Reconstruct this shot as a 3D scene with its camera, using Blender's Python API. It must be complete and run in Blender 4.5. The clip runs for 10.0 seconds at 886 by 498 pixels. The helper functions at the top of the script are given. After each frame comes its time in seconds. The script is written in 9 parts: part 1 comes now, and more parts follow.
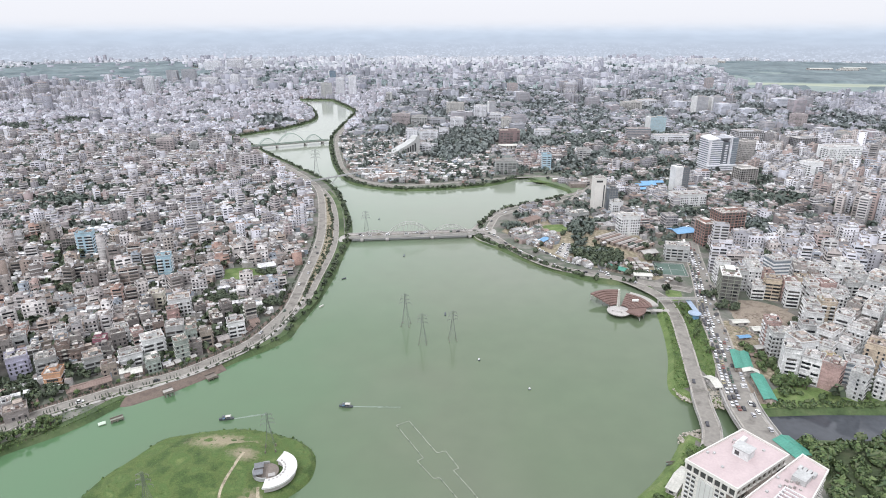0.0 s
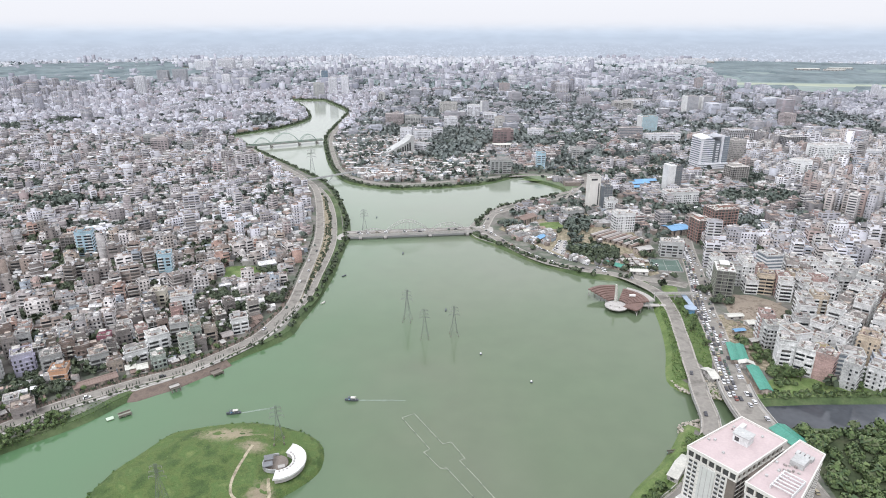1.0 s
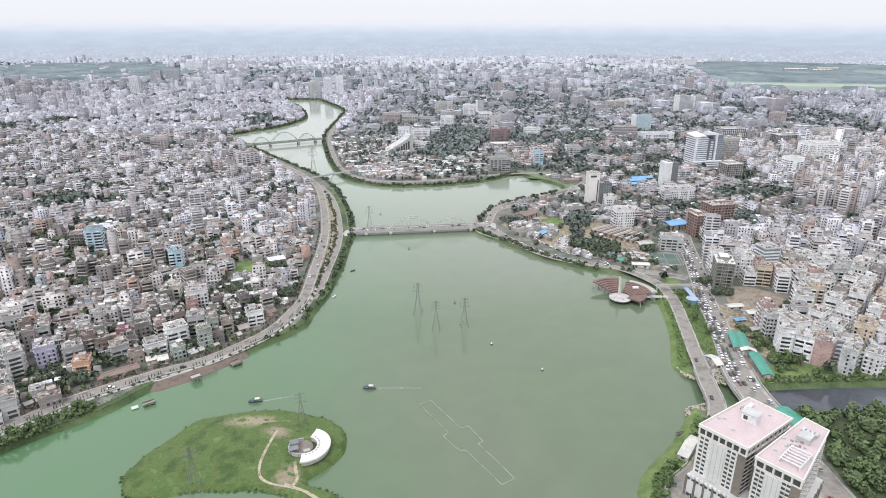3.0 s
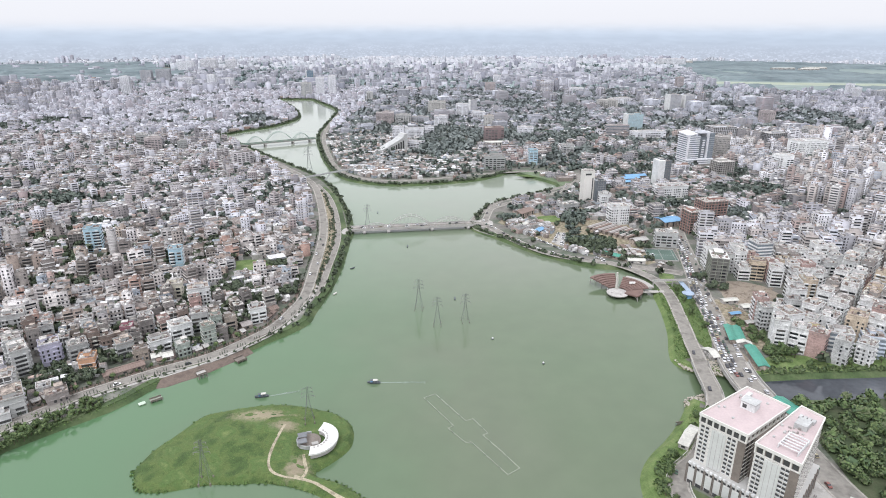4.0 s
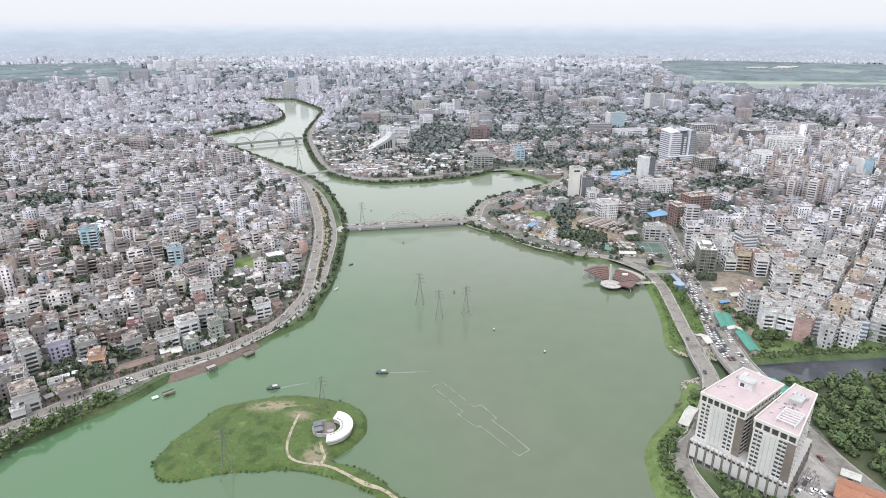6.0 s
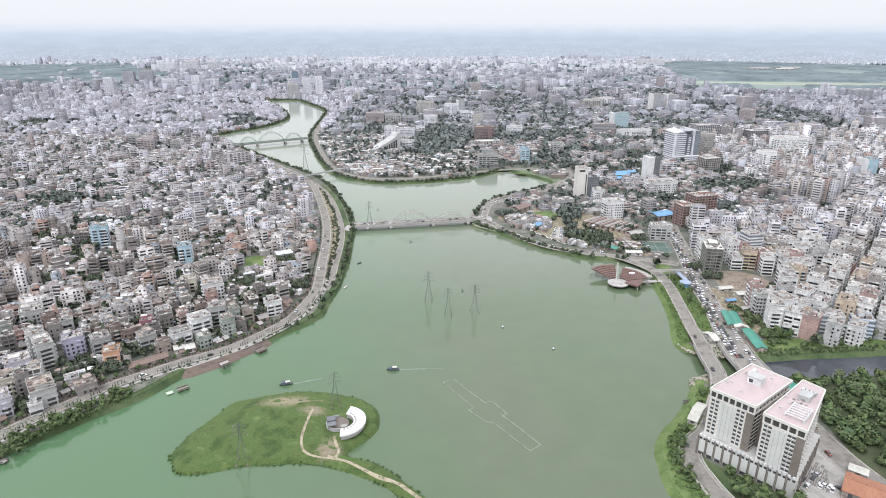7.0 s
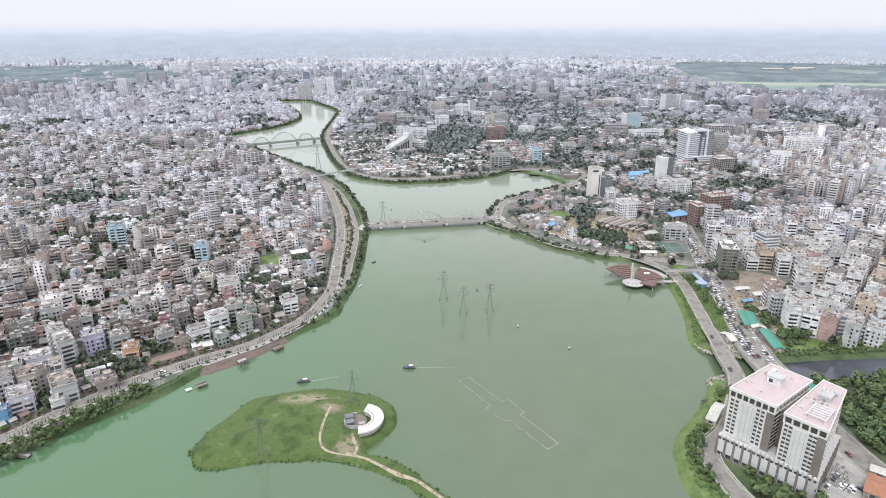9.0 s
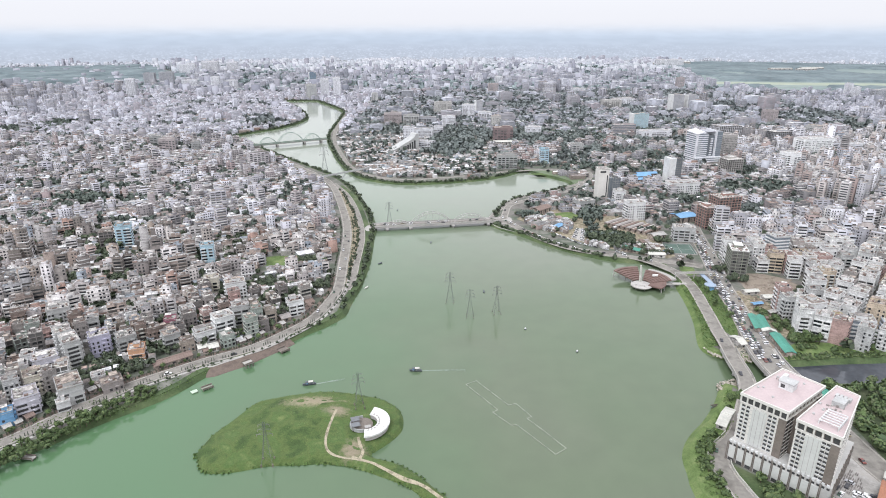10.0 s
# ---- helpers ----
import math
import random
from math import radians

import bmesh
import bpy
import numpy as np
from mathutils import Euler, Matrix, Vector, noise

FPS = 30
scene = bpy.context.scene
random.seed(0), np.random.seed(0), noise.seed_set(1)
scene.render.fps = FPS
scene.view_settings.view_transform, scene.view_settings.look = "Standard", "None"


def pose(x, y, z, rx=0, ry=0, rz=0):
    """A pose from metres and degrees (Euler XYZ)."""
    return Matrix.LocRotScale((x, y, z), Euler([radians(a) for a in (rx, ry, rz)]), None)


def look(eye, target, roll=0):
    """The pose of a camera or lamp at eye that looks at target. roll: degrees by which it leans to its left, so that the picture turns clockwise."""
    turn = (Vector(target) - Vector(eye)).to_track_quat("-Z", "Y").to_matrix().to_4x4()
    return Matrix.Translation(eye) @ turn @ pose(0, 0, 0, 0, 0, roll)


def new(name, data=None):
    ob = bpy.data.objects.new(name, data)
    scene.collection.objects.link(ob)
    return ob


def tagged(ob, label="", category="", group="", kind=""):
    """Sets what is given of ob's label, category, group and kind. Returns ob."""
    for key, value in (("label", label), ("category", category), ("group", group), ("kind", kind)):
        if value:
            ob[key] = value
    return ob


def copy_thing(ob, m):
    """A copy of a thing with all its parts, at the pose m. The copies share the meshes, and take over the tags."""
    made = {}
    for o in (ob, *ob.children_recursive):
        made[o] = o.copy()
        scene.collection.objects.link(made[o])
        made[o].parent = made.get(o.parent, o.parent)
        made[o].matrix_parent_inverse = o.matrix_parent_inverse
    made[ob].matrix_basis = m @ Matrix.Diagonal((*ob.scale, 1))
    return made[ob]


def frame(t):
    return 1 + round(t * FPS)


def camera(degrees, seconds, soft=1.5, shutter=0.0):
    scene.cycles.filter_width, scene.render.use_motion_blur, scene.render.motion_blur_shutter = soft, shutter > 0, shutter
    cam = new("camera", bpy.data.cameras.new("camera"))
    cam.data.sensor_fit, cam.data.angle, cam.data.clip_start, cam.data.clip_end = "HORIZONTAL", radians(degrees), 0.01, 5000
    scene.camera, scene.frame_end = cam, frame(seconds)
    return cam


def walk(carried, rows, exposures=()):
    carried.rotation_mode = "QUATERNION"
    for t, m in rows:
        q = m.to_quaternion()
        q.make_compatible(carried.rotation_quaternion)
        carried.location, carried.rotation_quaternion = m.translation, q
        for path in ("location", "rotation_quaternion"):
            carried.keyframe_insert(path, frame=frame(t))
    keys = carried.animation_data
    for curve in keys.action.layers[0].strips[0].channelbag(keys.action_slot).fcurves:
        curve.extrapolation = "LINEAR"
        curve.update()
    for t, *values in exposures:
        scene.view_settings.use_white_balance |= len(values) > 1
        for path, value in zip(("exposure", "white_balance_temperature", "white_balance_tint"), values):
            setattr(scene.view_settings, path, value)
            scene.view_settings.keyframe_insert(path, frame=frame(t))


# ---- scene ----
cam = camera(72.23, 10.0, soft=1.0)
ROWS = [
    (0, 34.07, 32.09, 221.50, 3.554, -20.106, -0.091),
    (0.5, 30.26, 28.23, 221.16, 2.966, -20.099, -0.034),
    (1, 26.50, 24.46, 221.05, 2.621, -20.088, -0.014),
    (1.5, 22.87, 20.72, 220.90, 2.369, -20.061, -0.007),
    (2, 19.18, 17.11, 220.71, 2.197, -20.045, 0.012),
    (2.5, 15.37, 13.65, 220.54, 1.969, -20.044, 0.025),
    (4, 4.07, 3.38, 220.07, 0.762, -20.063, 0.031),
    (4.5, -0.00, -0.00, 220.00, -0.000, -20.049, 0.018),
    (5, -4.05, -3.43, 219.81, -0.903, -20.038, 0.041),
    (6.5, -16.46, -12.43, 219.75, -1.297, -20.022, 0.016),
    (7, -18.94, -14.65, 219.75, -1.115, -19.982, 0.033),
    (7.5, -21.00, -16.23, 219.73, -1.038, -19.952, 0.054),
    (8, -22.71, -17.13, 219.43, -1.019, -19.936, 0.030),
    (8.5, -23.62, -16.99, 219.05, -0.717, -19.904, -0.031),
    (9, -24.24, -16.08, 218.74, -0.228, -19.891, -0.086),
    (9.5, -24.61, -14.59, 218.68, 0.113, -19.889, -0.132),
    (10, -24.87, -12.63, 218.98, 0.368, -19.900, -0.155),
]
EXPOSURE = 0.53
walk(cam, [(t, pose(x, y, z, 90 + pitch, 0, yaw) @ pose(0, 0, 0, 0, 0, roll)) for t, x, y, z, yaw, pitch, roll in ROWS],
     exposures=[(0.0, EXPOSURE, 6100, 10), (10.0, EXPOSURE, 6100, 10)])

# ---- sky and sun: a bright overcast day ----
world = bpy.data.worlds.new("overcast_sky")
scene.world = world
world.use_nodes = True
wn, wl = world.node_tree.nodes, world.node_tree.links
wn.clear()
sky = wn.new("ShaderNodeTexSky")
sky.sky_type, sky.sun_disc = "NISHITA", False
sky.sun_elevation, sky.sun_rotation = radians(58), radians(215)
sky.air_density, sky.dust_density, sky.ozone_density = 1.0, 6.0, 1.0
pale = wn.new("ShaderNodeHueSaturation")
pale.inputs["Saturation"].default_value = 0.10
cloud = wn.new("ShaderNodeMix")
cloud.data_type = "RGBA"
cloud.inputs["Factor"].default_value = 0.65
cloud.inputs["B"].default_value = (9.65, 9.42, 9.45, 1)
back = wn.new("ShaderNodeBackground")
back.inputs["Strength"].default_value = 0.10
wout = wn.new("ShaderNodeOutputWorld")
wl.new(sky.outputs["Color"], pale.inputs["Color"])
wl.new(pale.outputs["Color"], cloud.inputs["A"])
# an overcast sky grows brighter towards the zenith
wco = wn.new("ShaderNodeTexCoord")
wsep = wn.new("ShaderNodeSeparateXYZ")
wrise = wn.new("ShaderNodeMapRange")
wrise.inputs["From Min"].default_value, wrise.inputs["From Max"].default_value = 0.03, 0.7
wrise.inputs["To Min"].default_value, wrise.inputs["To Max"].default_value = 1.0, 1.45
wmul = wn.new("ShaderNodeMix")
wmul.data_type, wmul.blend_type = "RGBA", "MULTIPLY"
wmul.inputs["Factor"].default_value = 1
wl.new(wco.outputs["Generated"], wsep.inputs["Vector"])
wl.new(wsep.outputs["Z"], wrise.inputs["Value"])
wl.new(cloud.outputs["Result"], wmul.inputs["A"])
wl.new(wrise.outputs["Result"], wmul.inputs["B"])
wl.new(wmul.outputs["Result"], back.inputs["Color"])
wl.new(back.outputs["Background"], wout.inputs["Surface"])

sun = new("sun", bpy.data.lights.new("sun", "SUN"))
sun.data.energy, sun.data.angle, sun.data.color = 0.9, radians(16), (1.0, 0.97, 0.92)
sun.matrix_world = look((-300, -500, 800), (0, 0, 0))

# ---- materials ----


def material(name, colours, rough=0.8, pick="", fine=1.0, coarse=0.06, vary=0.25, bump=0.15, metal=0.0, smooth=False):
    """A procedural surface. colours: one, or several among which each island ('island') or object ('object') picks, or noise ('noise') blends."""
    m = bpy.data.materials.new(name)
    m.use_nodes = True
    n, l = m.node_tree.nodes, m.node_tree.links
    bsdf = n["Principled BSDF"]
    bsdf.inputs["Roughness"].default_value = rough
    bsdf.inputs["Metallic"].default_value = metal
    geo = n.new("ShaderNodeNewGeometry")
    big, small = n.new("ShaderNodeTexNoise"), n.new("ShaderNodeTexNoise")
    for node, s, d in ((big, coarse, 4), (small, fine, 3)):
        node.inputs["Scale"].default_value, node.inputs["Detail"].default_value = s, d
        l.new(geo.outputs["Position"], node.inputs["Vector"])
    ramp = n.new("ShaderNodeValToRGB")
    ramp.color_ramp.interpolation = "LINEAR" if pick == "noise" or smooth else "CONSTANT"
    el = ramp.color_ramp.elements
    while len(el) < len(colours):
        el.new(0.5)
    while len(el) > max(1, len(colours)):
        el.remove(el[-1])
    for i, c in enumerate(colours):
        el[i].position = (0.3 + 0.4 * i / max(1, len(colours) - 1)) if pick == "noise" else i / len(colours)
        el[i].color = (*c, 1)
    if pick == "island":
        l.new(geo.outputs["Random Per Island"], ramp.inputs["Fac"])
    elif pick == "object":
        info = n.new("ShaderNodeObjectInfo")
        l.new(info.outputs["Random"], ramp.inputs["Fac"])
    elif pick == "noise":
        l.new(big.outputs["Fac"], ramp.inputs["Fac"])
    # wear: both noises darken and lighten the colour a little
    total = n.new("ShaderNodeMath")
    total.operation = "ADD"
    l.new(big.outputs["Fac"], total.inputs[0])
    l.new(small.outputs["Fac"], total.inputs[1])
    span = n.new("ShaderNodeMapRange")
    span.inputs["From Min"].default_value, span.inputs["From Max"].default_value = 0.6, 1.4
    span.inputs["To Min"].default_value, span.inputs["To Max"].default_value = 1 - vary, 1 + vary
    l.new(total.outputs["Value"], span.inputs["Value"])
    mul = n.new("ShaderNodeMix")
    mul.data_type, mul.blend_type = "RGBA", "MULTIPLY"
    mul.inputs["Factor"].default_value = 1
    l.new(ramp.outputs["Color"], mul.inputs["A"])
    l.new(span.outputs["Result"], mul.inputs["B"])
    l.new(mul.outputs["Result"], bsdf.inputs["Base Color"])
    if bump:
        bm = n.new("ShaderNodeBump")
        bm.inputs["Strength"].default_value, bm.inputs["Distance"].default_value = bump, 0.3
        l.new(small.outputs["Fac"], bm.inputs["Height"])
        l.new(bm.outputs["Normal"], bsdf.inputs["Normal"])
    return m


WALLS = [(0.30, 0.29, 0.28), (0.21, 0.20, 0.19), (0.40, 0.39, 0.38), (0.25, 0.215, 0.19), (0.33, 0.33, 0.33), (0.15, 0.14, 0.135), (0.48, 0.48, 0.475), (0.28, 0.20, 0.17),
         (0.27, 0.28, 0.29), (0.33, 0.29, 0.25), (0.18, 0.155, 0.14), (0.29, 0.28, 0.28), (0.24, 0.24, 0.245), (0.34, 0.275, 0.255), (0.13, 0.12, 0.11), (0.43, 0.42, 0.41),
         (0.36, 0.36, 0.365), (0.27, 0.255, 0.24), (0.21, 0.18, 0.16), (0.25, 0.29, 0.33)]
WALLS = [(r * 0.94, g * 0.92, b * 0.91) for r, g, b in WALLS] + [(0.55, 0.545, 0.55), (0.50, 0.49, 0.485), (0.60, 0.60, 0.61), (0.46, 0.45, 0.455), (0.52, 0.50, 0.47)][1::2]
PALE = [(0.400, 0.394, 0.420), (0.300, 0.295, 0.315), (0.500, 0.492, 0.525), (0.330, 0.295, 0.284), (0.240, 0.236, 0.257), (0.360, 0.325, 0.315), (0.460, 0.453, 0.499), (0.280, 0.222, 0.210),
        (0.360, 0.364, 0.404), (0.220, 0.207, 0.210), (0.580, 0.571, 0.609), (0.180, 0.172, 0.179), (0.520, 0.512, 0.551), (0.380, 0.364, 0.362), (0.450, 0.443, 0.478), (0.270, 0.286, 0.326)]
MIXED = [(0.260, 0.251, 0.263), (0.180, 0.172, 0.179), (0.400, 0.394, 0.420), (0.220, 0.187, 0.179), (0.300, 0.295, 0.320), (0.140, 0.133, 0.137), (0.240, 0.177, 0.168), (0.340, 0.330, 0.347),
         (0.200, 0.197, 0.215), (0.280, 0.246, 0.231), (0.460, 0.453, 0.488), (0.160, 0.138, 0.137)]
# far palettes and their plasters carry distance haze in the base colour
FAR_HAZE_PAINT = [(0.33, 0.33, 0.375), (0.22, 0.22, 0.26), (0.44, 0.435, 0.485), (0.29, 0.275, 0.305), (0.39, 0.385, 0.435), (0.15, 0.155, 0.19), (0.54, 0.535, 0.585), (0.25, 0.245, 0.28)]
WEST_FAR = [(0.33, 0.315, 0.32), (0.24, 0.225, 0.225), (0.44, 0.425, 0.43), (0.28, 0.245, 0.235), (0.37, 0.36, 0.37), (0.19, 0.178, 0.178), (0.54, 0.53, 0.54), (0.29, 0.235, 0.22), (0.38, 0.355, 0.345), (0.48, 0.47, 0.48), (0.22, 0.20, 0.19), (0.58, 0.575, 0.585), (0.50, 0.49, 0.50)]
M_WALL_WEST_FAR = material("hazed_mixed_plaster", [(r * 0.99, g * 0.995, b * 1.06) for r, g, b in WEST_FAR], 0.9, "island", 1.2, 0.1, 0.2)
M_WALL_WEST_BLUE = material("far_hazed_mixed_plaster", [(0.135 + 0.68 * r, 0.14 + 0.68 * g, 0.168 + 0.68 * b * 1.07) for r, g, b in WEST_FAR], 0.9, "island", 1.2, 0.1, 0.2)
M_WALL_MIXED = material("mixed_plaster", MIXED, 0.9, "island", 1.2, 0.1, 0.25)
# mixed plaster for far blocks, lifted and blued as haze would
M_WALL_EAST_FAR = material("hazed_dull_plaster", [(0.10 + 0.65 * r * 0.97, 0.105 + 0.65 * g, 0.122 + 0.65 * b * 1.05) for r, g, b in MIXED], 0.9, "island", 1.2, 0.1, 0.2)
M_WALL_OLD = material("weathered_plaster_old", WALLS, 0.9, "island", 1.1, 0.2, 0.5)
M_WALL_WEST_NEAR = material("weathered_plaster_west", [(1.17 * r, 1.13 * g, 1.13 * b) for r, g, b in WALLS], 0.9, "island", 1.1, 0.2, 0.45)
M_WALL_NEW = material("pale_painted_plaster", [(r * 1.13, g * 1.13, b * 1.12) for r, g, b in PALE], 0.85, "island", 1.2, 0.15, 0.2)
# farthest walls and roofs: haze is mixed into the colours, paler with distance
M_WALL_FAR = material("far_hazed_plaster", [(0.09 + 0.68 * r, 0.094 + 0.68 * g, 0.105 + 0.69 * b) for r, g, b in FAR_HAZE_PAINT], 0.9, "island", 0.2, 0.02, 0.12)
M_WALL_HAZE = material("distant_hazed_plaster", [(0.42, 0.43, 0.46), (0.36, 0.375, 0.41), (0.50, 0.50, 0.53), (0.39, 0.405, 0.44), (0.46, 0.465, 0.50)], 0.9, "island", 0.2, 0.02, 0.1)
M_ROOF_FAR = material("hazed_concrete_roof", [(0.302, 0.302, 0.319), (0.227, 0.227, 0.243), (0.389, 0.389, 0.405), (0.270, 0.259, 0.265), (0.486, 0.486, 0.502)], 0.9, "island", 0.2, 0.02, 0.15)
M_ROOF = material("concrete_roof", [(0.28, 0.26, 0.245), (0.20, 0.183, 0.17), (0.37, 0.35, 0.335), (0.23, 0.20, 0.18), (0.32, 0.305, 0.295), (0.15, 0.135, 0.123), (0.50, 0.485, 0.475), (0.25, 0.19, 0.16)], 0.9, "island", 1.1, 0.25, 0.6)
M_TIN = material("corrugated_tin", [(0.299, 0.291, 0.286), (0.175, 0.144, 0.131), (0.4, 0.391, 0.39), (0.207, 0.178, 0.166), (0.566, 0.561, 0.565), (0.229, 0.168, 0.143), (0.139, 0.135, 0.131), (0.198, 0.22, 0.243), (0.234, 0.22, 0.207), (0.187, 0.158, 0.146), (0.48, 0.47, 0.462)], 0.55, "island", 1.3, 0.3, 0.5, metal=0.1)
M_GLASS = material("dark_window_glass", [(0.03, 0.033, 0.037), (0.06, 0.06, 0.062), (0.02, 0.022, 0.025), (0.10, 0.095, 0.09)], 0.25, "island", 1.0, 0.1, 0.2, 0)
M_GROUND = material("city_ground", [(0.11, 0.10, 0.09), (0.165, 0.155, 0.14), (0.07, 0.085, 0.06), (0.21, 0.195, 0.18)], 0.95, "noise", 0.4, 0.03, 0.3)
GRASS_TONES = [(0.050, 0.088, 0.022), (0.058, 0.098, 0.025), (0.080, 0.113, 0.032), (0.056, 0.095, 0.025), (0.088, 0.115, 0.038)]
GRASS_SET = (0.95, "noise", 1.5, 0.11, 0.5, 1.0)
M_GRASS = material("rough_grass", GRASS_TONES, *GRASS_SET)
M_BANK = material("bank_grass", [(0.040, 0.064, 0.025), (0.056, 0.086, 0.032), (0.082, 0.100, 0.048)], 0.95, "noise", 0.6, 0.05, 0.35, 0.5)
M_WOODFLOOR = material("leafy_wood_floor", [(0.035, 0.05, 0.022), (0.05, 0.068, 0.03), (0.065, 0.07, 0.04)], 0.95, "noise", 0.9, 0.1, 0.35)
M_EARTH = material("bare_earth", [(0.15, 0.12, 0.095), (0.24, 0.20, 0.16), (0.19, 0.16, 0.125)], 0.95, "noise", 1.0, 0.15, 0.25)
M_SAND = material("sandy_path", [(0.22, 0.195, 0.13), (0.34, 0.30, 0.22), (0.27, 0.235, 0.165)], 0.95, "noise", 1.4, 0.3, 0.45)
M_ASPHALT = material("worn_asphalt", [(0.145, 0.133, 0.119), (0.22, 0.205, 0.184), (0.175, 0.163, 0.147)], 0.9, "noise", 0.5, 0.12, 0.25)
M_PAVE = material("concrete_paving", [(0.27, 0.255, 0.24), (0.35, 0.335, 0.315), (0.31, 0.29, 0.27)], 0.9, "noise", 0.8, 0.1, 0.2)
M_FOOTWAY = material("worn_footway", [(0.20, 0.185, 0.165), (0.30, 0.28, 0.255), (0.245, 0.225, 0.20)], 0.9, "noise", 1.0, 0.15, 0.35)
M_WHITE = material("white_paint", [(0.78, 0.78, 0.76)], 0.6, "", 2.0, 0.2, 0.1, 0.05)
M_LEDGE = material("pale_slab_edges", [(0.33, 0.31, 0.30), (0.49, 0.475, 0.465), (0.25, 0.23, 0.215), (0.57, 0.56, 0.555), (0.40, 0.37, 0.35)], 0.9, "island", 1.2, 0.1, 0.2)
M_STEEL = material("galvanised_steel", [(0.16, 0.17, 0.165)], 0.6, "", 2.0, 0.3, 0.15, 0, 0.3)
M_BRICKRAMP = material("terracotta_paving", [(0.108, 0.082, 0.068), (0.140, 0.108, 0.090), (0.092, 0.070, 0.059)], 0.9, "noise", 1.0, 0.2, 0.2)
M_LEAF = material("tree_leaves", [(0.058, 0.078, 0.046), (0.078, 0.098, 0.058), (0.066, 0.085, 0.052), (0.092, 0.112, 0.064), (0.048, 0.064, 0.042)], 0.8, "island", 1.5, 0.05, 0.25, 0)
M_LEAF_NEAR = material("near_tree_leaves", [(0.075, 0.115, 0.042), (0.10, 0.145, 0.05), (0.085, 0.125, 0.05), (0.125, 0.165, 0.06), (0.06, 0.095, 0.038)], 0.8, "island", 1.5, 0.05, 0.25, 0)
# glass for farther buildings is lifted paler, haze put into its colour
M_GLASS_MID = material("mid_hazed_glass", [(0.07, 0.072, 0.078), (0.11, 0.11, 0.112), (0.045, 0.047, 0.05), (0.15, 0.145, 0.14)], 0.3, "island", 1.0, 0.1, 0.2, 0)
M_GLASS_FAR = material("far_hazed_glass", [(0.224, 0.230, 0.246), (0.280, 0.286, 0.302)], 0.3, "island", 1.0, 0.1, 0.2, 0)
M_GLASS_BAND = material("bluish_ribbon_glass", [(0.17, 0.195, 0.22)], 0.25, "", 0.8, 0.1, 0.25, 0)
# leaves of the farthest trees, with haze put into the colour
M_LEAF_FAR = material("distant_hazed_leaves", [(0.235, 0.285, 0.29), (0.25, 0.30, 0.30), (0.225, 0.27, 0.28)], 0.9, "island", 1.5, 0.02, 0.25, 0)
M_SCRUB = material("worn_grass_and_earth", [(0.11, 0.115, 0.055), (0.19, 0.165, 0.11), (0.23, 0.195, 0.14), (0.29, 0.25, 0.19)], 0.95, "noise", 2.5, 0.3, 0.4)
M_TURF = material("worn_turf", [(0.08, 0.125, 0.034), (0.102, 0.15, 0.046), (0.128, 0.158, 0.062)], 0.95, "noise", 1.2, 0.15, 0.3)
M_RIPRAP = material("sandy_riprap", [(0.27, 0.24, 0.19), (0.36, 0.33, 0.28), (0.31, 0.285, 0.245)], 0.95, "island", 2.0, 0.3, 0.3)
M_BARK = material("tree_bark", [(0.10, 0.075, 0.055)], 0.95, "", 4, 0.5, 0.25)


def patched(m, cell=0.5, low=0.6, high=1.35):
    """Patches of sheeting, slabs and stains, about two metres across, on a roof."""
    n, l = m.node_tree.nodes, m.node_tree.links
    geo, vor, sep, span, mul = [n.new("ShaderNode" + k) for k in ("NewGeometry", "TexVoronoi", "SeparateColor", "MapRange", "Mix")]
    vor.distance = "CHEBYCHEV"
    vor.inputs["Scale"].default_value = cell
    l.new(geo.outputs["Position"], vor.inputs["Vector"])
    l.new(vor.outputs["Color"], sep.inputs["Color"])
    l.new(sep.outputs["Red"], span.inputs["Value"])
    span.inputs["To Min"].default_value, span.inputs["To Max"].default_value = low, high
    mul.data_type, mul.blend_type = "RGBA", "MULTIPLY"
    mul.inputs["Factor"].default_value = 1
    base = n["Principled BSDF"].inputs["Base Color"]
    l.new(base.links[0].from_socket, mul.inputs["A"])
    l.new(span.outputs["Result"], mul.inputs["B"])
    l.new(mul.outputs["Result"], base)
    return m


for m in (M_ROOF, M_TIN):
    patched(m)


def plain(name, colour, rough=0.8, vary=0.25, metal=0.0):
    return material(name, [colour], rough, "", 1.0, 0.15, vary, 0.1, metal)


# lake water: murky green, with broad drifting patches and fine ripples
M_WATER = material("lake_water", [(0.092, 0.131, 0.073), (0.099, 0.128, 0.077), (0.106, 0.123, 0.083)], 0.1, "noise", 0.05, 0.005, 0.08, 0.0)
wb = M_WATER.node_tree.nodes["Principled BSDF"]
wb.inputs["IOR"].default_value = 1.36
wb.inputs["Specular IOR Level"].default_value = 0.8
# a green bloom of algae drifts along the western shore
wt0 = M_WATER.node_tree
asep, agrad, anoise, aadd, amix = [wt0.nodes.new("ShaderNode" + k) for k in ("SeparateXYZ", "MapRange", "TexNoise", "Math", "Mix")]
ageo = wt0.nodes.new("ShaderNodeNewGeometry")
wt0.links.new(ageo.outputs["Position"], asep.inputs["Vector"])
wt0.links.new(ageo.outputs["Position"], anoise.inputs["Vector"])
anoise.inputs["Scale"].default_value, anoise.inputs["Detail"].default_value = 0.012, 4
aadd.operation = "MULTIPLY_ADD"
aadd.inputs[1].default_value = 160.0
wt0.links.new(anoise.outputs["Fac"], aadd.inputs[0])
wt0.links.new(asep.outputs["X"], aadd.inputs[2])
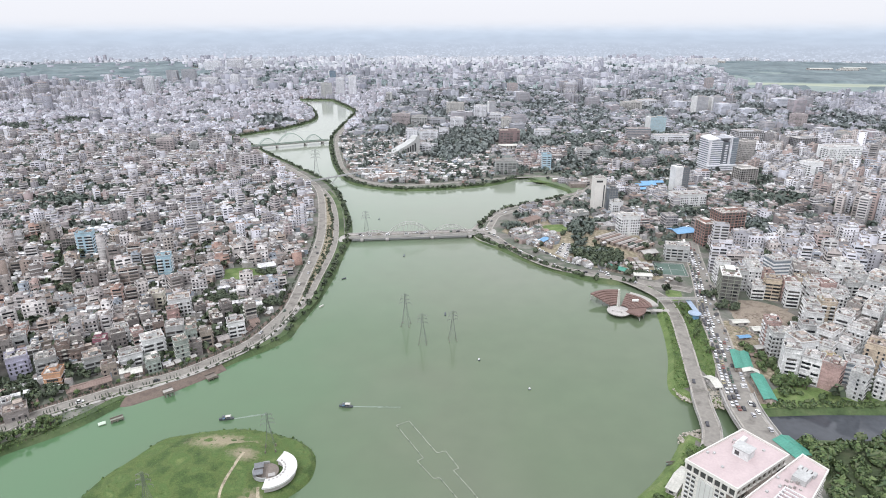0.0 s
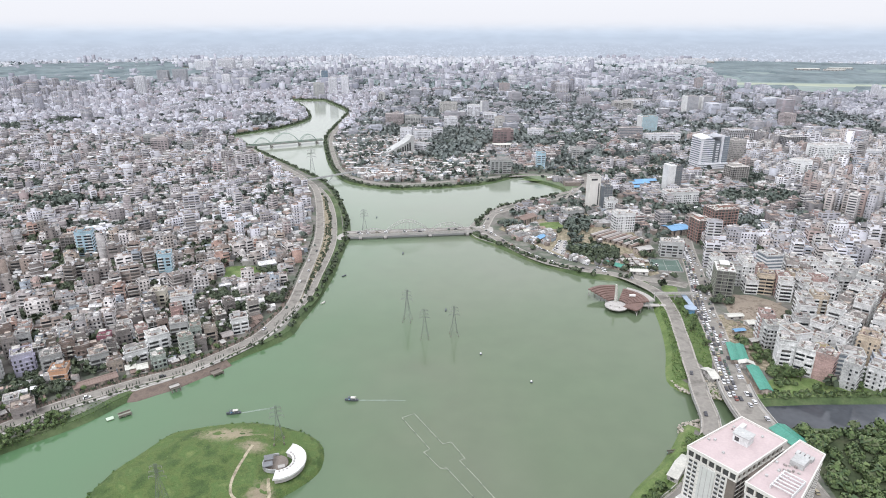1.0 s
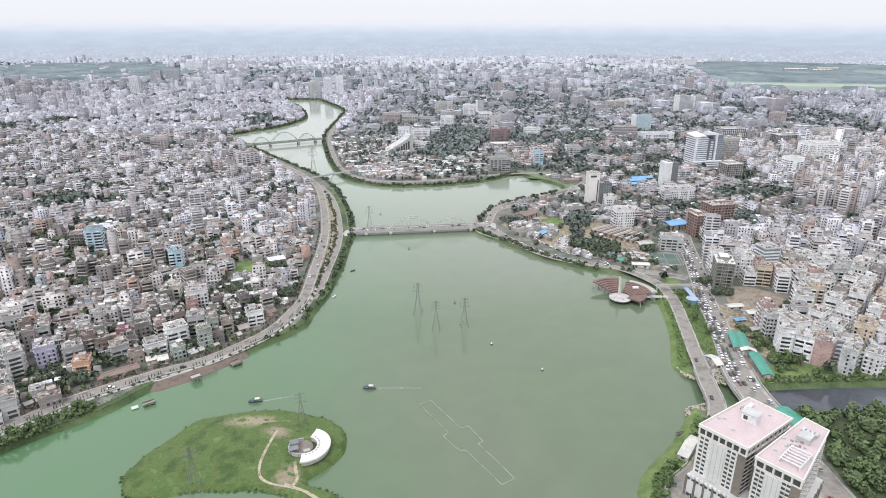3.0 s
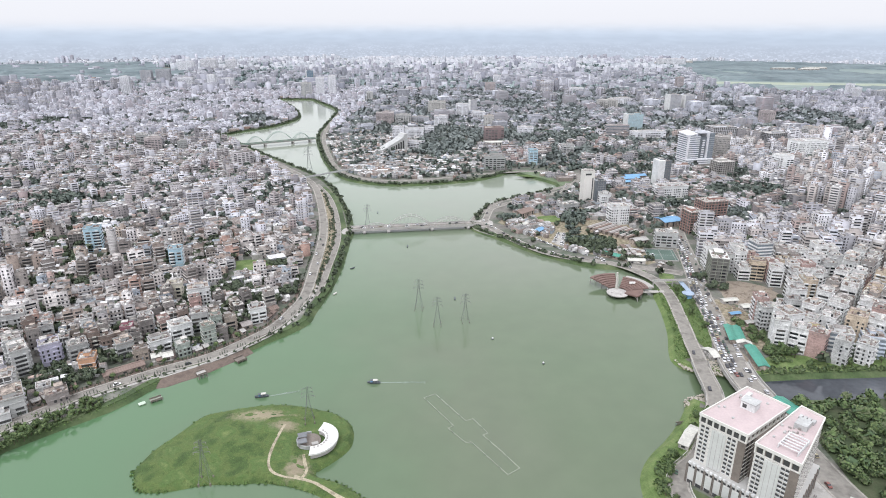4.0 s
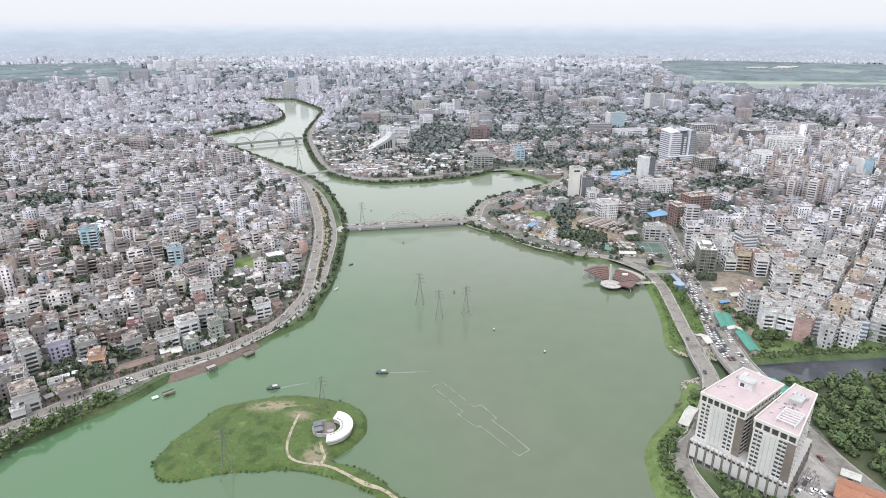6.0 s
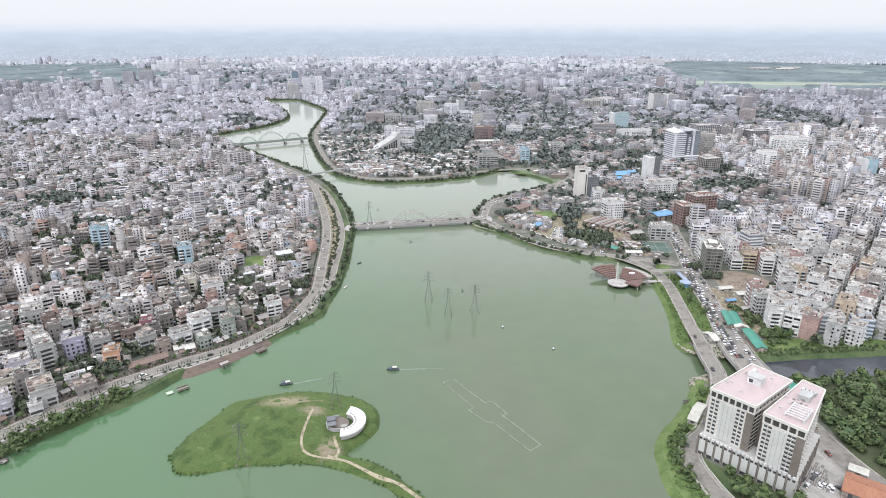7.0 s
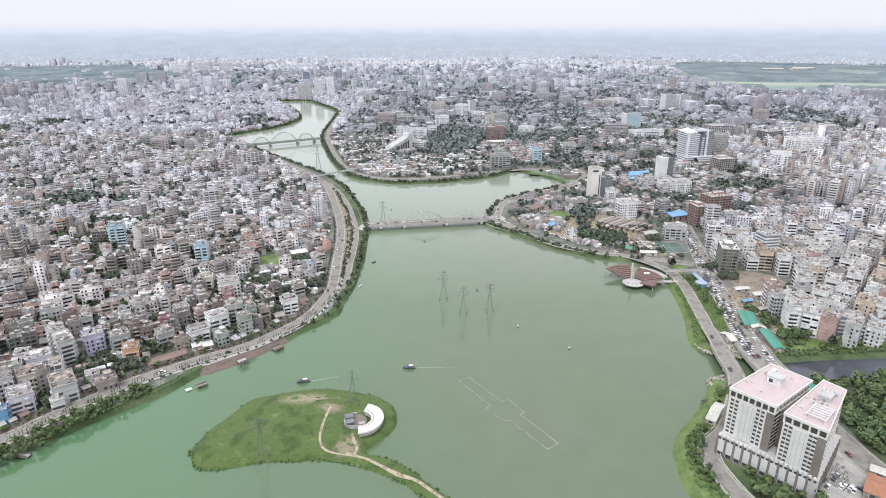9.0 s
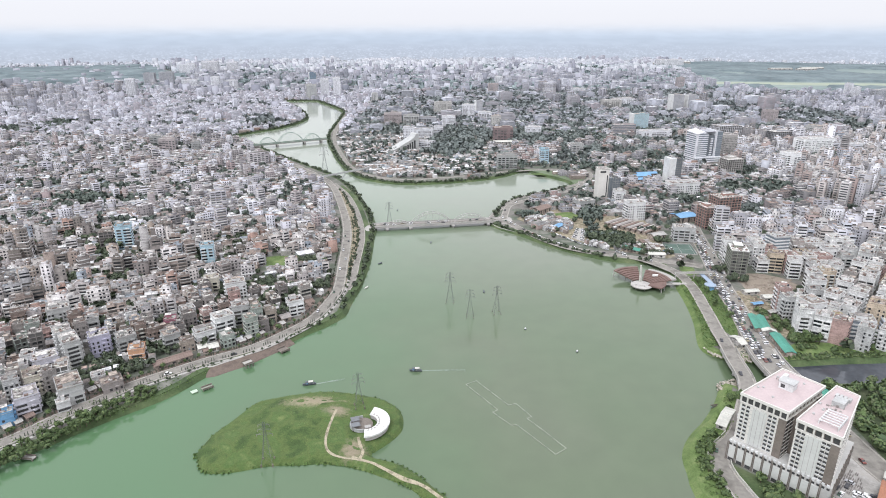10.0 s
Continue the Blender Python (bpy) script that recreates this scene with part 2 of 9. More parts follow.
agrad.inputs["From Min"].default_value, agrad.inputs["From Max"].default_value = 90, -110
wt0.links.new(aadd.outputs["Value"], agrad.inputs["Value"])
amix.data_type = "RGBA"
amix.inputs["B"].default_value = (0.080, 0.149, 0.075, 1)
wt0.links.new(agrad.outputs["Result"], amix.inputs["Factor"])
wt0.links.new(wb.inputs["Base Color"].links[0].from_socket, amix.inputs["A"])
wt0.links.new(amix.outputs["Result"], wb.inputs["Base Color"])
# upstream the base colour pales with distance, painting in the sky's reflection
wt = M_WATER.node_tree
wsepx, wsheen, wmix = wt.nodes.new("ShaderNodeSeparateXYZ"), wt.nodes.new("ShaderNodeMapRange"), wt.nodes.new("ShaderNodeMix")
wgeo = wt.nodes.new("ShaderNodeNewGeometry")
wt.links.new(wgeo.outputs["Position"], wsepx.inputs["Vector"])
wsheen.inputs["From Min"].default_value, wsheen.inputs["From Max"].default_value = 450, 1100
wt.links.new(wsepx.outputs["Y"], wsheen.inputs["Value"])
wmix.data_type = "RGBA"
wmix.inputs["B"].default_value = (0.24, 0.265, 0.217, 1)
wt.links.new(wsheen.outputs["Result"], wmix.inputs["Factor"])
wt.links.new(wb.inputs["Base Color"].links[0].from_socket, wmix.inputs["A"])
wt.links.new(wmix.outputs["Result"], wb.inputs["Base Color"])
rip = M_WATER.node_tree.nodes.new("ShaderNodeTexNoise")
rip.inputs["Scale"].default_value, rip.inputs["Detail"].default_value = 0.8, 3
ripb = M_WATER.node_tree.nodes.new("ShaderNodeBump")
ripb.inputs["Strength"].default_value, ripb.inputs["Distance"].default_value = 0.05, 0.1
wg = M_WATER.node_tree.nodes.new("ShaderNodeNewGeometry")
M_WATER.node_tree.links.new(wg.outputs["Position"], rip.inputs["Vector"])
M_WATER.node_tree.links.new(rip.outputs["Fac"], ripb.inputs["Height"])
M_WATER.node_tree.links.new(ripb.outputs["Normal"], wb.inputs["Normal"])

# ---- mesh helpers ----
rng = np.random.default_rng(7)


def mesh_of(name, verts, faces, mats, index=None):
    me = bpy.data.meshes.new(name)
    me.from_pydata([tuple(v) for v in verts], [], faces)
    for m in (mats if isinstance(mats, (list, tuple)) else [mats]):
        me.materials.append(m)
    if index is not None:
        me.polygons.foreach_set("material_index", np.asarray(index, dtype=np.int32))
    me.update()
    return me


def quads_mesh(name, corners, mats, index=None, normals=None):
    """A mesh of loose quads from an array (n, 4, 3); normals, one a quad, round off the shading of leaves."""
    n = len(corners)
    me = bpy.data.meshes.new(name)
    me.vertices.add(n * 4)
    me.vertices.foreach_set("co", corners.reshape(-1).astype(np.float32))
    me.loops.add(n * 4)
    me.loops.foreach_set("vertex_index", np.arange(n * 4, dtype=np.int32))
    me.polygons.add(n)
    me.polygons.foreach_set("loop_start", np.arange(n, dtype=np.int32) * 4)
    for m in mats:
        me.materials.append(m)
    if index is not None:
        me.polygons.foreach_set("material_index", np.asarray(index, dtype=np.int32))
    me.update(calc_edges=True)
    if normals is not None:
        me.polygons.foreach_set("use_smooth", np.ones(n, dtype=bool))
        me.normals_split_custom_set(np.repeat(normals, 4, axis=0).astype(np.float32))
    return me


def boxes_mesh(name, b, mats, tops=1):
    """Boxes from rows (x, y, z0, z1, half width, half depth, yaw): sides take the first material, tops the second."""
    b = np.asarray(b, dtype=np.float64)
    n = len(b)
    sx = np.array([-1, 1, 1, -1, -1, 1, 1, -1])
    sy = np.array([-1, -1, 1, 1, -1, -1, 1, 1])
    sz = np.array([0, 0, 0, 0, 1, 1, 1, 1])
    c, s = np.cos(b[:, 6])[:, None], np.sin(b[:, 6])[:, None]
    lx, ly = b[:, 4:5] * sx, b[:, 5:6] * sy
    v = np.stack([b[:, 0:1] + lx * c - ly * s, b[:, 1:2] + lx * s + ly * c, b[:, 2:3] + (b[:, 3:4] - b[:, 2:3]) * sz], -1)
    f = np.array([[0, 1, 5, 4], [1, 2, 6, 5], [2, 3, 7, 6], [3, 0, 4, 7], [4, 5, 6, 7]])
    faces = (f[None] + 8 * np.arange(n)[:, None, None]).reshape(-1)
    me = bpy.data.meshes.new(name)
    me.vertices.add(n * 8)
    me.vertices.foreach_set("co", v.reshape(-1).astype(np.float32))
    me.loops.add(n * 20)
    me.loops.foreach_set("vertex_index", faces.astype(np.int32))
    me.polygons.add(n * 5)
    me.polygons.foreach_set("loop_start", np.arange(n * 5, dtype=np.int32) * 4)
    for m in mats:
        me.materials.append(m)
    me.polygons.foreach_set("material_index", np.tile(np.array([0, 0, 0, 0, tops], dtype=np.int32), n))
    me.update(calc_edges=True)
    return me


def part(name, me, parent=None, label="", kind=""):
    """Links a mesh as one object, under a thing or a part where one is given."""
    ob = new(name, me)
    if parent:
        ob.parent = parent
    return tagged(ob, label, kind=kind)


def thing(name, label, category, group="", at=(0, 0, 0), yaw=0.0, kind=""):
    ob = new(name)
    ob.location, ob.rotation_euler = at, (0, 0, yaw)
    return tagged(ob, label, category, group, kind)


def bm_mesh(name, bm, mats):
    me = bpy.data.meshes.new(name)
    bm.to_mesh(me)
    bm.free()
    for m in (mats if isinstance(mats, (list, tuple)) else [mats]):
        me.materials.append(m)
    return me


def box(bm, x0, x1, y0, y1, z0, z1, mi=0):
    vs = [bm.verts.new(p) for p in ((x0, y0, z0), (x1, y0, z0), (x1, y1, z0), (x0, y1, z0), (x0, y0, z1), (x1, y0, z1), (x1, y1, z1), (x0, y1, z1))]
    for q in ((3, 2, 1, 0), (4, 5, 6, 7), (0, 1, 5, 4), (1, 2, 6, 5), (2, 3, 7, 6), (3, 0, 4, 7)):
        bm.faces.new([vs[i] for i in q]).material_index = mi


def box_mesh(name, x0, x1, y0, y1, z0, z1, m):
    bm = bmesh.new()
    box(bm, x0, x1, y0, y1, z0, z1)
    return bm_mesh(name, bm, m)


def strut(bm, a, b, r, sides=4, mi=0):
    a, b = Vector(a), Vector(b)
    d = (b - a).normalized()
    u = d.orthogonal().normalized()
    w = d.cross(u)
    ring = []
    for p in (a, b):
        ring.append([bm.verts.new(p + r * (math.cos(2 * math.pi * (k + 0.5) / sides) * u + math.sin(2 * math.pi * (k + 0.5) / sides) * w)) for k in range(sides)])
    for k in range(sides):
        bm.faces.new((ring[0][k], ring[0][(k + 1) % sides], ring[1][(k + 1) % sides], ring[1][k])).material_index = mi
    bm.faces.new(ring[1]).material_index = mi
    bm.faces.new(ring[0][::-1]).material_index = mi


def smooth_line(pts, step=6.0):
    """A Catmull-Rom curve through points, at about even steps."""
    p = [np.array(q, dtype=float) for q in pts]
    p = [2 * p[0] - p[1]] + p + [2 * p[-1] - p[-2]]
    out = []
    for i in range(1, len(p) - 2):
        n = max(2, int(np.linalg.norm(p[i + 1] - p[i]) / step))
        for k in range(n):
            t = k / n
            out.append(0.5 * (2 * p[i] + (p[i + 1] - p[i - 1]) * t + (2 * p[i - 1] - 5 * p[i] + 4 * p[i + 1] - p[i + 2]) * t * t
                              + (3 * p[i] - p[i - 1] - 3 * p[i + 1] + p[i + 2]) * t ** 3))
    out.append(p[-2])
    return np.array(out)


def normals_of(line):
    d = np.gradient(line[:, :2], axis=0)
    d /= np.maximum(np.linalg.norm(d, axis=1), 1e-6)[:, None]
    return np.stack([-d[:, 1], d[:, 0]], 1)


def ribbon_mesh(name, line, left, right, z, m, thick=0.4):
    """A slab along a line of points, from offset left to offset right; z is one height or one a point."""
    nrm = normals_of(line)
    z = np.broadcast_to(np.asarray(z, dtype=float), (len(line),))
    rows = []
    for off, dz in ((left, 0.0), (right, 0.0), (right, -thick), (left, -thick)):
        rows.append(np.column_stack([line[:, :2] + nrm * off, z + dz]))
    v = np.stack(rows, 1).reshape(-1, 3)
    f = []
    for i in range(len(line) - 1):
        a, b = 4 * i, 4 * (i + 1)
        f += [(a + k, a + (k + 1) % 4, b + (k + 1) % 4, b + k) for k in range(4)]
    f += [(3, 2, 1, 0), tuple(4 * (len(line) - 1) + k for k in range(4))]
    return mesh_of(name, v, f, m)


def inside(px, py, poly):
    """Which of the points lie inside a polygon."""
    px, py = np.asarray(px, dtype=float), np.asarray(py, dtype=float)
    res = np.zeros(px.shape, dtype=bool)
    q = np.asarray(poly, dtype=float)
    for (x0, y0), (x1, y1) in zip(q, np.roll(q, -1, axis=0)):
        if y0 == y1:
            continue
        hit = ((y0 > py) != (y1 > py)) & (px < (x1 - x0) * (py - y0) / (y1 - y0) + x0)
        res ^= hit
    return res


def distance(px, py, line, closed=False):
    """The distance of points from a line of points."""
    px, py = np.asarray(px, dtype=float), np.asarray(py, dtype=float)
    q = np.asarray(line, dtype=float)[:, :2]
    ends = np.roll(q, -1, axis=0) if closed else q[1:]
    best = np.full(px.shape, 1e9)
    for (x0, y0), (x1, y1) in zip(q, ends):
        dx, dy = x1 - x0, y1 - y0
        t = np.clip(((px - x0) * dx + (py - y0) * dy) / max(dx * dx + dy * dy, 1e-9), 0, 1)
        best = np.minimum(best, np.hypot(px - x0 - t * dx, py - y0 - t * dy))
    return best


# ---- plan: shores and roads ----
LAND = 3.0
SHORE_WEST = [(-340, -150), (-335, 120), (-300, 215), (-264, 252), (-250, 265), (-238, 279), (-220, 297), (-204, 312), (-194, 326), (-184, 343.5), (-166, 358.5),
              (-146.5, 381), (-130, 401), (-118, 414), (-107, 432), (-106, 448), (-102, 496), (-101, 553), (-105, 622), (-106, 656), (-112, 691), (-124, 740),
              (-149, 817), (-186, 902), (-242, 983), (-296, 1052), (-358, 1131), (-406, 1203), (-475, 1256), (-490, 1284), (-466, 1343), (-411, 1425),
              (-384, 1545), (-400, 1653), (-475, 1844), (-575, 1997)]
SHORE_EAST = [(-446, 1995), (-327, 1748), (-306, 1596), (-294, 1406), (-282, 1290), (-250, 1159), (-212, 1028), (-173, 933), (-138, 894), (-84, 873), (-17, 883),
              (45, 908), (78, 936), (102, 960), (122, 932), (142, 909), (158, 884), (157, 864), (139, 848), (102, 816), (63, 786), (41, 745), (29, 695), (29, 668), (57, 635), (89, 594),
              (119, 568), (146, 552), (176, 546), (186, 516), (181, 488), (177, 455), (170, 418), (161, 388), (160, 374), (168, 364), (178, 361)]
CANAL = [(207, 353), (244, 357), (283, 359), (420, 372), (640, 400), (644, 375), (420, 345), (266, 332), (227, 331), (161, 328), (154, 331)]
SHORE_SOUTH = [(147, 319), (138, 305), (125, 289), (117, 281), (109, 271), (103, 259), (101, 246), (99, 229), (107, 203), (125, 150), (170, 60), (200, -150)]
LAKE = smooth_line(SHORE_WEST, 8)[:, :2].tolist() + smooth_line(SHORE_EAST, 8)[:, :2].tolist() + CANAL + smooth_line(SHORE_SOUTH, 8)[:, :2].tolist()

ROAD_WEST = smooth_line([(-330, 190), (-285, 252), (-268, 272), (-254, 293), (-240, 310), (-228, 326), (-208, 343), (-189, 358), (-167, 373), (-150, 392),
                         (-132, 420), (-124, 452), (-121, 482), (-126, 537), (-137, 637), (-157, 732), (-193, 858), (-230, 928), (-284, 1005), (-346, 1089), (-405, 1175)])
ROAD_WEST_INNER = smooth_line([(-113, 478), (-111, 500), (-113, 537), (-119, 629), (-138, 722), (-163, 805), (-193, 872)])
ROAD_EAST = smooth_line([(28, 690), (46, 678), (70, 632), (100, 591), (130, 571), (165, 557), (184, 534), (193, 512), (193, 480), (188, 445), (183, 414), (177, 383), (172, 355),
                         (167, 324), (150, 292), (138, 274), (127, 264), (121, 256), (119, 246), (120, 234), (124, 215), (140, 170), (170, 120)])
ROAD_TRAFFIC = smooth_line([(262, 668), (252, 625), (243, 580), (232, 531), (221, 486), (215, 449), (207, 410), (198, 371), (195, 343), (197, 300), (199, 262), (203, 235), (215, 190), (240, 120)])
ROAD_NORTH = smooth_line([(28, 690), (43, 734), (70, 784), (109, 814), (147, 846), (183, 880), (201, 925), (195, 955), (132, 962), (57, 945), (-16, 912), (-86, 896),
                          (-140, 919), (-180, 977), (-216, 1088), (-262, 1272), (-286, 1475), (-293, 1628)])
ROAD_PENINSULA = smooth_line([(44, 690), (49, 718), (56, 748), (72, 766), (91, 784), (117, 806), (146, 824), (168, 850), (178, 885)])
ROAD_LINK = smooth_line([(171, 558), (183, 550), (204, 542), (222, 533)])
ROADS = [(ROAD_LINK, 5), (ROAD_PENINSULA, 4), (ROAD_WEST, 9), (ROAD_WEST_INNER, 6), (ROAD_EAST, 6), (ROAD_TRAFFIC, 10), (ROAD_NORTH, 6)]

# ---- ground, banks and water ----
lake = np.array(LAKE)
lake_area = 0.5 * np.sum(lake[:, 0] * np.roll(lake[:, 1], -1) - np.roll(lake[:, 0], -1) * lake[:, 1])
edge = np.roll(lake, -1, axis=0) - np.roll(lake, 1, axis=0)
edge /= np.maximum(np.linalg.norm(edge, axis=1), 1e-6)[:, None]
outward = np.stack([edge[:, 1], -edge[:, 0]], 1) * (1 if lake_area > 0 else -1)
rim = lake + outward * 3.5

from mathutils import geometry
FAR = 4900
outer = [(-FAR, -700), (FAR, -700), (FAR, FAR), (-FAR, FAR)]
pts = [Vector(p) for p in outer] + [Vector(p) for p in rim]
edges = [(i, (i + 1) % 4) for i in range(4)] + [(4 + i, 4 + (i + 1) % len(rim)) for i in range(len(rim))]
gv, _, gf, _, _, _ = geometry.delaunay_2d_cdt(pts, edges, [], 1, 1e-4)
cent = np.array([np.mean([gv[i][:] for i in f], axis=0) for f in gf])
keep = ~inside(cent[:, 0], cent[:, 1], rim)
ground = part("ground", mesh_of("ground", [(v.x, v.y, LAND) for v in gv], [f for f, k in zip(gf, keep) if k], M_GROUND))
tagged(ground, "bare brown city ground with patches of grass", "ground", kind="structure")

n = len(lake)
bv = [(*rim[i], LAND) for i in range(n)] + [(*(lake[i] + outward[i] * 0.6), 0.7) for i in range(n)] + [(*(lake[i] - outward[i] * 2.5), -1.5) for i in range(n)]
bf = [(r * n + i, r * n + (i + 1) % n, (r + 1) * n + (i + 1) % n, (r + 1) * n + i) for r in range(2) for i in range(n)]
lawn_side = [1 if 95 < lake[i, 0] < 200 and 190 < lake[i, 1] < 500 else 0 for i in range(n)]
tagged(part("lake_bank", mesh_of("lake_bank", bv, bf, [M_BANK, M_TURF], lawn_side * 2)), "green grassy bank sloping down to the lake", "bank", kind="structure")
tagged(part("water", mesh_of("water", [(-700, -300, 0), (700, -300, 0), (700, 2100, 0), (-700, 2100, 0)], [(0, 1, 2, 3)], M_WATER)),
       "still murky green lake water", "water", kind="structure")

# rough grass along the top of the banks
vv = [(*(rim[i] - outward[i] * 0.4), LAND + 0.012) for i in range(n)] + [(*(rim[i] + outward[i] * 4.5), LAND + 0.012) for i in range(n)]
tagged(part("verge", mesh_of("verge", vv, [(i, (i + 1) % n, n + (i + 1) % n, n + i) for i in range(n)], [M_BANK, M_TURF], lawn_side)), "rough green grass verge along the lake", "verge", kind="structure")

# the far distance: a glowing ring behind everything, haze, sky and city painted into it
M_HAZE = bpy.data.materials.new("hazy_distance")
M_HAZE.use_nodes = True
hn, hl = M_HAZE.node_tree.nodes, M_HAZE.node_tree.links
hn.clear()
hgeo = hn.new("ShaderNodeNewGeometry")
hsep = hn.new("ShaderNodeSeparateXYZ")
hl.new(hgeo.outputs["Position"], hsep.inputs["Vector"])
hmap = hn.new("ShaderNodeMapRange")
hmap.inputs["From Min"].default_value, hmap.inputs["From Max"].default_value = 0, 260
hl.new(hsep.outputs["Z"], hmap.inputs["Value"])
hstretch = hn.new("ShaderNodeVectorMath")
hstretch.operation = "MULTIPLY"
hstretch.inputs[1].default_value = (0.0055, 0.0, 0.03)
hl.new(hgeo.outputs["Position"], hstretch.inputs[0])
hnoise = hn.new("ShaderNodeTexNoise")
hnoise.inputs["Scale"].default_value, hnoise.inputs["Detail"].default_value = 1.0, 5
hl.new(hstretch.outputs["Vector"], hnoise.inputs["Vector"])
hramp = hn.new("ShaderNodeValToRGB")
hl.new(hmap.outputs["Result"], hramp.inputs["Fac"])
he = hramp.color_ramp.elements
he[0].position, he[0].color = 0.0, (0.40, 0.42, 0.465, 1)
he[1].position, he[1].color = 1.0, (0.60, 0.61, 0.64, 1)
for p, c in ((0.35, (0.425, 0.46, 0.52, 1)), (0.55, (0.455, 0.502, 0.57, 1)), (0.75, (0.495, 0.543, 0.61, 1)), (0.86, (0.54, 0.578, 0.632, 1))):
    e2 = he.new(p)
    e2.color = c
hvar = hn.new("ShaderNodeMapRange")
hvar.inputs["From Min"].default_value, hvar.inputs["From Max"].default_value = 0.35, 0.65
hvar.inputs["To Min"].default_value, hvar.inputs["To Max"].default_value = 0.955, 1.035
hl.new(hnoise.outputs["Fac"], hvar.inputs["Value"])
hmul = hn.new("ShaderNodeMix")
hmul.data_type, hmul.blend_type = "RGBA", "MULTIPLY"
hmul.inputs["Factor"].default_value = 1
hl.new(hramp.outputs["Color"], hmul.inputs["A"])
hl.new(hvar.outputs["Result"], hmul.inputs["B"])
# the farthest city is painted as faint pale specks low in the haze
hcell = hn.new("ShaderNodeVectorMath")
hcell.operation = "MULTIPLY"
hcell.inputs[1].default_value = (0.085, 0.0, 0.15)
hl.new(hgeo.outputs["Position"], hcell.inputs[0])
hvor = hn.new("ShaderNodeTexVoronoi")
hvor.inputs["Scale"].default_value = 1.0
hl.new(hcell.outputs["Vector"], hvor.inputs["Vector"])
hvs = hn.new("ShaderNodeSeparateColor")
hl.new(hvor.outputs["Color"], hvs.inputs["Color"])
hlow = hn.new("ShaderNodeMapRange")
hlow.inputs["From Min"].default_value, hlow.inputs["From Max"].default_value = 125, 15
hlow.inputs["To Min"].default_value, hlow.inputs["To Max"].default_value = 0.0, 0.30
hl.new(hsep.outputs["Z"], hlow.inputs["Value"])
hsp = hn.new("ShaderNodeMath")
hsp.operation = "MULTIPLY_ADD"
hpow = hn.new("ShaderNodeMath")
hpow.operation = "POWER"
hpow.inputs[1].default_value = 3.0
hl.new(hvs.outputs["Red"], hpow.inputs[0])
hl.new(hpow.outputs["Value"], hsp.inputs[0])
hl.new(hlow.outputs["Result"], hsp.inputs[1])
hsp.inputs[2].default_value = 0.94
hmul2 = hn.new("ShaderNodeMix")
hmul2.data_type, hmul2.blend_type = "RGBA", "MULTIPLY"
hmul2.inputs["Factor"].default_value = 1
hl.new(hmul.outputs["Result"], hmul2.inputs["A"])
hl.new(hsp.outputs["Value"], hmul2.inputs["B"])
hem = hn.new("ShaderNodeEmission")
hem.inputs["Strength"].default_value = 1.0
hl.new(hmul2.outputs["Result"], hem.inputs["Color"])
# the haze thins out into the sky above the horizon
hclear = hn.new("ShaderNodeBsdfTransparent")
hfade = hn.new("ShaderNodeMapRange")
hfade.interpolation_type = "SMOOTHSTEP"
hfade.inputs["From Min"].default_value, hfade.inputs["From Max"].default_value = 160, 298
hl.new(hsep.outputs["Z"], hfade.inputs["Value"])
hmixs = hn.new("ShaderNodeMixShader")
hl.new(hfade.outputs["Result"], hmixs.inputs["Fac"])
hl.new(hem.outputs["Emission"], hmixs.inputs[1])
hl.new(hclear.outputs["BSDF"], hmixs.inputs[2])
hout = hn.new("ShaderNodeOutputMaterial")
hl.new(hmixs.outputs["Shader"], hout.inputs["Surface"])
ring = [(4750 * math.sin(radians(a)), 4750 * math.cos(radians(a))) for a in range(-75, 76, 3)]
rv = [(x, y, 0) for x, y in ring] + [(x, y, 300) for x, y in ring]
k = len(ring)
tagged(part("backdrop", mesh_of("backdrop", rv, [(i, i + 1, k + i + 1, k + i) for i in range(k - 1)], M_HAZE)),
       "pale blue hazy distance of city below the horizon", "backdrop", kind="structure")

# ---- roads ----
def road(name, line, half, z, label, walk_side=1.4, m=M_ASPHALT):
    r = tagged(part(name, ribbon_mesh(name, line, -half, half, z + 0.06, m)), label, "road", kind="structure")
    for s in (-1, 1):
        a, b = sorted((s * half, s * (half + walk_side)))
        part("kerb_walk", ribbon_mesh("kerb_walk", line, a, b, z + 0.2, M_FOOTWAY), r, "worn concrete footway with a kerb")
    return r


road("road_west", ROAD_WEST, 3.5, LAND, "worn grey asphalt lakeside road")
sel = (ROAD_WEST[:, 1] > 255) & (ROAD_WEST[:, 1] < 520)
tagged(part("promenade", ribbon_mesh("promenade", ROAD_WEST[sel], 5.3, 8.8, LAND + 0.12, M_BRICKRAMP)), "brown brick promenade beside the lakeside road", "promenade", kind="structure")
tagged(part("lake_walk", ribbon_mesh("lake_walk", ROAD_WEST[sel], -8.2, -6.0, LAND + 0.14, M_PAVE)), "pale paved lakeside walk", "path", kind="structure")
road("road_west_inner", ROAD_WEST_INNER, 2.3, LAND + 0.04, "worn grey asphalt service road by the lake", 0.9)
sel = ROAD_WEST_INNER[:, 1] < 860
tagged(part("lakeside_lawn", ribbon_mesh("lakeside_lawn", ROAD_WEST_INNER[sel], -9.0, -3.3, LAND + 0.03, M_BANK)), "worn green lawn between the service road and the lake", "lawn", kind="structure")
level = np.arange(484, 850, 6.0)
a, b = [np.column_stack([np.interp(level, q[:, 1], q[:, 0]) + shift, level, np.full(len(level), LAND + 0.025)]) for q, shift in ((ROAD_WEST, 5.2), (ROAD_WEST_INNER, -3.4))]
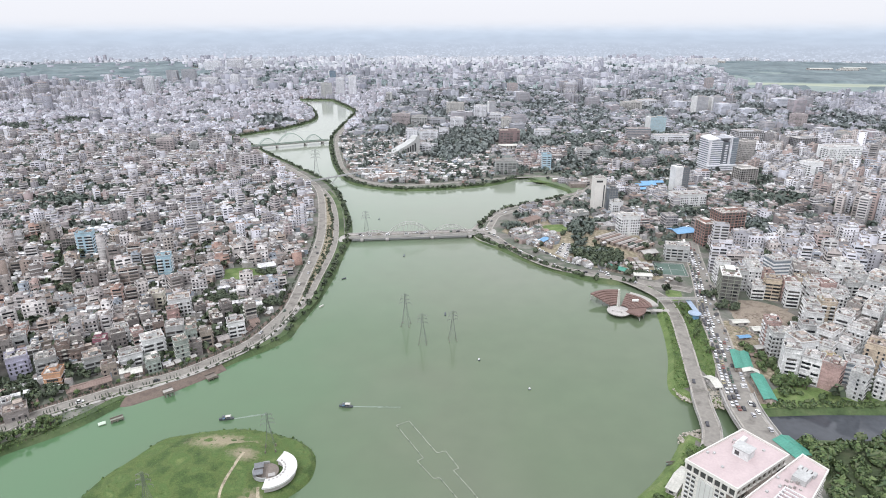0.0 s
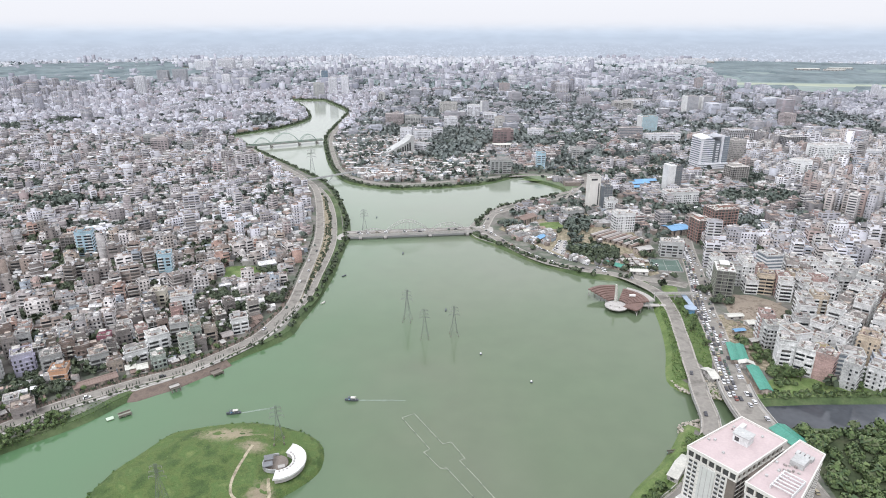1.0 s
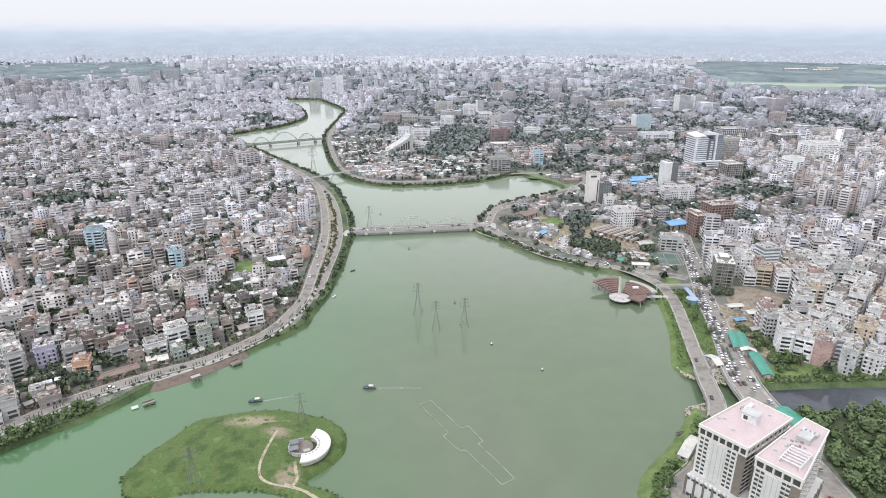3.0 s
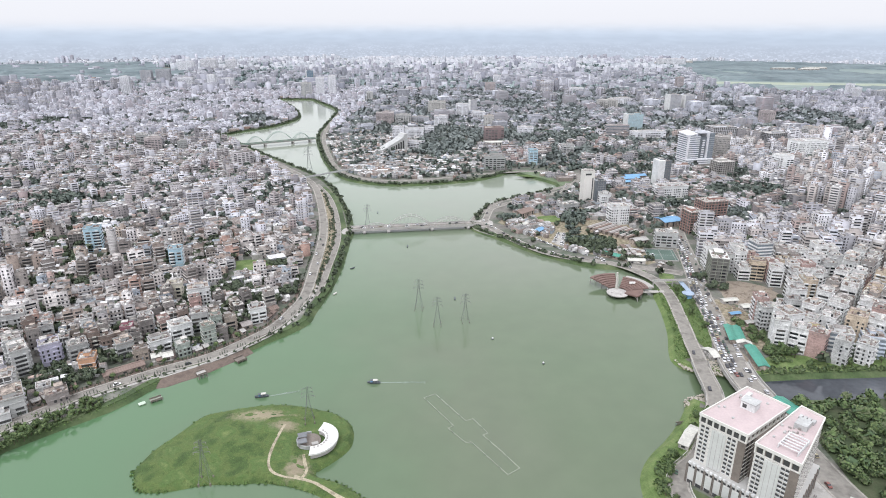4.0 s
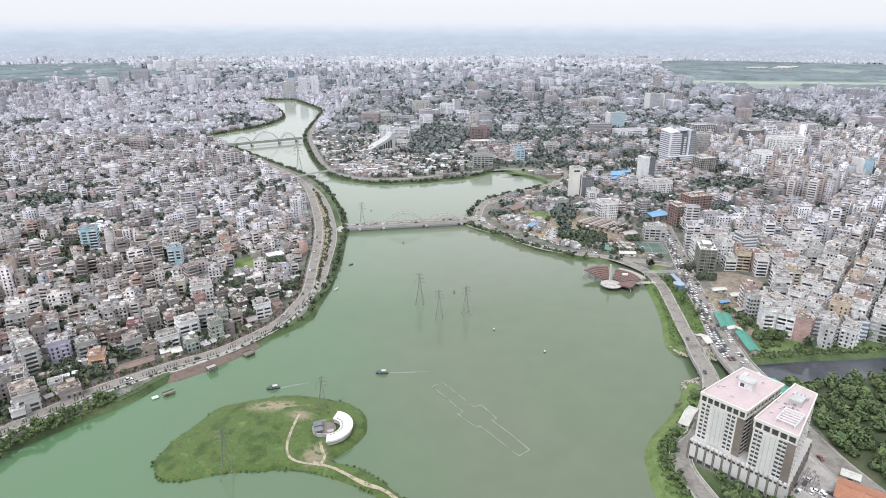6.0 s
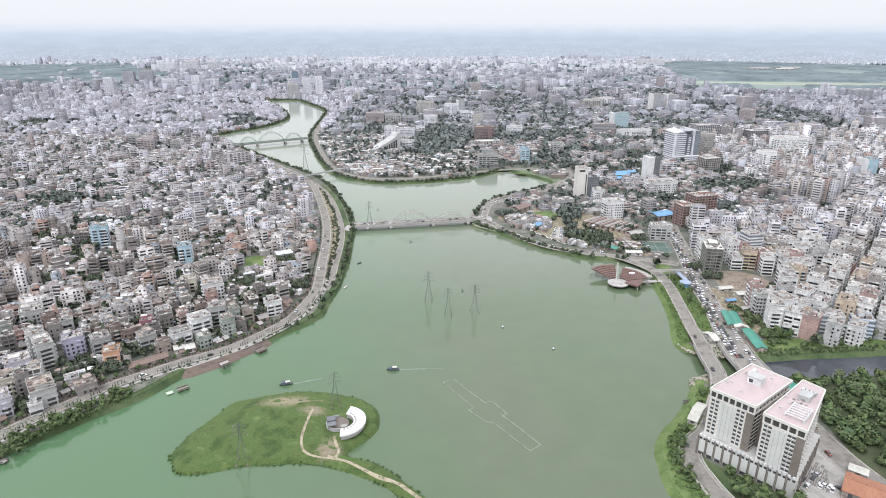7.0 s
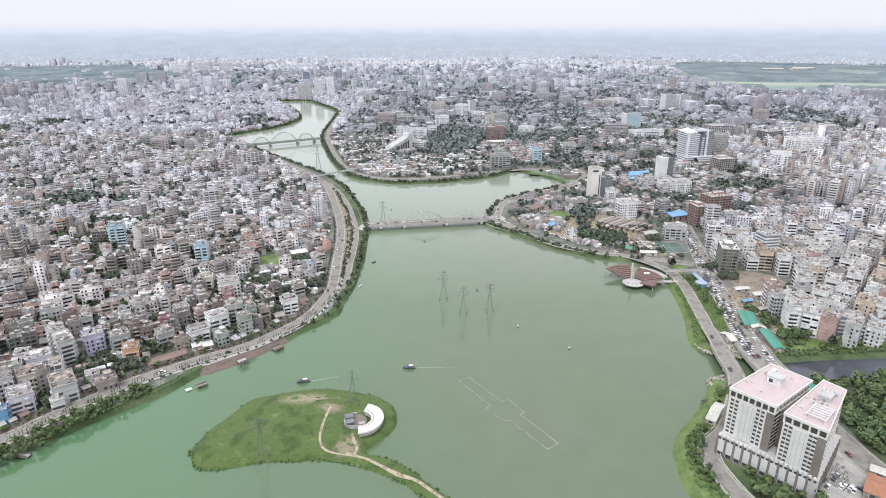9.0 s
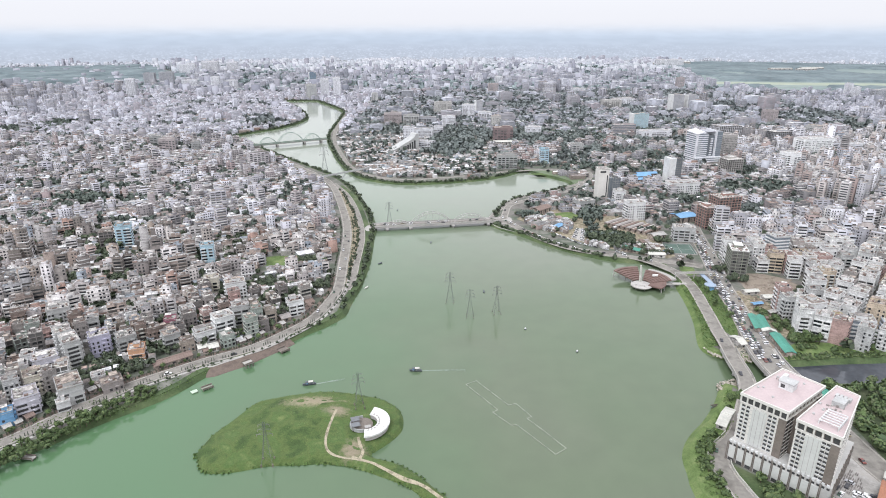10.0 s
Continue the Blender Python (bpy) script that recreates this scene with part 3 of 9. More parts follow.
tagged(part("median_strip", mesh_of("median_strip", np.concatenate([a, b]), [(i, len(a) + i, len(a) + i + 1, i + 1) for i in range(len(a) - 1)], M_SCRUB)), "weedy strip between the two lakeside roads", "verge", kind="structure")
road("road_peninsula", ROAD_PENINSULA, 3.0, LAND + 0.02, "worn grey asphalt road round the peninsula", 1.3)
road("road_link", ROAD_LINK, 4.2, LAND + 0.03, "short worn asphalt link between the lakeside road and the avenue", 1.2)
road("road_north", ROAD_NORTH, 2.8, LAND, "worn grey asphalt road round the inlet", 0.9)


def height_along(line, spans, base):
    """A road's height: a level base raised over bridges given as (y from, y to, height)."""
    z = np.full(len(line), float(base))
    for y0, y1, h in spans:
        t = np.clip(1 - np.abs(line[:, 1] - (y0 + y1) / 2) / ((y1 - y0) / 2 + 40), 0, 1)
        z = np.maximum(z, base + h * np.clip(t * 2.2, 0, 1))
    return z


Z_EAST = height_along(ROAD_EAST, [(325, 365, 3.0)], LAND)
Z_TRAFFIC = height_along(ROAD_TRAFFIC, [(325, 362, 3.0)], LAND)
road("road_east", ROAD_EAST, 4.0, Z_EAST, "worn grey asphalt lakeside road crossing the canal on a bridge", 1.2)
road("road_traffic", ROAD_TRAFFIC, 7.0, Z_TRAFFIC, "wide grey avenue full of queuing traffic", 1.3)

# canal water: black and still, a little apart from the lake's
M_CANAL = material("canal_water", [(0.038, 0.042, 0.05), (0.075, 0.08, 0.09)], 0.08, "noise", 0.3, 0.02, 0.2, 0.02)
tagged(part("canal_water", mesh_of("canal_water", [(196, 366, 0.03), (244, 368, 0.03), (283, 369, 0.03), (640, 410, 0.03), (644, 365, 0.03), (420, 335, 0.03), (266, 322, 0.03), (196, 320, 0.03)],
                                   [tuple(range(8))], M_CANAL)), "still black canal water", "water", kind="structure")

M_CANAL.node_tree.nodes["Principled BSDF"].inputs["Specular IOR Level"].default_value = 0.3

# ---- city ----
FOREST_W = [(-2500, 2680), (-1786, 2527), (-1507, 2477), (-1345, 2555), (-1250, 2815), (-1323, 3253), (-1650, 3600), (-1950, 4150), (-2700, 3800)]
FOREST_E = [(997, 2358), (1354, 2200), (2250, 2180), (3000, 2500), (3350, 3250), (2600, 3900), (2200, 4150), (1750, 4350), (1350, 4100), (1240, 3300), (1119, 2870)]
# groves among the houses: centre and radius
GROVES = [(-221, 477, 7), (-211, 473, 8), (-195, 501, 7), (-170, 465, 8), (-151, 465, 7), (-199, 392, 8), (-183, 438, 7), (-155, 438, 8), (-159, 500, 7), (-161, 548, 8), (-205, 438, 7), (-293, 548, 8),
          (-209, 474, 12), (-180, 486, 16), (-154, 462, 11), (-133, 490, 10), (-262, 354, 9), (-240, 346, 8), (-261, 334, 9), (-268, 303, 8), (-190, 394, 9), (-224, 368, 6), (-492, 759, 30),
          (-535, 781, 24), (-499, 840, 20), (-373, 499, 14), (-324, 497, 16), (-1017, 1394, 55), (-961, 1487, 45), (-627, 856, 24), (411, 837, 30), (422, 754, 14), (396, 669, 12), (270, 1251, 40), (369, 1350, 35), (187, 1319, 30), (534, 1290, 30), (348, 1065, 25), (-15, 1217, 25)]
PARKS = [FOREST_W, FOREST_E,
         [(-212, 562), (-170, 570), (-163, 530), (-176, 520), (-200, 522)],
         [(235, 489), (246, 522), (290, 516), (294, 490), (276, 448), (225, 432)],
         [(190, 545), (232, 545), (205, 400), (205, 352), (160, 352), (160, 400), (180, 470)],
         [(205, 440), (236, 440), (236, 392), (262, 370), (330, 372), (330, 352), (200, 340)],
         [(90, 345), (330, 345), (330, 120), (90, 120)],
         [(26, 700), (60, 650), (100, 606), (170, 566), (205, 560), (205, 580), (150, 640), (195, 690), (120, 720), (100, 745), (75, 770), (45, 735)]]
WOOD = [(-54, 1222), (-60, 1320), (20, 1390), (80, 1330), (67, 1201), (38, 1124), (-15, 1060), (-66, 1081), (-82, 1148)]
PARKS.append(WOOD)
# landmark buildings: label, centre, turn in degrees, width, depth, height, wall, style
LANDMARKS = [
    ("light blue painted block of flats with white balconies", -363, 590, 18, 15, 12, 25, "sky", "flats"),
    ("pale blue block of flats among grey houses", -260, 547, 18, 12, 11, 18, "sky", "flats"),
    ("orange and white house above the lakeside road", -240, 359, 20, 10, 10, 10, "orange", "flats"),
    ("tall white apartment block with a flat roof", -283, 355, 42, 10, 18, 19, "offwhite", "flats"),
    ("tall off-white apartment block beside its white twin", -296, 368, 42, 10, 15, 19, "offwhite", "flats"),
    ("lilac painted block of flats", -270, 367, 38, 12, 11, 14, "lilac", "flats"),
    ("lilac-white block of flats behind the blue house", -277, 298, 38, 12, 14, 13, "lilacwhite", "flats"),
    ("long grey-white block of flats end-on to the road", -259, 311, 38, 13, 20, 11, "offwhite", "flats"),
    ("low dark house with a broken white roof", -239, 322, 38, 12, 10, 6.2, "dark", "flats"),
    ("small white roadside house", -256, 298.5, 38, 7, 5, 5, "white", "flats"),
    ("pale lilac block of flats before the white twins", -293, 342, 38, 14, 13, 12.4, "lilacwhite", "flats"),
    ("cream block of flats above the lakeside road", -287, 320, 38, 10, 12, 11, "cream", "flats"),
    ("bluish grey block of flats beside the lilac one", -254, 372, 38, 12, 11, 12.4, "greywall", "flats"),
    ("grey block of flats beside the orange house", -223, 375, 38, 11, 11, 12.4, "greywall", "flats"),
    ("white roadside flats with pale green balconies", -203, 385, 38, 14, 10, 9.3, "white", "flats"),
    ("white balconied tower of flats near the lake road", -193, 397, 38, 14, 12, 15.5, "white", "flats"),
    ("grey-white block of flats in the old housing", -325, 411, 30, 15, 12, 14, "offwhite", "flats"),
    ("cream white block of flats by the lakeside road", -147, 431, 30, 12, 10, 13, "white", "flats"),
    ("grey-white block of flats behind the trees", -186, 416, 25, 12, 11, 15, "offwhite", "flats"),
    ("bright blue painted house by the lakeside road", -280, 284, 35, 7, 7, 9, "blue", "flats"),
    ("small magenta painted house in the grey housing", -236, 404, 20, 8, 8, 10, "magenta", "flats"),
    ("yellowish block of flats in the old housing", -228, 470, 15, 12, 10, 14, "cream", "flats"),
    ("white block of flats with open balconies", -205, 462, 25, 16, 11, 14, "white", "flats"),
    ("dark unfinished concrete block of flats", -385, 600, 18, 18, 12, 17, "dark", "frame"),
    ("bright white slab office tower", 184, 789, 8, 14, 14, 39, "hotel", "slab"),
    ("dark grey glass office block beside the white tower", 199, 787, 8, 14, 15, 28, "darkglass", "glass"),
    ("low white office block beside the glass one", 203, 768, 8, 13, 12, 17, "white", "flats"),
    ("slim white tower with a dark glass front", 314, 887, 12, 20, 16, 35, "darkglass", "glass"),
    ("unfinished dark concrete frame tower with a pale roof", 246, 519, -14, 15, 23, 25, "greywood", "frame"),
    ("red-brown unfinished brick and concrete block", 309, 694, 14, 30, 20, 28, "brick", "frame"),
    ("lower red-brown unfinished brick block", 276, 660, 14, 18, 18, 24, "brick", "frame"),
    ("greyish tower by the head of the lake", -470, 2040, 10, 34, 24, 48, "offwhite", "flats"),
    ("white tower by the head of the lake", -428, 2060, 10, 26, 24, 62, "farwhite", "flats"),
    ("tall white tower by the head of the lake", -392, 2080, 10, 24, 24, 64, "farwhite", "flats"),
    ("grey low offices among trees on the peninsula", 152, 742, 20, 24, 13, 10, "greywall", "flats"),
    ("white and grey eight-storey office block", 200, 690, 10, 22, 14, 22, "white", "flats"),
    ("long low white workshop building", 303, 814, 10, 42, 20, 15, "white", "flats"),
    ("grey four-storey offices by the junction", 231, 612, -10, 22, 12, 15, "offwhite", "flats"),
    ("white round-cornered block of flats", 296, 546, 10, 15, 14, 27, "white", "bands"),
    ("large white block of flats by the canal trees", 253, 410, 15, 14, 15, 21.7, "white", "flats"),
    ("yellow-fronted white block of flats by the canal", 266, 397, 15, 7, 9, 15.5, "yellow", "flats"),
    ("white block of flats with banded balconies by the canal", 281, 392, -20, 15, 13, 15.5, "white", "bands"),
    ("blue and white block of flats by the canal", 300, 386, -20, 14, 13, 15.5, "bluewhite", "bands"),
    ("white office tower with ribbon windows and a dark glass middle", 418, 1036, 15, 50, 28, 48, "bright", "tower"),
    ("low white wing beside the wedge hall", -66, 1163, -18, 38, 14, 13, "farwhite", "flats"),
    ("beige apartment tower behind the glass offices", 479, 1082, 15, 24, 22, 38, "concrete", "flats"),
    ("white modern office with a wide roof on columns", 545, 1238, 10, 50, 30, 32, "farwhite", "frame"),
    ("unfinished concrete frame block beside the avenue", 421, 930, 15, 28, 20, 26, "concrete", "frame"),
    ("white slab block of flats in the eastern housing", 529, 962, 14, 26, 18, 29, "bright", "flats"),
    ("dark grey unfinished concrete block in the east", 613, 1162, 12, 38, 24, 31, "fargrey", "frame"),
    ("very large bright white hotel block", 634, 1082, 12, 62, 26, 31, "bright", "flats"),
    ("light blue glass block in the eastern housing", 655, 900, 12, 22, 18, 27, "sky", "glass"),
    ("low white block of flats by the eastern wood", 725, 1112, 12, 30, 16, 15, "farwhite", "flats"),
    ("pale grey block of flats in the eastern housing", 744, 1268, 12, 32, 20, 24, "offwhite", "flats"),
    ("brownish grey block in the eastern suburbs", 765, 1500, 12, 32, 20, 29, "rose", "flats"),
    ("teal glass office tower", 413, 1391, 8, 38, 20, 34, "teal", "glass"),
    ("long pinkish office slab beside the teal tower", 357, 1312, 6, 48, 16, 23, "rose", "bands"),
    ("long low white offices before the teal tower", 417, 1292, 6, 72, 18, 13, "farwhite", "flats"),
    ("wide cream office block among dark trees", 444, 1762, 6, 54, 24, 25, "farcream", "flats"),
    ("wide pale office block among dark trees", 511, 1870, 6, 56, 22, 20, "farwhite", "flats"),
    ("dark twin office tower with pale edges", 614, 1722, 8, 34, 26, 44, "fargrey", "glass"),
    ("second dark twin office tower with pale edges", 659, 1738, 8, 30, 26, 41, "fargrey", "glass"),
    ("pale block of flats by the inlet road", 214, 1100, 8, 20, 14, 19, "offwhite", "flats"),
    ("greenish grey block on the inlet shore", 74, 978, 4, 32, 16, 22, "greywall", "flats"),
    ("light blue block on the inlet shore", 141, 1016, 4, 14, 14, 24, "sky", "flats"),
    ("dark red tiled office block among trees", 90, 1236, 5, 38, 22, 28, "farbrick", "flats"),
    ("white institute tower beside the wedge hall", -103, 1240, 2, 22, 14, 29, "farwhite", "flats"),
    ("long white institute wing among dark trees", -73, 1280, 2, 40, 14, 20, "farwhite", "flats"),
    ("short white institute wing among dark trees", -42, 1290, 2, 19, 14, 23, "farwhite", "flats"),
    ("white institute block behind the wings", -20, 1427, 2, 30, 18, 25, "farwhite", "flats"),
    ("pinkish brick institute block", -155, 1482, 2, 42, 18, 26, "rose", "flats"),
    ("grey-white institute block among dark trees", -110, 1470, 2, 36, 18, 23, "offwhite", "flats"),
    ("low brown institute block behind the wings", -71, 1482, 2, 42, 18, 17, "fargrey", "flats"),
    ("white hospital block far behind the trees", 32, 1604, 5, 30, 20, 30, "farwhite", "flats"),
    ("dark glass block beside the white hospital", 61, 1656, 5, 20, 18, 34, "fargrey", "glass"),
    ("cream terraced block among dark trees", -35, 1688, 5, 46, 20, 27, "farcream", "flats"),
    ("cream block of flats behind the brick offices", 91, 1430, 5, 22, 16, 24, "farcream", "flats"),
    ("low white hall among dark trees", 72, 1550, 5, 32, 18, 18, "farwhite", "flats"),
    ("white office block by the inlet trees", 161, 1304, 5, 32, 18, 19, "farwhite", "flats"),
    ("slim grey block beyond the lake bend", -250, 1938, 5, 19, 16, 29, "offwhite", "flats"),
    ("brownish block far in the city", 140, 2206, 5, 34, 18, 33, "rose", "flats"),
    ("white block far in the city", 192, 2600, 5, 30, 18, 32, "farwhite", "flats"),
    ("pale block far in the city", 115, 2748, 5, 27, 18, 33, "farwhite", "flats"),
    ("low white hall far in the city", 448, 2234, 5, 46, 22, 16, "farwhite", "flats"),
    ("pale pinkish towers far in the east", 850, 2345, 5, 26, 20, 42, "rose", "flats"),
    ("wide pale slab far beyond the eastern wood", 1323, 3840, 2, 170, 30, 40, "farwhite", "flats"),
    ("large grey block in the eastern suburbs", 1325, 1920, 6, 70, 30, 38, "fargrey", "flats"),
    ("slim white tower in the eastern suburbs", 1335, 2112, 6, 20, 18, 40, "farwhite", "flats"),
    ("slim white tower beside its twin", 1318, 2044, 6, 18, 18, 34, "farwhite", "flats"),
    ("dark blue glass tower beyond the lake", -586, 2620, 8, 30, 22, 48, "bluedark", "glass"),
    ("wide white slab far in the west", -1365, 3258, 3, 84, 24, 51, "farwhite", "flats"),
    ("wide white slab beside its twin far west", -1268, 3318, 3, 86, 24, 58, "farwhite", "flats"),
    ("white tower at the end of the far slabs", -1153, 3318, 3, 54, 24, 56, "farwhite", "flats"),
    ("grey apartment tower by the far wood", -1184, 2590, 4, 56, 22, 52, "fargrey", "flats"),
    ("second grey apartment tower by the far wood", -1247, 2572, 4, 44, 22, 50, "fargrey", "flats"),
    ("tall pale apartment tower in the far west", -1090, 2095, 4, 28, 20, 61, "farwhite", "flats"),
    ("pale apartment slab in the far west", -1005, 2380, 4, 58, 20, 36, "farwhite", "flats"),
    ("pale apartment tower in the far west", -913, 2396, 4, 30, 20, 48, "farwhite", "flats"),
    ("pale apartment block in the far west", -838, 2356, 4, 44, 20, 36, "farwhite", "flats"),
    ("pink-red block of flats in the western housing", -549, 1123, 20, 28, 18, 26, "rose", "flats"),
    ("grey block of flats in the western housing", -594, 1174, 20, 20, 16, 21, "greywall", "flats"),
    ("slim grey block of flats in the western housing", -496, 1124, 20, 16, 14, 18, "greywall", "flats"),
]
# sheds: label, centre, turn, width, depth, height, roof colour
SHEDS = [
    ("bright blue tin-roofed market shed", 258, 684, 20, 26, 20, 8, "blue"), ("blue tin-roofed factory shed", 268, 892, 12, 34, 11, 8, "blue"),
    ("blue tin-roofed factory shed", 282, 908, 12, 34, 11, 8, "blue"), ("blue tin-roofed factory shed", 262, 874, 12, 30, 11, 7, "blue"),
    ("teal awning shed by the lake road", 166, 578, -37, 20, 9, 4, "teal"), ("grey tin-roofed hall behind the court", 205, 618, 25, 18, 11, 6, "concrete"),
    ("teal tin-roofed site shed", 213, 410, 77, 26, 5.4, 4.5, "teal"), ("teal tin-roofed site shed beside its twin", 219.2, 409.5, 77, 24, 5.4, 4.3, "teal"), ("long teal tin-roofed site shed", 216.5, 376, 83, 30, 7.5, 4.5, "teal"),
    ("teal awning shed behind the hotel", 207, 316, -70, 18, 11, 4.5, "teal"), ("white tin-roofed site shed between teal ones", 216, 394.5, 80, 5, 10, 4.8, "pale"),
    ("cream-roofed pump house between the bridges", 187, 381, 14, 6, 14, 4.0, "pale"), ("long pale-roofed boathouse on the bank", 138, 288, -38, 6, 21, 4.0, "pale"),
    ("terracotta-roofed hall beside the avenue", 195, 219, -40, 24, 17, 6, "terracotta"), ("pale flat-roofed gatehouse by the avenue", 200, 236, -40, 9, 6, 4.5, "pale"), ("white tin-roofed site office", 238, 470, 10, 14, 6, 4, "pale"),
    ("white tin-roofed site office", 246, 458, 10, 9, 7, 4, "pale"), ("long white tin-roofed store by the inlet", 92, 1190, 5, 50, 14, 8, "pale"),
    ("long brown tin-roofed market shed by the promenade", -214, 354, 39, 26, 8, 4.2, "rust"), ("red-roofed club house among trees", 93.5, 719.5, 46, 27, 14, 7, "rust"), ("blue tarpaulin-roofed stalls in the yard", 104, 656, 52, 14, 8, 4, "blue"),
    ("grey tin-roofed stalls in the yard", 88, 676, 45, 13, 7, 4, "pale"), ("white market roofs beside the junction", 186, 561, -5, 17, 8, 4.5, "pale"),
]
for k in range(8):
    SHEDS.append(("long market shed with a %s tin roof and pale ridge" % ("brown" if k % 2 else "dark"), 172.5 + 4.8 * k, 673.5 - 4.9 * k, 40, 32, 5, 4.5, "rust" if k % 2 else "dark"))
KEEP_OUT = [(m[1], m[2], max(m[4], m[5]) * 0.6 + 0.6) for m in LANDMARKS] + [(m[1], m[2], max(m[4], m[5]) * 0.5) for m in SHEDS]
KEEP_OUT += [(217, 584, 21), (125, 706, 14), (122, 628, 10), (240, 648, 15), (232, 662, 12), (255, 664, 15), (-108, 1135, 30), (-354, 572, 9), (-347, 558, 6), (-255, 532, 8), (197, 600, 22), (188, 640, 15), (200, 575, 16), (180, 615, 14), (212, 640, 8), (205, 556, 16), (213, 574, 12)] + [(x, y, 0.8 * r) for x, y, r in GROVES]
GAPS = []


def lots(x0, x1, y0, y1, pitch, yaw, keep=0.9, jitter=0.18, grove=0.6, streets=(0, 0)):
    """Centres of building lots on a turned, shaken grid, off the water, the roads and the parks."""
    cx, cy = (x0 + x1) / 2, (y0 + y1) / 2
    r = math.hypot(x1 - x0, y1 - y0) / 2
    g = np.arange(-r, r, pitch)
    u, v = [q.ravel() for q in np.meshgrid(g, g)]
    c, s = math.cos(yaw), math.sin(yaw)
    if streets[0]:
        # every few rows an alley parts the blocks
        u, v = u + 6.0 * np.floor(np.round(u / pitch) / streets[0]), v + 4.5 * np.floor(np.round(v / pitch) / streets[1])
    x, y = cx + u * c - v * s, cy + u * s + v * c
    x, y = x + rng.uniform(-jitter, jitter, len(x)) * pitch, y + rng.uniform(-jitter, jitter, len(y)) * pitch
    ok = (x > x0) & (x < x1) & (y > y0) & (y < y1) & (np.abs(x) < 0.80 * (y + 60) + 60)
    x, y = x[ok], y[ok]
    ok = ~inside(x, y, LAKE)
    x, y = x[ok], y[ok]
    ok = distance(x, y, LAKE, True) > 8 + pitch * 0.5
    for line, half in ROADS:
        ok &= distance(x, y, line) > half + pitch * 0.45
    for p in PARKS:
        ok &= ~inside(x, y, p)
    for kx, ky, kr in KEEP_OUT:
        ok &= np.hypot(x - kx, y - ky) > kr + pitch * 0.35
    x, y = x[ok], y[ok]
    # open lots come in clumps, as yards and groves
    clump = np.array([noise.noise(Vector((a * 0.011, c2 * 0.011, 3.3))) for a, c2 in zip(x, y)])
    built = rng.random(len(x)) < np.clip(keep - grove * np.clip(2.2 * (clump + 0.02), 0, 1), 0.04, 1)
    GAPS.append(np.column_stack([x[~built], y[~built], np.full((~built).sum(), pitch)]))
    return x[built], y[built]


def windows_for(b, cols_every=3.2, storey=3.1, size=(1.5, 1.5), deep=0.06, ribbon=0.0):
    """Dark window panes on all four sides of boxes, as an array of quads."""
    out = []
    for x, y, z0, z1, hx, hy, yaw in b:
        c, s = math.cos(yaw), math.sin(yaw)
        floors = int((z1 - z0 - 0.6) / storey)
        if floors < 1:
            continue
        zz = z0 + 1.0 + storey * np.arange(floors)
        for nx, ny, half, off in ((0, -1, hx, hy), (1, 0, hy, hx), (-1, 0, hy, hx), (0, 1, hx, hy)):
            # some fronts get wide low dark strips for open balconies' shade; the rest have single windows
            wide = rng.random() < ribbon
            k = max(1, int(2 * half / (cols_every * (2.2 if wide else 1))))
            p = (np.arange(k) + 0.5) / k * 2 * half - half
            tx, ty = -ny, nx
            P, Z = [q.ravel() for q in np.meshgrid(p, zz)]
            m = (np.tile(rng.random(k) < 0.86, floors)) & (rng.random(len(P)) < 0.93)
            P, Z = P[m], Z[m]
            w = (0.42 * 2 * half / k if wide else size[0] / 2) * np.tile(rng.uniform(0.65, 1.15, k), floors)[m]
            lx = np.stack([P - w, P + w, P + w, P - w], 1)
            tall = size[1] * rng.uniform(0.8, 1.05, len(P))
            lz = np.stack([Z, Z, Z + tall, Z + tall], 1)
            qx, qy = lx * tx + nx * (off + deep), lx * ty + ny * (off + deep)
            out.append(np.stack([x + qx * c - qy * s, y + qx * s + qy * c, lz], -1))
    return np.concatenate(out) if out else np.zeros((0, 4, 3))


def bands_for(b):
    """A dark row of openings for each storey, on the sides towards the lake, as an array of quads."""
    out = []
    for x, y, z0, z1, hx, hy, yaw in b:
        c, s = math.cos(yaw), math.sin(yaw)
        zz = np.arange(z0 + 1.2, z1 - 1.6, 3.1)
        for nx, ny, half, off in ((0, -1, hx, hy), (-1 if x > 0 else 1, 0, hy, hx)):
            if rng.random() < 0.15:
                continue
            p = rng.uniform(0.55, 0.9, len(zz)) * half
            q = rng.uniform(-0.1, 0.1, len(zz)) * half
            lx = np.stack([q - p, q + p, q + p, q - p], 1)
            lz = np.stack([zz, zz, zz + 1.5, zz + 1.5], 1)
            qx, qy = lx * -ny + nx * (off + 0.08), lx * nx + ny * (off + 0.08)
            out.append(np.stack([x + qx * c - qy * s, y + qx * s + qy * c, lz], -1))
    return np.concatenate(out)


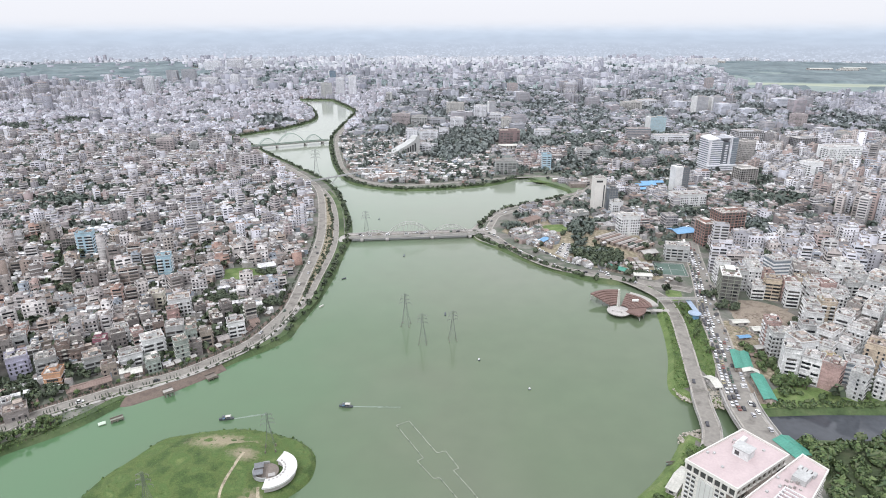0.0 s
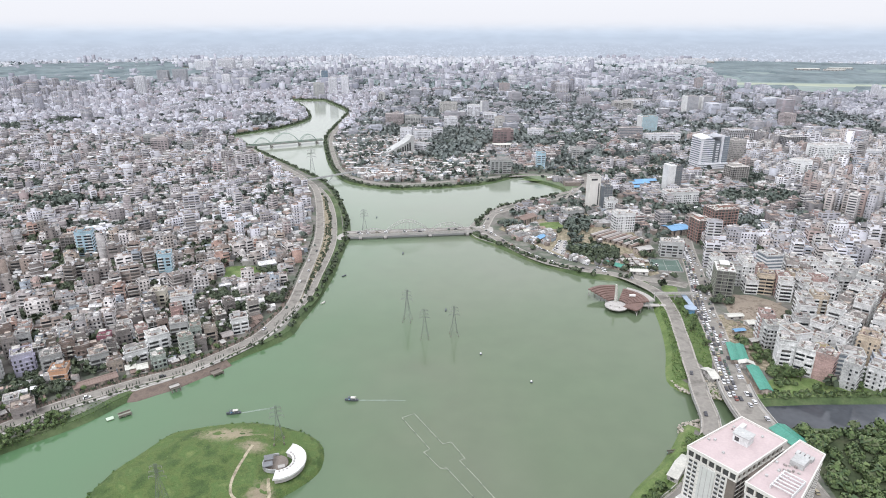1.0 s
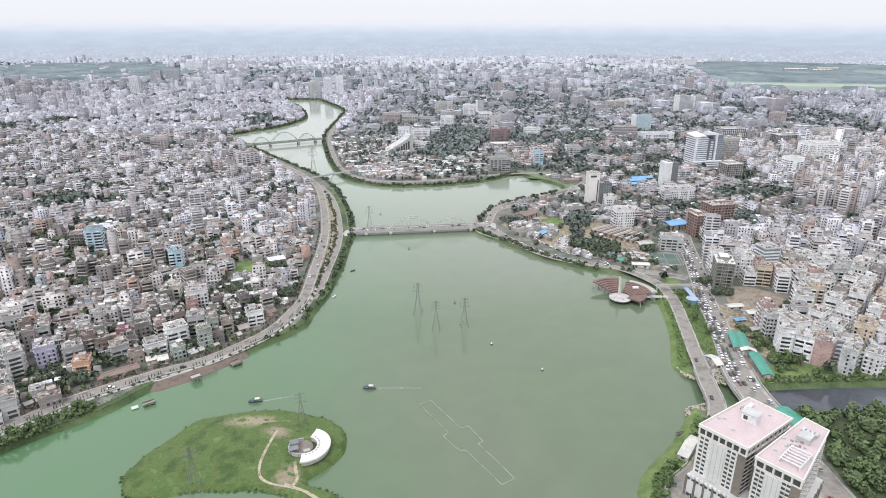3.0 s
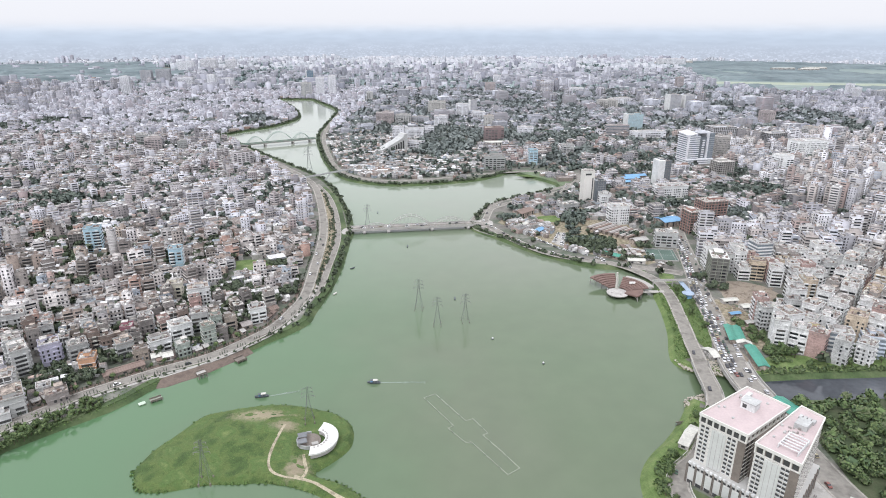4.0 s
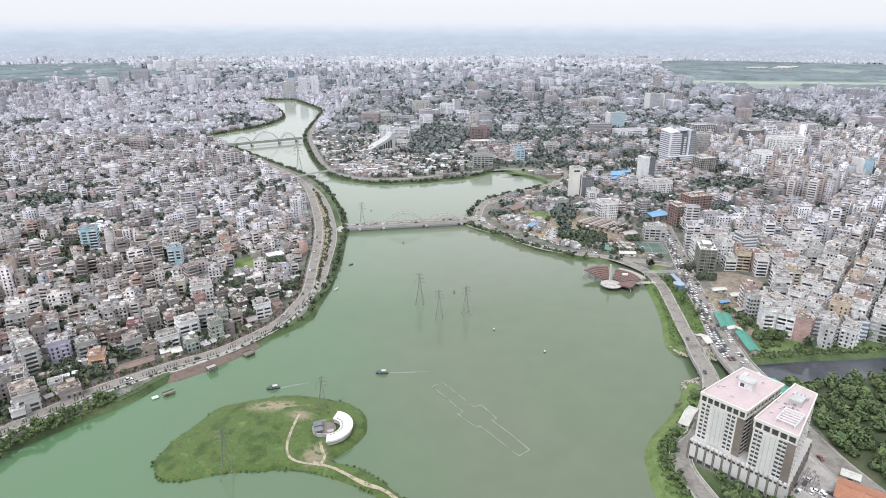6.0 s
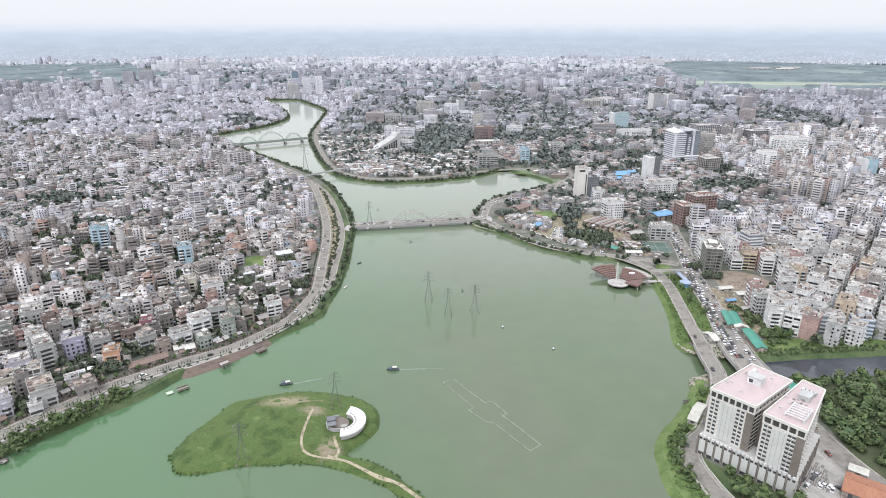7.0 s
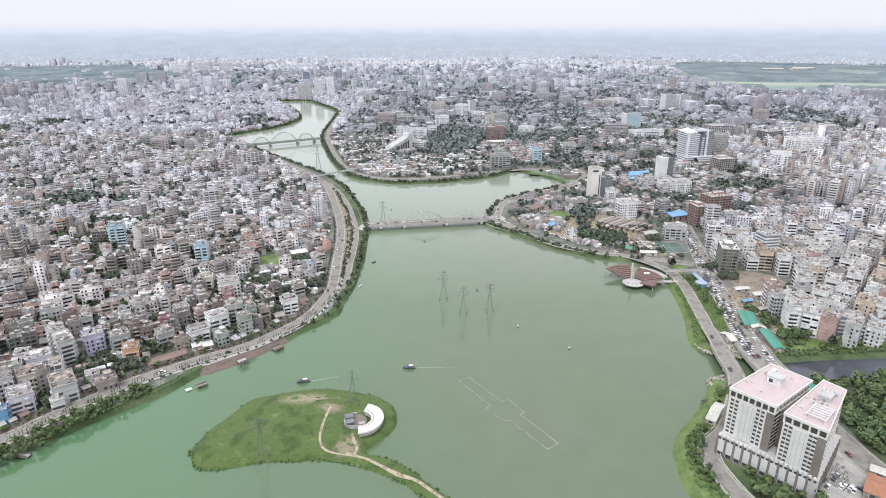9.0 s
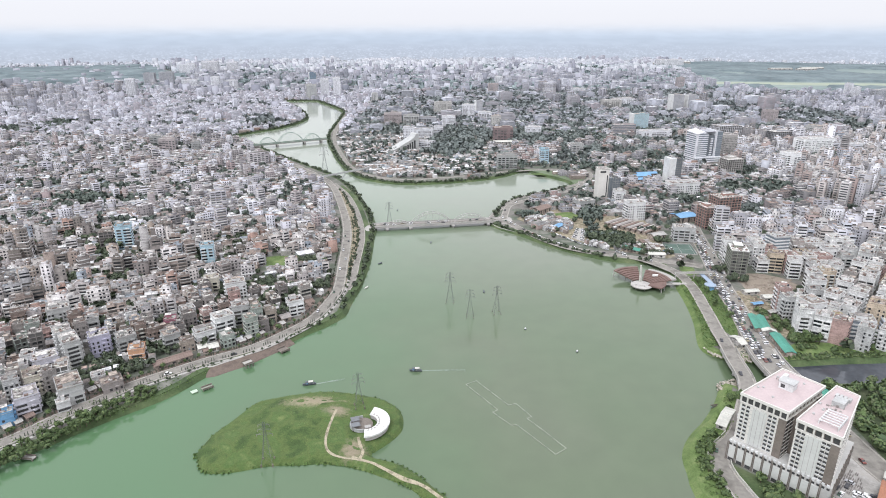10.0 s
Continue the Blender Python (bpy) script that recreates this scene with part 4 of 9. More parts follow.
def tin_mesh(name, b, mats):
    """Low tin roofs with a ridge: rows as for boxes, with the ridge 1.2 m over the eaves."""
    b = np.asarray(b)
    n = len(b)
    c, s = np.cos(b[:, 6])[:, None], np.sin(b[:, 6])[:, None]
    lx = b[:, 4:5] * np.array([-1, 1, 1, -1, -1, 1, 1, -1, -1, 1])
    ly = b[:, 5:6] * np.array([-1, -1, 1, 1, -1, -1, 1, 1, 0, 0])
    zz = np.array([0, 0, 0, 0, 1, 1, 1, 1, 1, 1])
    ridge = np.array([0, 0, 0, 0, 0, 0, 0, 0, 1.1, 1.1])
    v = np.stack([b[:, 0:1] + lx * c - ly * s, b[:, 1:2] + lx * s + ly * c, b[:, 2:3] + (b[:, 3:4] - b[:, 2:3]) * zz + ridge], -1).reshape(-1, 3)
    f, mi = [], []
    for i in range(n):
        o = 10 * i
        f += [(o, o + 1, o + 5, o + 4), (o + 1, o + 2, o + 6, o + 9, o + 5), (o + 2, o + 3, o + 7, o + 6), (o + 3, o, o + 4, o + 8, o + 7), (o + 4, o + 5, o + 9, o + 8), (o + 6, o + 7, o + 8, o + 9)]
        mi += [0, 0, 0, 0, 1, 1]
    return mesh_of(name, v, f, mats, mi)


def district(name, label, x, y, pitch, yaw, low, high, wall, tin_share, window=True, fill=(0.55, 1.12), extras=True, cap=45.0, shake=0.13, bands=None):
    """Buildings of one district, joined as one stretch of city."""
    n = len(x)
    h = low + (high - low) * rng.beta(1.3, 2.3, n)
    # some streets have grown taller than the rest
    h = np.where(rng.random(n) < 0.04, h * rng.uniform(1.3, 1.9, n), h)
    h *= np.array([1.0 + 0.9 * max(0.0, noise.noise(Vector((a * 0.006, b2 * 0.006, 5.5)))) for a, b2 in zip(x, y)])
    b = np.column_stack([x, y, np.full(n, LAND - 0.3), LAND + h, pitch / 2 * rng.uniform(*fill, n), pitch / 2 * rng.uniform(*fill, n), yaw + rng.normal(0, shake, n)])
    b[:, 3] = np.minimum(b[:, 3], LAND + cap)
    # some are long bars, and a few broad low halls
    bar, hall = rng.random(n) < 0.32, rng.random(n) < 0.05
    b[:, 4] *= np.where(bar, rng.uniform(1.15, 1.6, n), 1.0) * np.where(hall, 1.9, 1.0)
    b[:, 5] *= np.where(bar, rng.uniform(0.6, 0.85, n), 1.0) * np.where(hall, 1.3, 1.0)
    b[:, 3] = np.where(hall & (b[:, 3] < LAND + 22), LAND + 6.0, b[:, 3])
    tin = (rng.random(n) < tin_share) | (hall & (tin_share > 0) & (rng.random(n) < 0.6))
    flat = b[~tin]
    flat[:, 3] = LAND + np.maximum(6.4, np.round((flat[:, 3] - LAND) / 3.1) * 3.1 + 0.4)
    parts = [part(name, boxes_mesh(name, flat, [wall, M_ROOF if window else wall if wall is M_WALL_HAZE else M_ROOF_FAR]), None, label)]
    tagged(parts[0], label, "buildings", kind="stuff")
    if tin.any():
        low_b = b[tin]
        low_b[:, 3] = LAND + rng.uniform(3.0, 5.5, len(low_b))
        part("tin_roofs", tin_mesh("tin_roofs", low_b, [M_WALL_OLD, M_TIN]), parts[0], "low sheds with rusty tin roofs", "stuff")
    if extras and len(flat):
        # parapets, stair heads and water tanks on the roofs
        c, s = np.cos(flat[:, 6]), np.sin(flat[:, 6])
        ox, oy = rng.uniform(-0.5, 0.5, len(flat)) * flat[:, 4], rng.uniform(-0.5, 0.5, len(flat)) * flat[:, 5]
        st = np.column_stack([flat[:, 0] + ox * c - oy * s, flat[:, 1] + ox * s + oy * c, flat[:, 3] - 0.1, flat[:, 3] + rng.uniform(2, 3.4, len(flat)),
                              flat[:, 4] * rng.uniform(0.2, 0.55, len(flat)), flat[:, 5] * rng.uniform(0.2, 0.55, len(flat)), flat[:, 6]])
        part("stair_heads", boxes_mesh("stair_heads", st, [wall, M_ROOF]), parts[0], "stair heads and tanks on the roofs", "stuff")
        cl = []
        for _ in range((5 if np.median(y) < 640 else 2) if window else 0):
            ox, oy = rng.uniform(-0.8, 0.8, len(flat)) * flat[:, 4], rng.uniform(-0.8, 0.8, len(flat)) * flat[:, 5]
            cl.append(np.column_stack([flat[:, 0] + ox * c - oy * s, flat[:, 1] + ox * s + oy * c, flat[:, 3] - 0.1, flat[:, 3] + rng.uniform(0.3, 2.0, len(flat)),
                                       rng.uniform(0.4, 1.8, len(flat)), rng.uniform(0.4, 1.8, len(flat)), flat[:, 6] + rng.normal(0, 0.2, len(flat))]))
        if window:
            ox, oy = rng.uniform(-0.5, 0.5, len(flat)) * flat[:, 4], rng.uniform(-0.5, 0.5, len(flat)) * flat[:, 5]
            can = np.column_stack([flat[:, 0] + ox * c - oy * s, flat[:, 1] + ox * s + oy * c, flat[:, 3] + 0.2, flat[:, 3] + rng.uniform(1.6, 2.6, len(flat)),
                                   flat[:, 4] * rng.uniform(0.3, 0.6, len(flat)), flat[:, 5] * rng.uniform(0.3, 0.6, len(flat)), flat[:, 6]])[rng.random(len(flat)) < 0.4]
            if len(can):
                part("roof_sheds", boxes_mesh("roof_sheds", can, [M_WALL_OLD, M_TIN]), parts[0], "tin-covered sheds on the roofs", "stuff")
        if cl:
            part("roof_clutter", boxes_mesh("roof_clutter", np.concatenate(cl), [M_WALL_OLD, M_TIN]), parts[0], "tanks, sheets and lumber on the roofs", "stuff")
        pz = []
        for sx, sy in ((0, -1), (0, 1), (-1, 0), (1, 0)):
            lx, ly = sx * (flat[:, 4] - 0.12), sy * (flat[:, 5] - 0.12)
            hx = np.where(sx == 0, flat[:, 4], 0.14) * np.ones(len(flat))
            hy = np.where(sy == 0, flat[:, 5] - 0.3, 0.14) * np.ones(len(flat))
            pz.append(np.column_stack([flat[:, 0] + lx * c - ly * s, flat[:, 1] + lx * s + ly * c, flat[:, 3] - 0.2, flat[:, 3] + 0.85, hx, hy, flat[:, 6]]))
        if window and np.median(y) < 640:
            part("parapets", boxes_mesh("parapets", np.concatenate(pz), [wall, wall]), parts[0], "", "stuff")
    if window and len(flat):
        led = []
        for r in flat:
            if rng.random() < 0.75:
                for z in np.arange(LAND + 3.1, r[3] - 1.0, 3.1):
                    led.append((r[0], r[1], z - 0.12, z + (0.75 if rng.random() < 0.4 else 0.16), r[4] + 0.3, r[5] + 0.3, r[6]))
        if led:
            part("ledges", boxes_mesh("ledges", led, [M_LEDGE, M_LEDGE]), parts[0], "pale floor slabs and balcony walls", "stuff")
        q = windows_for(flat, 2.6, 3.1, (1.5, 1.6), 0.06, 0.6)
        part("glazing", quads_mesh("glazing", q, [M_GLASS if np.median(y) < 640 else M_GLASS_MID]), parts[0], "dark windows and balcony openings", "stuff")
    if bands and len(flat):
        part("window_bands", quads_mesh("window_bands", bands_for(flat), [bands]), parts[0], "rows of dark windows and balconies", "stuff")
    return flat


# paints of far landmarks, rose among them, have distance haze muted into the colour
PAINT = {k: plain("paint_" + k, c, r, 0.1 if k in ("hotel", "bay", "panel", "pink") else 0.25) for k, c, r in (
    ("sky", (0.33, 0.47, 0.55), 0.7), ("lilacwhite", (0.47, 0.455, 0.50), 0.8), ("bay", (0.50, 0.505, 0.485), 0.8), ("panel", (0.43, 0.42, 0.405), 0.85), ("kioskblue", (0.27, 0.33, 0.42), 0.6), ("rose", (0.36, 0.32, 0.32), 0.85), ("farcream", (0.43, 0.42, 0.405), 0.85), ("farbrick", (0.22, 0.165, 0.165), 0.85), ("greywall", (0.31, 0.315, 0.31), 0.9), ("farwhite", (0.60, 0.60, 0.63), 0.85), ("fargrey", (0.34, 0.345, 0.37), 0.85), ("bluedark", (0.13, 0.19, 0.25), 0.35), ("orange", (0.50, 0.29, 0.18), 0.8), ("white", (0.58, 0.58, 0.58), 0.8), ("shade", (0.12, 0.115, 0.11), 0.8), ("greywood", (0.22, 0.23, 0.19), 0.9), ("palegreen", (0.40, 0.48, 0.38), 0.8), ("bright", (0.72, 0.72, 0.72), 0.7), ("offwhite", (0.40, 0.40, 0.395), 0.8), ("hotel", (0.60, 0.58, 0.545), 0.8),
    ("lilac", (0.40, 0.385, 0.48), 0.8), ("magenta", (0.32, 0.13, 0.17), 0.8), ("cream", (0.52, 0.485, 0.41), 0.8), ("dark", (0.26, 0.235, 0.225), 0.85),
    ("darkglass", (0.125, 0.14, 0.155), 0.3), ("concrete", (0.355, 0.34, 0.325), 0.9), ("brick", (0.31, 0.19, 0.16), 0.9), ("teal", (0.35, 0.46, 0.51), 0.4),
    ("yellow", (0.48, 0.41, 0.25), 0.8), ("bluewhite", (0.52, 0.56, 0.64), 0.8), ("blue", (0.15, 0.30, 0.48), 0.5), ("moss", (0.13, 0.20, 0.16), 0.7),
    ("tealroof", (0.06, 0.225, 0.17), 0.5), ("pale", (0.47, 0.46, 0.42), 0.7), ("rust", (0.185, 0.135, 0.115), 0.8), ("pink", (0.44, 0.36, 0.36), 0.85), ("terracotta", (0.30, 0.14, 0.085), 0.8), ("stone", (0.17, 0.145, 0.125), 0.7))}
PLASTERS = [plain("plaster_%s" % w, c if w in ("off_white", "light_grey") else (c[0] * 0.92, c[1] * 0.86, c[2] * 0.845), 0.9, 0.46) for w, c in (
    ("grey", (0.30, 0.295, 0.285)), ("dirty_grey", (0.19, 0.185, 0.18)), ("light_grey", (0.42, 0.42, 0.415)), ("beige", (0.31, 0.285, 0.25)), ("brown", (0.21, 0.175, 0.155)),
    ("pinkish", (0.38, 0.285, 0.265)), ("bluish", (0.29, 0.34, 0.39)), ("cream", (0.47, 0.42, 0.33)), ("off_white", (0.57, 0.565, 0.56)), ("greenish", (0.29, 0.345, 0.32)))]
PLASTER_WORDS = ["grey", "dirty grey", "light grey", "beige", "brown", "pinkish", "bluish", "cream", "off-white", "greenish"]
ROOFS = [plain("roof_%s" % w, (c[0] * 0.94, c[1] * 0.905, c[2] * 0.89), 0.95, 0.6) for w, c in (("grey", (0.32, 0.31, 0.30)), ("pale", (0.40, 0.395, 0.38)), ("stained", (0.23, 0.22, 0.21)), ("brown", (0.28, 0.245, 0.215)))]
M_STAINED = plain("stained_white_roof", (0.60, 0.59, 0.575), 0.7, 0.4)
M_SLATE = plain("slate_sheet", (0.15, 0.155, 0.165), 0.7)
for m in ROOFS:
    patched(m, 0.6, 0.62, 1.4)
M_TANK = plain("black_plastic", (0.03, 0.03, 0.035), 0.5)


def box_part(name, x0, x1, y0, y1, z0, z1, m, parent, label=""):
    return part(name, box_mesh(name, x0, x1, y0, y1, z0, z1, m), parent, label)


def roof_mesh(hx, hy, z, m_roof, m_wall, rise=0.9, lip=0.25):
    """A flat roof slab with a parapet standing on its rim."""
    bm = bmesh.new()
    box(bm, -hx - lip, hx + lip, -hy - lip, hy + lip, z, z + 0.25)
    t = 0.2
    for q in ((-hx - lip, hx + lip, -hy - lip, -hy - lip + t), (-hx - lip, hx + lip, hy + lip - t, hy + lip), (-hx - lip, -hx - lip + t, -hy - lip + t, hy + lip - t), (hx + lip - t, hx + lip, -hy - lip + t, hy + lip - t)):
        box(bm, *q, z + 0.25, z + 0.25 + rise, 1)
    return bm_mesh("roof", bm, [m_roof, m_wall])


def house(name, label, category, group, x, y, yaw, w, d, h, wall, roof, style="flats", slab=None, glass=M_GLASS, storey=3.1, cols=2.5, single=False):
    """A block of flats or offices: walls, roof with parapet, floor slabs or balconies, windows, stair head and tanks."""
    ob = thing(name, label, category, group, (x, y, LAND), yaw)
    hx, hy = w / 2, d / 2
    floors = max(1, round(h / storey))
    h = floors * storey
    slab = slab or wall
    core = 0.5 if style == "frame" else 0.0
    # frame blocks get a dark-painted core for the shade inside the open floors
    box_part("wall", -hx + core, hx - core, -hy + core, hy - core, -0.4, h, PAINT["shade"] if style == "frame" else wall, ob)
    part("roof", roof_mesh(hx, hy, h, roof, wall, 0.4 if style == "frame" else 0.9), ob)
    bm = bmesh.new()
    if style == "frame":
        for k in range(1, floors):
            box(bm, -hx, hx, -hy, hy, k * storey - 0.2, k * storey + 0.15)
        nx, ny = max(2, int(w / 4)), max(2, int(d / 4))
        for i in range(nx + 1):
            for j in range(ny + 1):
                if i in (0, nx) or j in (0, ny):
                    px, py = -hx + 0.25 + (w - 0.5) * i / nx, -hy + 0.25 + (d - 0.5) * j / ny
                    box(bm, px - 0.24, px + 0.24, py - 0.24, py + 0.24, 0, h - 0.02)
        part("concrete_frame", bm_mesh("concrete_frame", bm, wall), ob, "bare concrete columns and floor slabs")
    elif style == "bands":
        for k in range(1, floors):
            box_part("floor_band", -hx - 0.35, hx + 0.35, -hy - 0.35, hy + 0.35, k * storey - (1.0 if wall is PAINT["bright"] else 0.85), k * storey + 0.5, slab, ob)
        for z0 in range(floors):
            box_part("glass_band", -hx - 0.08, hx + 0.08, -hy - 0.08, hy + 0.08, z0 * storey + 0.46, z0 * storey + storey - 0.52, M_GLASS_BAND, ob, "bluish ribbon window")
    elif style == "glass":
        for k in range(1, floors):
            box(bm, -hx - 0.12, hx + 0.12, -hy - 0.12, hy + 0.12, k * storey - 0.12, k * storey + 0.12)
        for k in range(int(w / 3) + 1):
            px = -hx + w * k / int(w / 3)
            box(bm, px - 0.1, px + 0.1, -hy - 0.1, hy + 0.1, 0, h - 0.05)
        part("mullions", bm_mesh("mullions", bm, PAINT["dark"] if "slim" in label else PAINT["concrete"]), ob)
        box_part("side_wall", -hx - 0.3, -hx + (0.5 * w if "slim" in label else 3.2), -hy - 0.3, hy + 0.3, 0, h + 1.5, PAINT["white"] if "slim" in label or wall is not PAINT["darkglass"] else wall, ob)
    elif style == "slab":
        box_part("window_strip", hx - 3.0, hx - 1.6, -hy - 0.06, -hy + 0.4, 4, h - 8, glass, ob, "dark vertical window strip")
        box_part("top_window", -hx + 1.5, hx - 4.5, -hy - 0.06, -hy + 0.4, h - 4.5, h - 2.0, glass, ob, "dark top window")
    else:
        # balconies that stand out in bays, with a slab and a low wall on each storey
        for k in range(1, floors):
            if single:
                box_part("floor_slab", -hx - 0.22, hx + 0.22, -hy - 0.22, hy + 0.22, k * storey - 0.14, k * storey + 0.1, slab, ob)
            else:
                box(bm, -hx - 0.22, hx + 0.22, -hy - 0.22, hy + 0.22, k * storey - 0.14, k * storey + 0.1)
        for along, half, other in ((0, hx, hy), (1, hy, hx)):
            bays = max(1, int(2 * half / (4.5 if y < 900 else 9)))
            for side in (-1, 1):
                for i in range(bays):
                    if rng.random() < 0.55:
                        p = -half + 2 * half * (i + 0.5) / bays + rng.uniform(-0.5, 0.5)
                        wide, out = rng.uniform(0.9, 1.7), rng.uniform(0.8, 1.3)
                        for k in range(1, floors):
                            q0, q1 = sorted((side * (other + 0.1), side * (other + out)))
                            z = k * storey
                            if single:
                                box_part("balcony", *((p - wide, p + wide, q0, q1) if along == 0 else (q0, q1, p - wide, p + wide)), z - 0.1, z + 0.8, slab, ob)
                                continue
                            box(bm, *((p - wide, p + wide, q0, q1) if along == 0 else (q0, q1, p - wide, p + wide)), z - 0.1, z + 0.8)
        if single:
            bm.free()
        else:
            part("facade_trim", bm_mesh("facade_trim", bm, slab), ob, "floor slabs and balcony walls", "stuff")
    if style in ("flats", "frame"):
        q = windows_for([(0, 0, 0, h, hx - core, hy - core, 0)], cols, storey, (1.5, 1.75), 0.05, 0.6)
        if single:
            for c in q:
                pane = part("window", WINDOW_UNIT, ob)
                pane.location = c.mean(axis=0)
                pane.rotation_euler = (0, 0, math.atan2(c[1, 1] - c[0, 1], c[1, 0] - c[0, 0]))
                pane.scale = (math.dist(c[0], c[1]), 0.16, c[2, 2] - c[1, 2])
        elif len(q):
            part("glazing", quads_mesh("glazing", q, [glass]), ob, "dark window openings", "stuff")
    if style != "slab":
        sx, sy = rng.uniform(-0.4, 0.4) * hx, rng.uniform(-0.3, 0.5) * hy
        a, c = hx * rng.uniform(0.25, 0.55), hy * rng.uniform(0.25, 0.55)
        bm = bmesh.new()
        box(bm, sx - a, sx + a, sy - c, sy + c, h + 0.2, h + 2.9)
        box(bm, sx - a - 0.2, sx + a + 0.2, sy - c - 0.2, sy + c + 0.2, h + 2.9, h + 3.05, 1)
        part("stair_head", bm_mesh("stair_head", bm, [wall, roof]), ob)
        bm = bmesh.new()
        for _ in range(int(w * d / (6 if y < 700 else 14))):
            cx, cy = rng.uniform(-0.85, 0.85) * hx, rng.uniform(-0.85, 0.85) * hy
            q, r = rng.uniform(0.2, 1.2), rng.uniform(0.2, 0.9)
            box(bm, cx - q, cx + q, cy - r, cy + r, h + 0.2, h + 0.4 + rng.uniform(0.1, 1.2), int(rng.integers(0, 3)))
        if y > 900:
            bm.free()
            return ob
        part("roof_clutter", bm_mesh("roof_clutter", bm, [PAINT["rust"], PAINT["pale"], PAINT["dark"]]), ob, "lumber and sheets on the roof", "stuff")
        for _ in range(rng.integers(0, 3)):
            tx, ty = rng.uniform(-0.75, 0.75) * hx, rng.uniform(-0.75, 0.75) * hy
            bm = bmesh.new()
            bmesh.ops.create_cone(bm, cap_ends=True, segments=8, radius1=0.8, radius2=0.7, depth=1.6, matrix=Matrix.Translation((tx, ty, h + 1.0)))
            part("water_tank", bm_mesh("water_tank", bm, M_TANK), ob, "black plastic water tank")
    return ob


def office_tower(label, x, y, turn, w, d, h):
    """Offices in three parts on a banded podium: a white wing, a recessed glass middle and a taller glazed wing with a white fin."""
    ob = thing("office_building", label, "building", "", (x, y, LAND), radians(turn))
    hx, hy, foot = w / 2, d / 2, 9.0
    box_part("podium", -hx - 0.5, hx, -hy - 3, hy, -0.4, foot, M_GLASS_BAND, ob, "glazed podium")
    for k in range(3):
        box_part("podium_band", -hx - 1, hx + 0.5, -hy - 3.5, hy + 0.4, 0.6 + 3.4 * k, 2.6 + 3.4 * k, PAINT["farwhite"], ob, "white band round the podium")
    left = -hx + 0.44 * w
    box_part("white_wing", -hx, left, -hy, hy, foot - 0.3, h, M_GLASS_BAND, ob, "bluish ribbon windows")
    for k in range(int((h - foot) / 3.5)):
        z = foot + 1.4 + 3.5 * k
        box_part("floor_band", -hx - 0.35, left + 0.3, -hy - 0.35, hy + 0.35, z, z + 1.75, PAINT["farwhite"], ob, "white floor band")
    box_part("corner_pier", -hx - 0.6, -hx + 2.4, -hy - 0.6, -hy + 2.0, foot, h + 1.5, PAINT["farwhite"], ob, "white corner pier")
    box_part("glass_middle", left, left + 0.32 * w, -hy + 2.5, hy - 1, foot - 0.3, h - 3, PAINT["darkglass"], ob, "dark glass curtain wall")
    for k in range(8):
        z = foot + 2 + 3.9 * k
        box_part("balcony", left + 0.14 * w, left + 0.23 * w, -hy + 1.4, -hy + 3, z, z + 2.0, PAINT["farwhite"], ob, "white balcony")
    box_part("glass_wing", left + 0.32 * w, hx, -hy, hy, foot - 0.3, h + 3, M_GLASS_BAND, ob, "bluish glass wing")
    for k in range(1, int((h - foot) / 3.5)):
        box_part("floor_line", left + 0.32 * w - 0.2, hx + 0.2, -hy - 0.15, hy + 0.15, foot + 3.5 * k, foot + 3.5 * k + 0.5, PAINT["fargrey"], ob)
    box_part("fin", left + 0.30 * w, left + 0.34 * w, -hy - 0.8, hy, foot, h + 6, PAINT["farwhite"], ob, "white fin")
    bm = bmesh.new()
    q = [bm.verts.new(c) for c in ((-hx - 0.6, -hy - 0.6, h + 1.0), (-hx - 0.6, hy, h + 3.5), (-hx + 0.3 * w, hy, h + 6.5), (-hx + 0.3 * w, -hy - 0.6, h + 4.0))]
    q += [bm.verts.new((c.co.x, c.co.y, c.co.z - 1.6)) for c in q]
    for f in ((3, 2, 1, 0), (4, 5, 6, 7), (0, 1, 5, 4), (1, 2, 6, 5), (2, 3, 7, 6), (3, 0, 4, 7)):
        bm.faces.new([q[i] for i in f])
    bmesh.ops.recalc_face_normals(bm, faces=bm.faces)
    part("sloping_roof", bm_mesh("sloping_roof", bm, PAINT["farwhite"]), ob, "white sloping roof frame")
    box_part("plant_room", -hx + 3, left - 2, -hy + 4, hy - 4, h - 0.2, h + 2.6, PAINT["farwhite"], ob, "white plant room")
    box_part("roof", left + 0.5, hx - 1, -hy + 3, hy - 2, h + 2.6, h + 3.5, PAINT["fargrey"], ob)
    return ob


# ---- landmark buildings ----
WINDOW_UNIT = box_mesh("window", -0.5, 0.5, -0.5, 0.5, -0.5, 0.5, M_GLASS)
for label, x, y, turn, w, d, h, wall, style in LANDMARKS:
    if style == "tower":
        office_tower(label, x, y, turn, w, d, h)
        continue
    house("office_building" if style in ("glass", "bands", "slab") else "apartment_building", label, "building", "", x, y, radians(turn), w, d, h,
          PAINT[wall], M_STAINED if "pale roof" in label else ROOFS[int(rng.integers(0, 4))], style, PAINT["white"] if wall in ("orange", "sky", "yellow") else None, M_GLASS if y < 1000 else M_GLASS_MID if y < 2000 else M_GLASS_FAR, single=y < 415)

# white wedge-shaped hall by the inlet
wedge = thing("wedge_hall", "greyish white wedge-shaped hall with a sloping curved roof", "building", "", (-108, 1135, LAND), radians(35))
bm = bmesh.new()
prof = [(-30, 3), (-18, 7), (-4, 13), (8, 18), (20, 24), (24, 30), (30, 30)]
va = [[bm.verts.new((px, sy, pz)) for px, pz in prof] for sy in (-10, 10)]
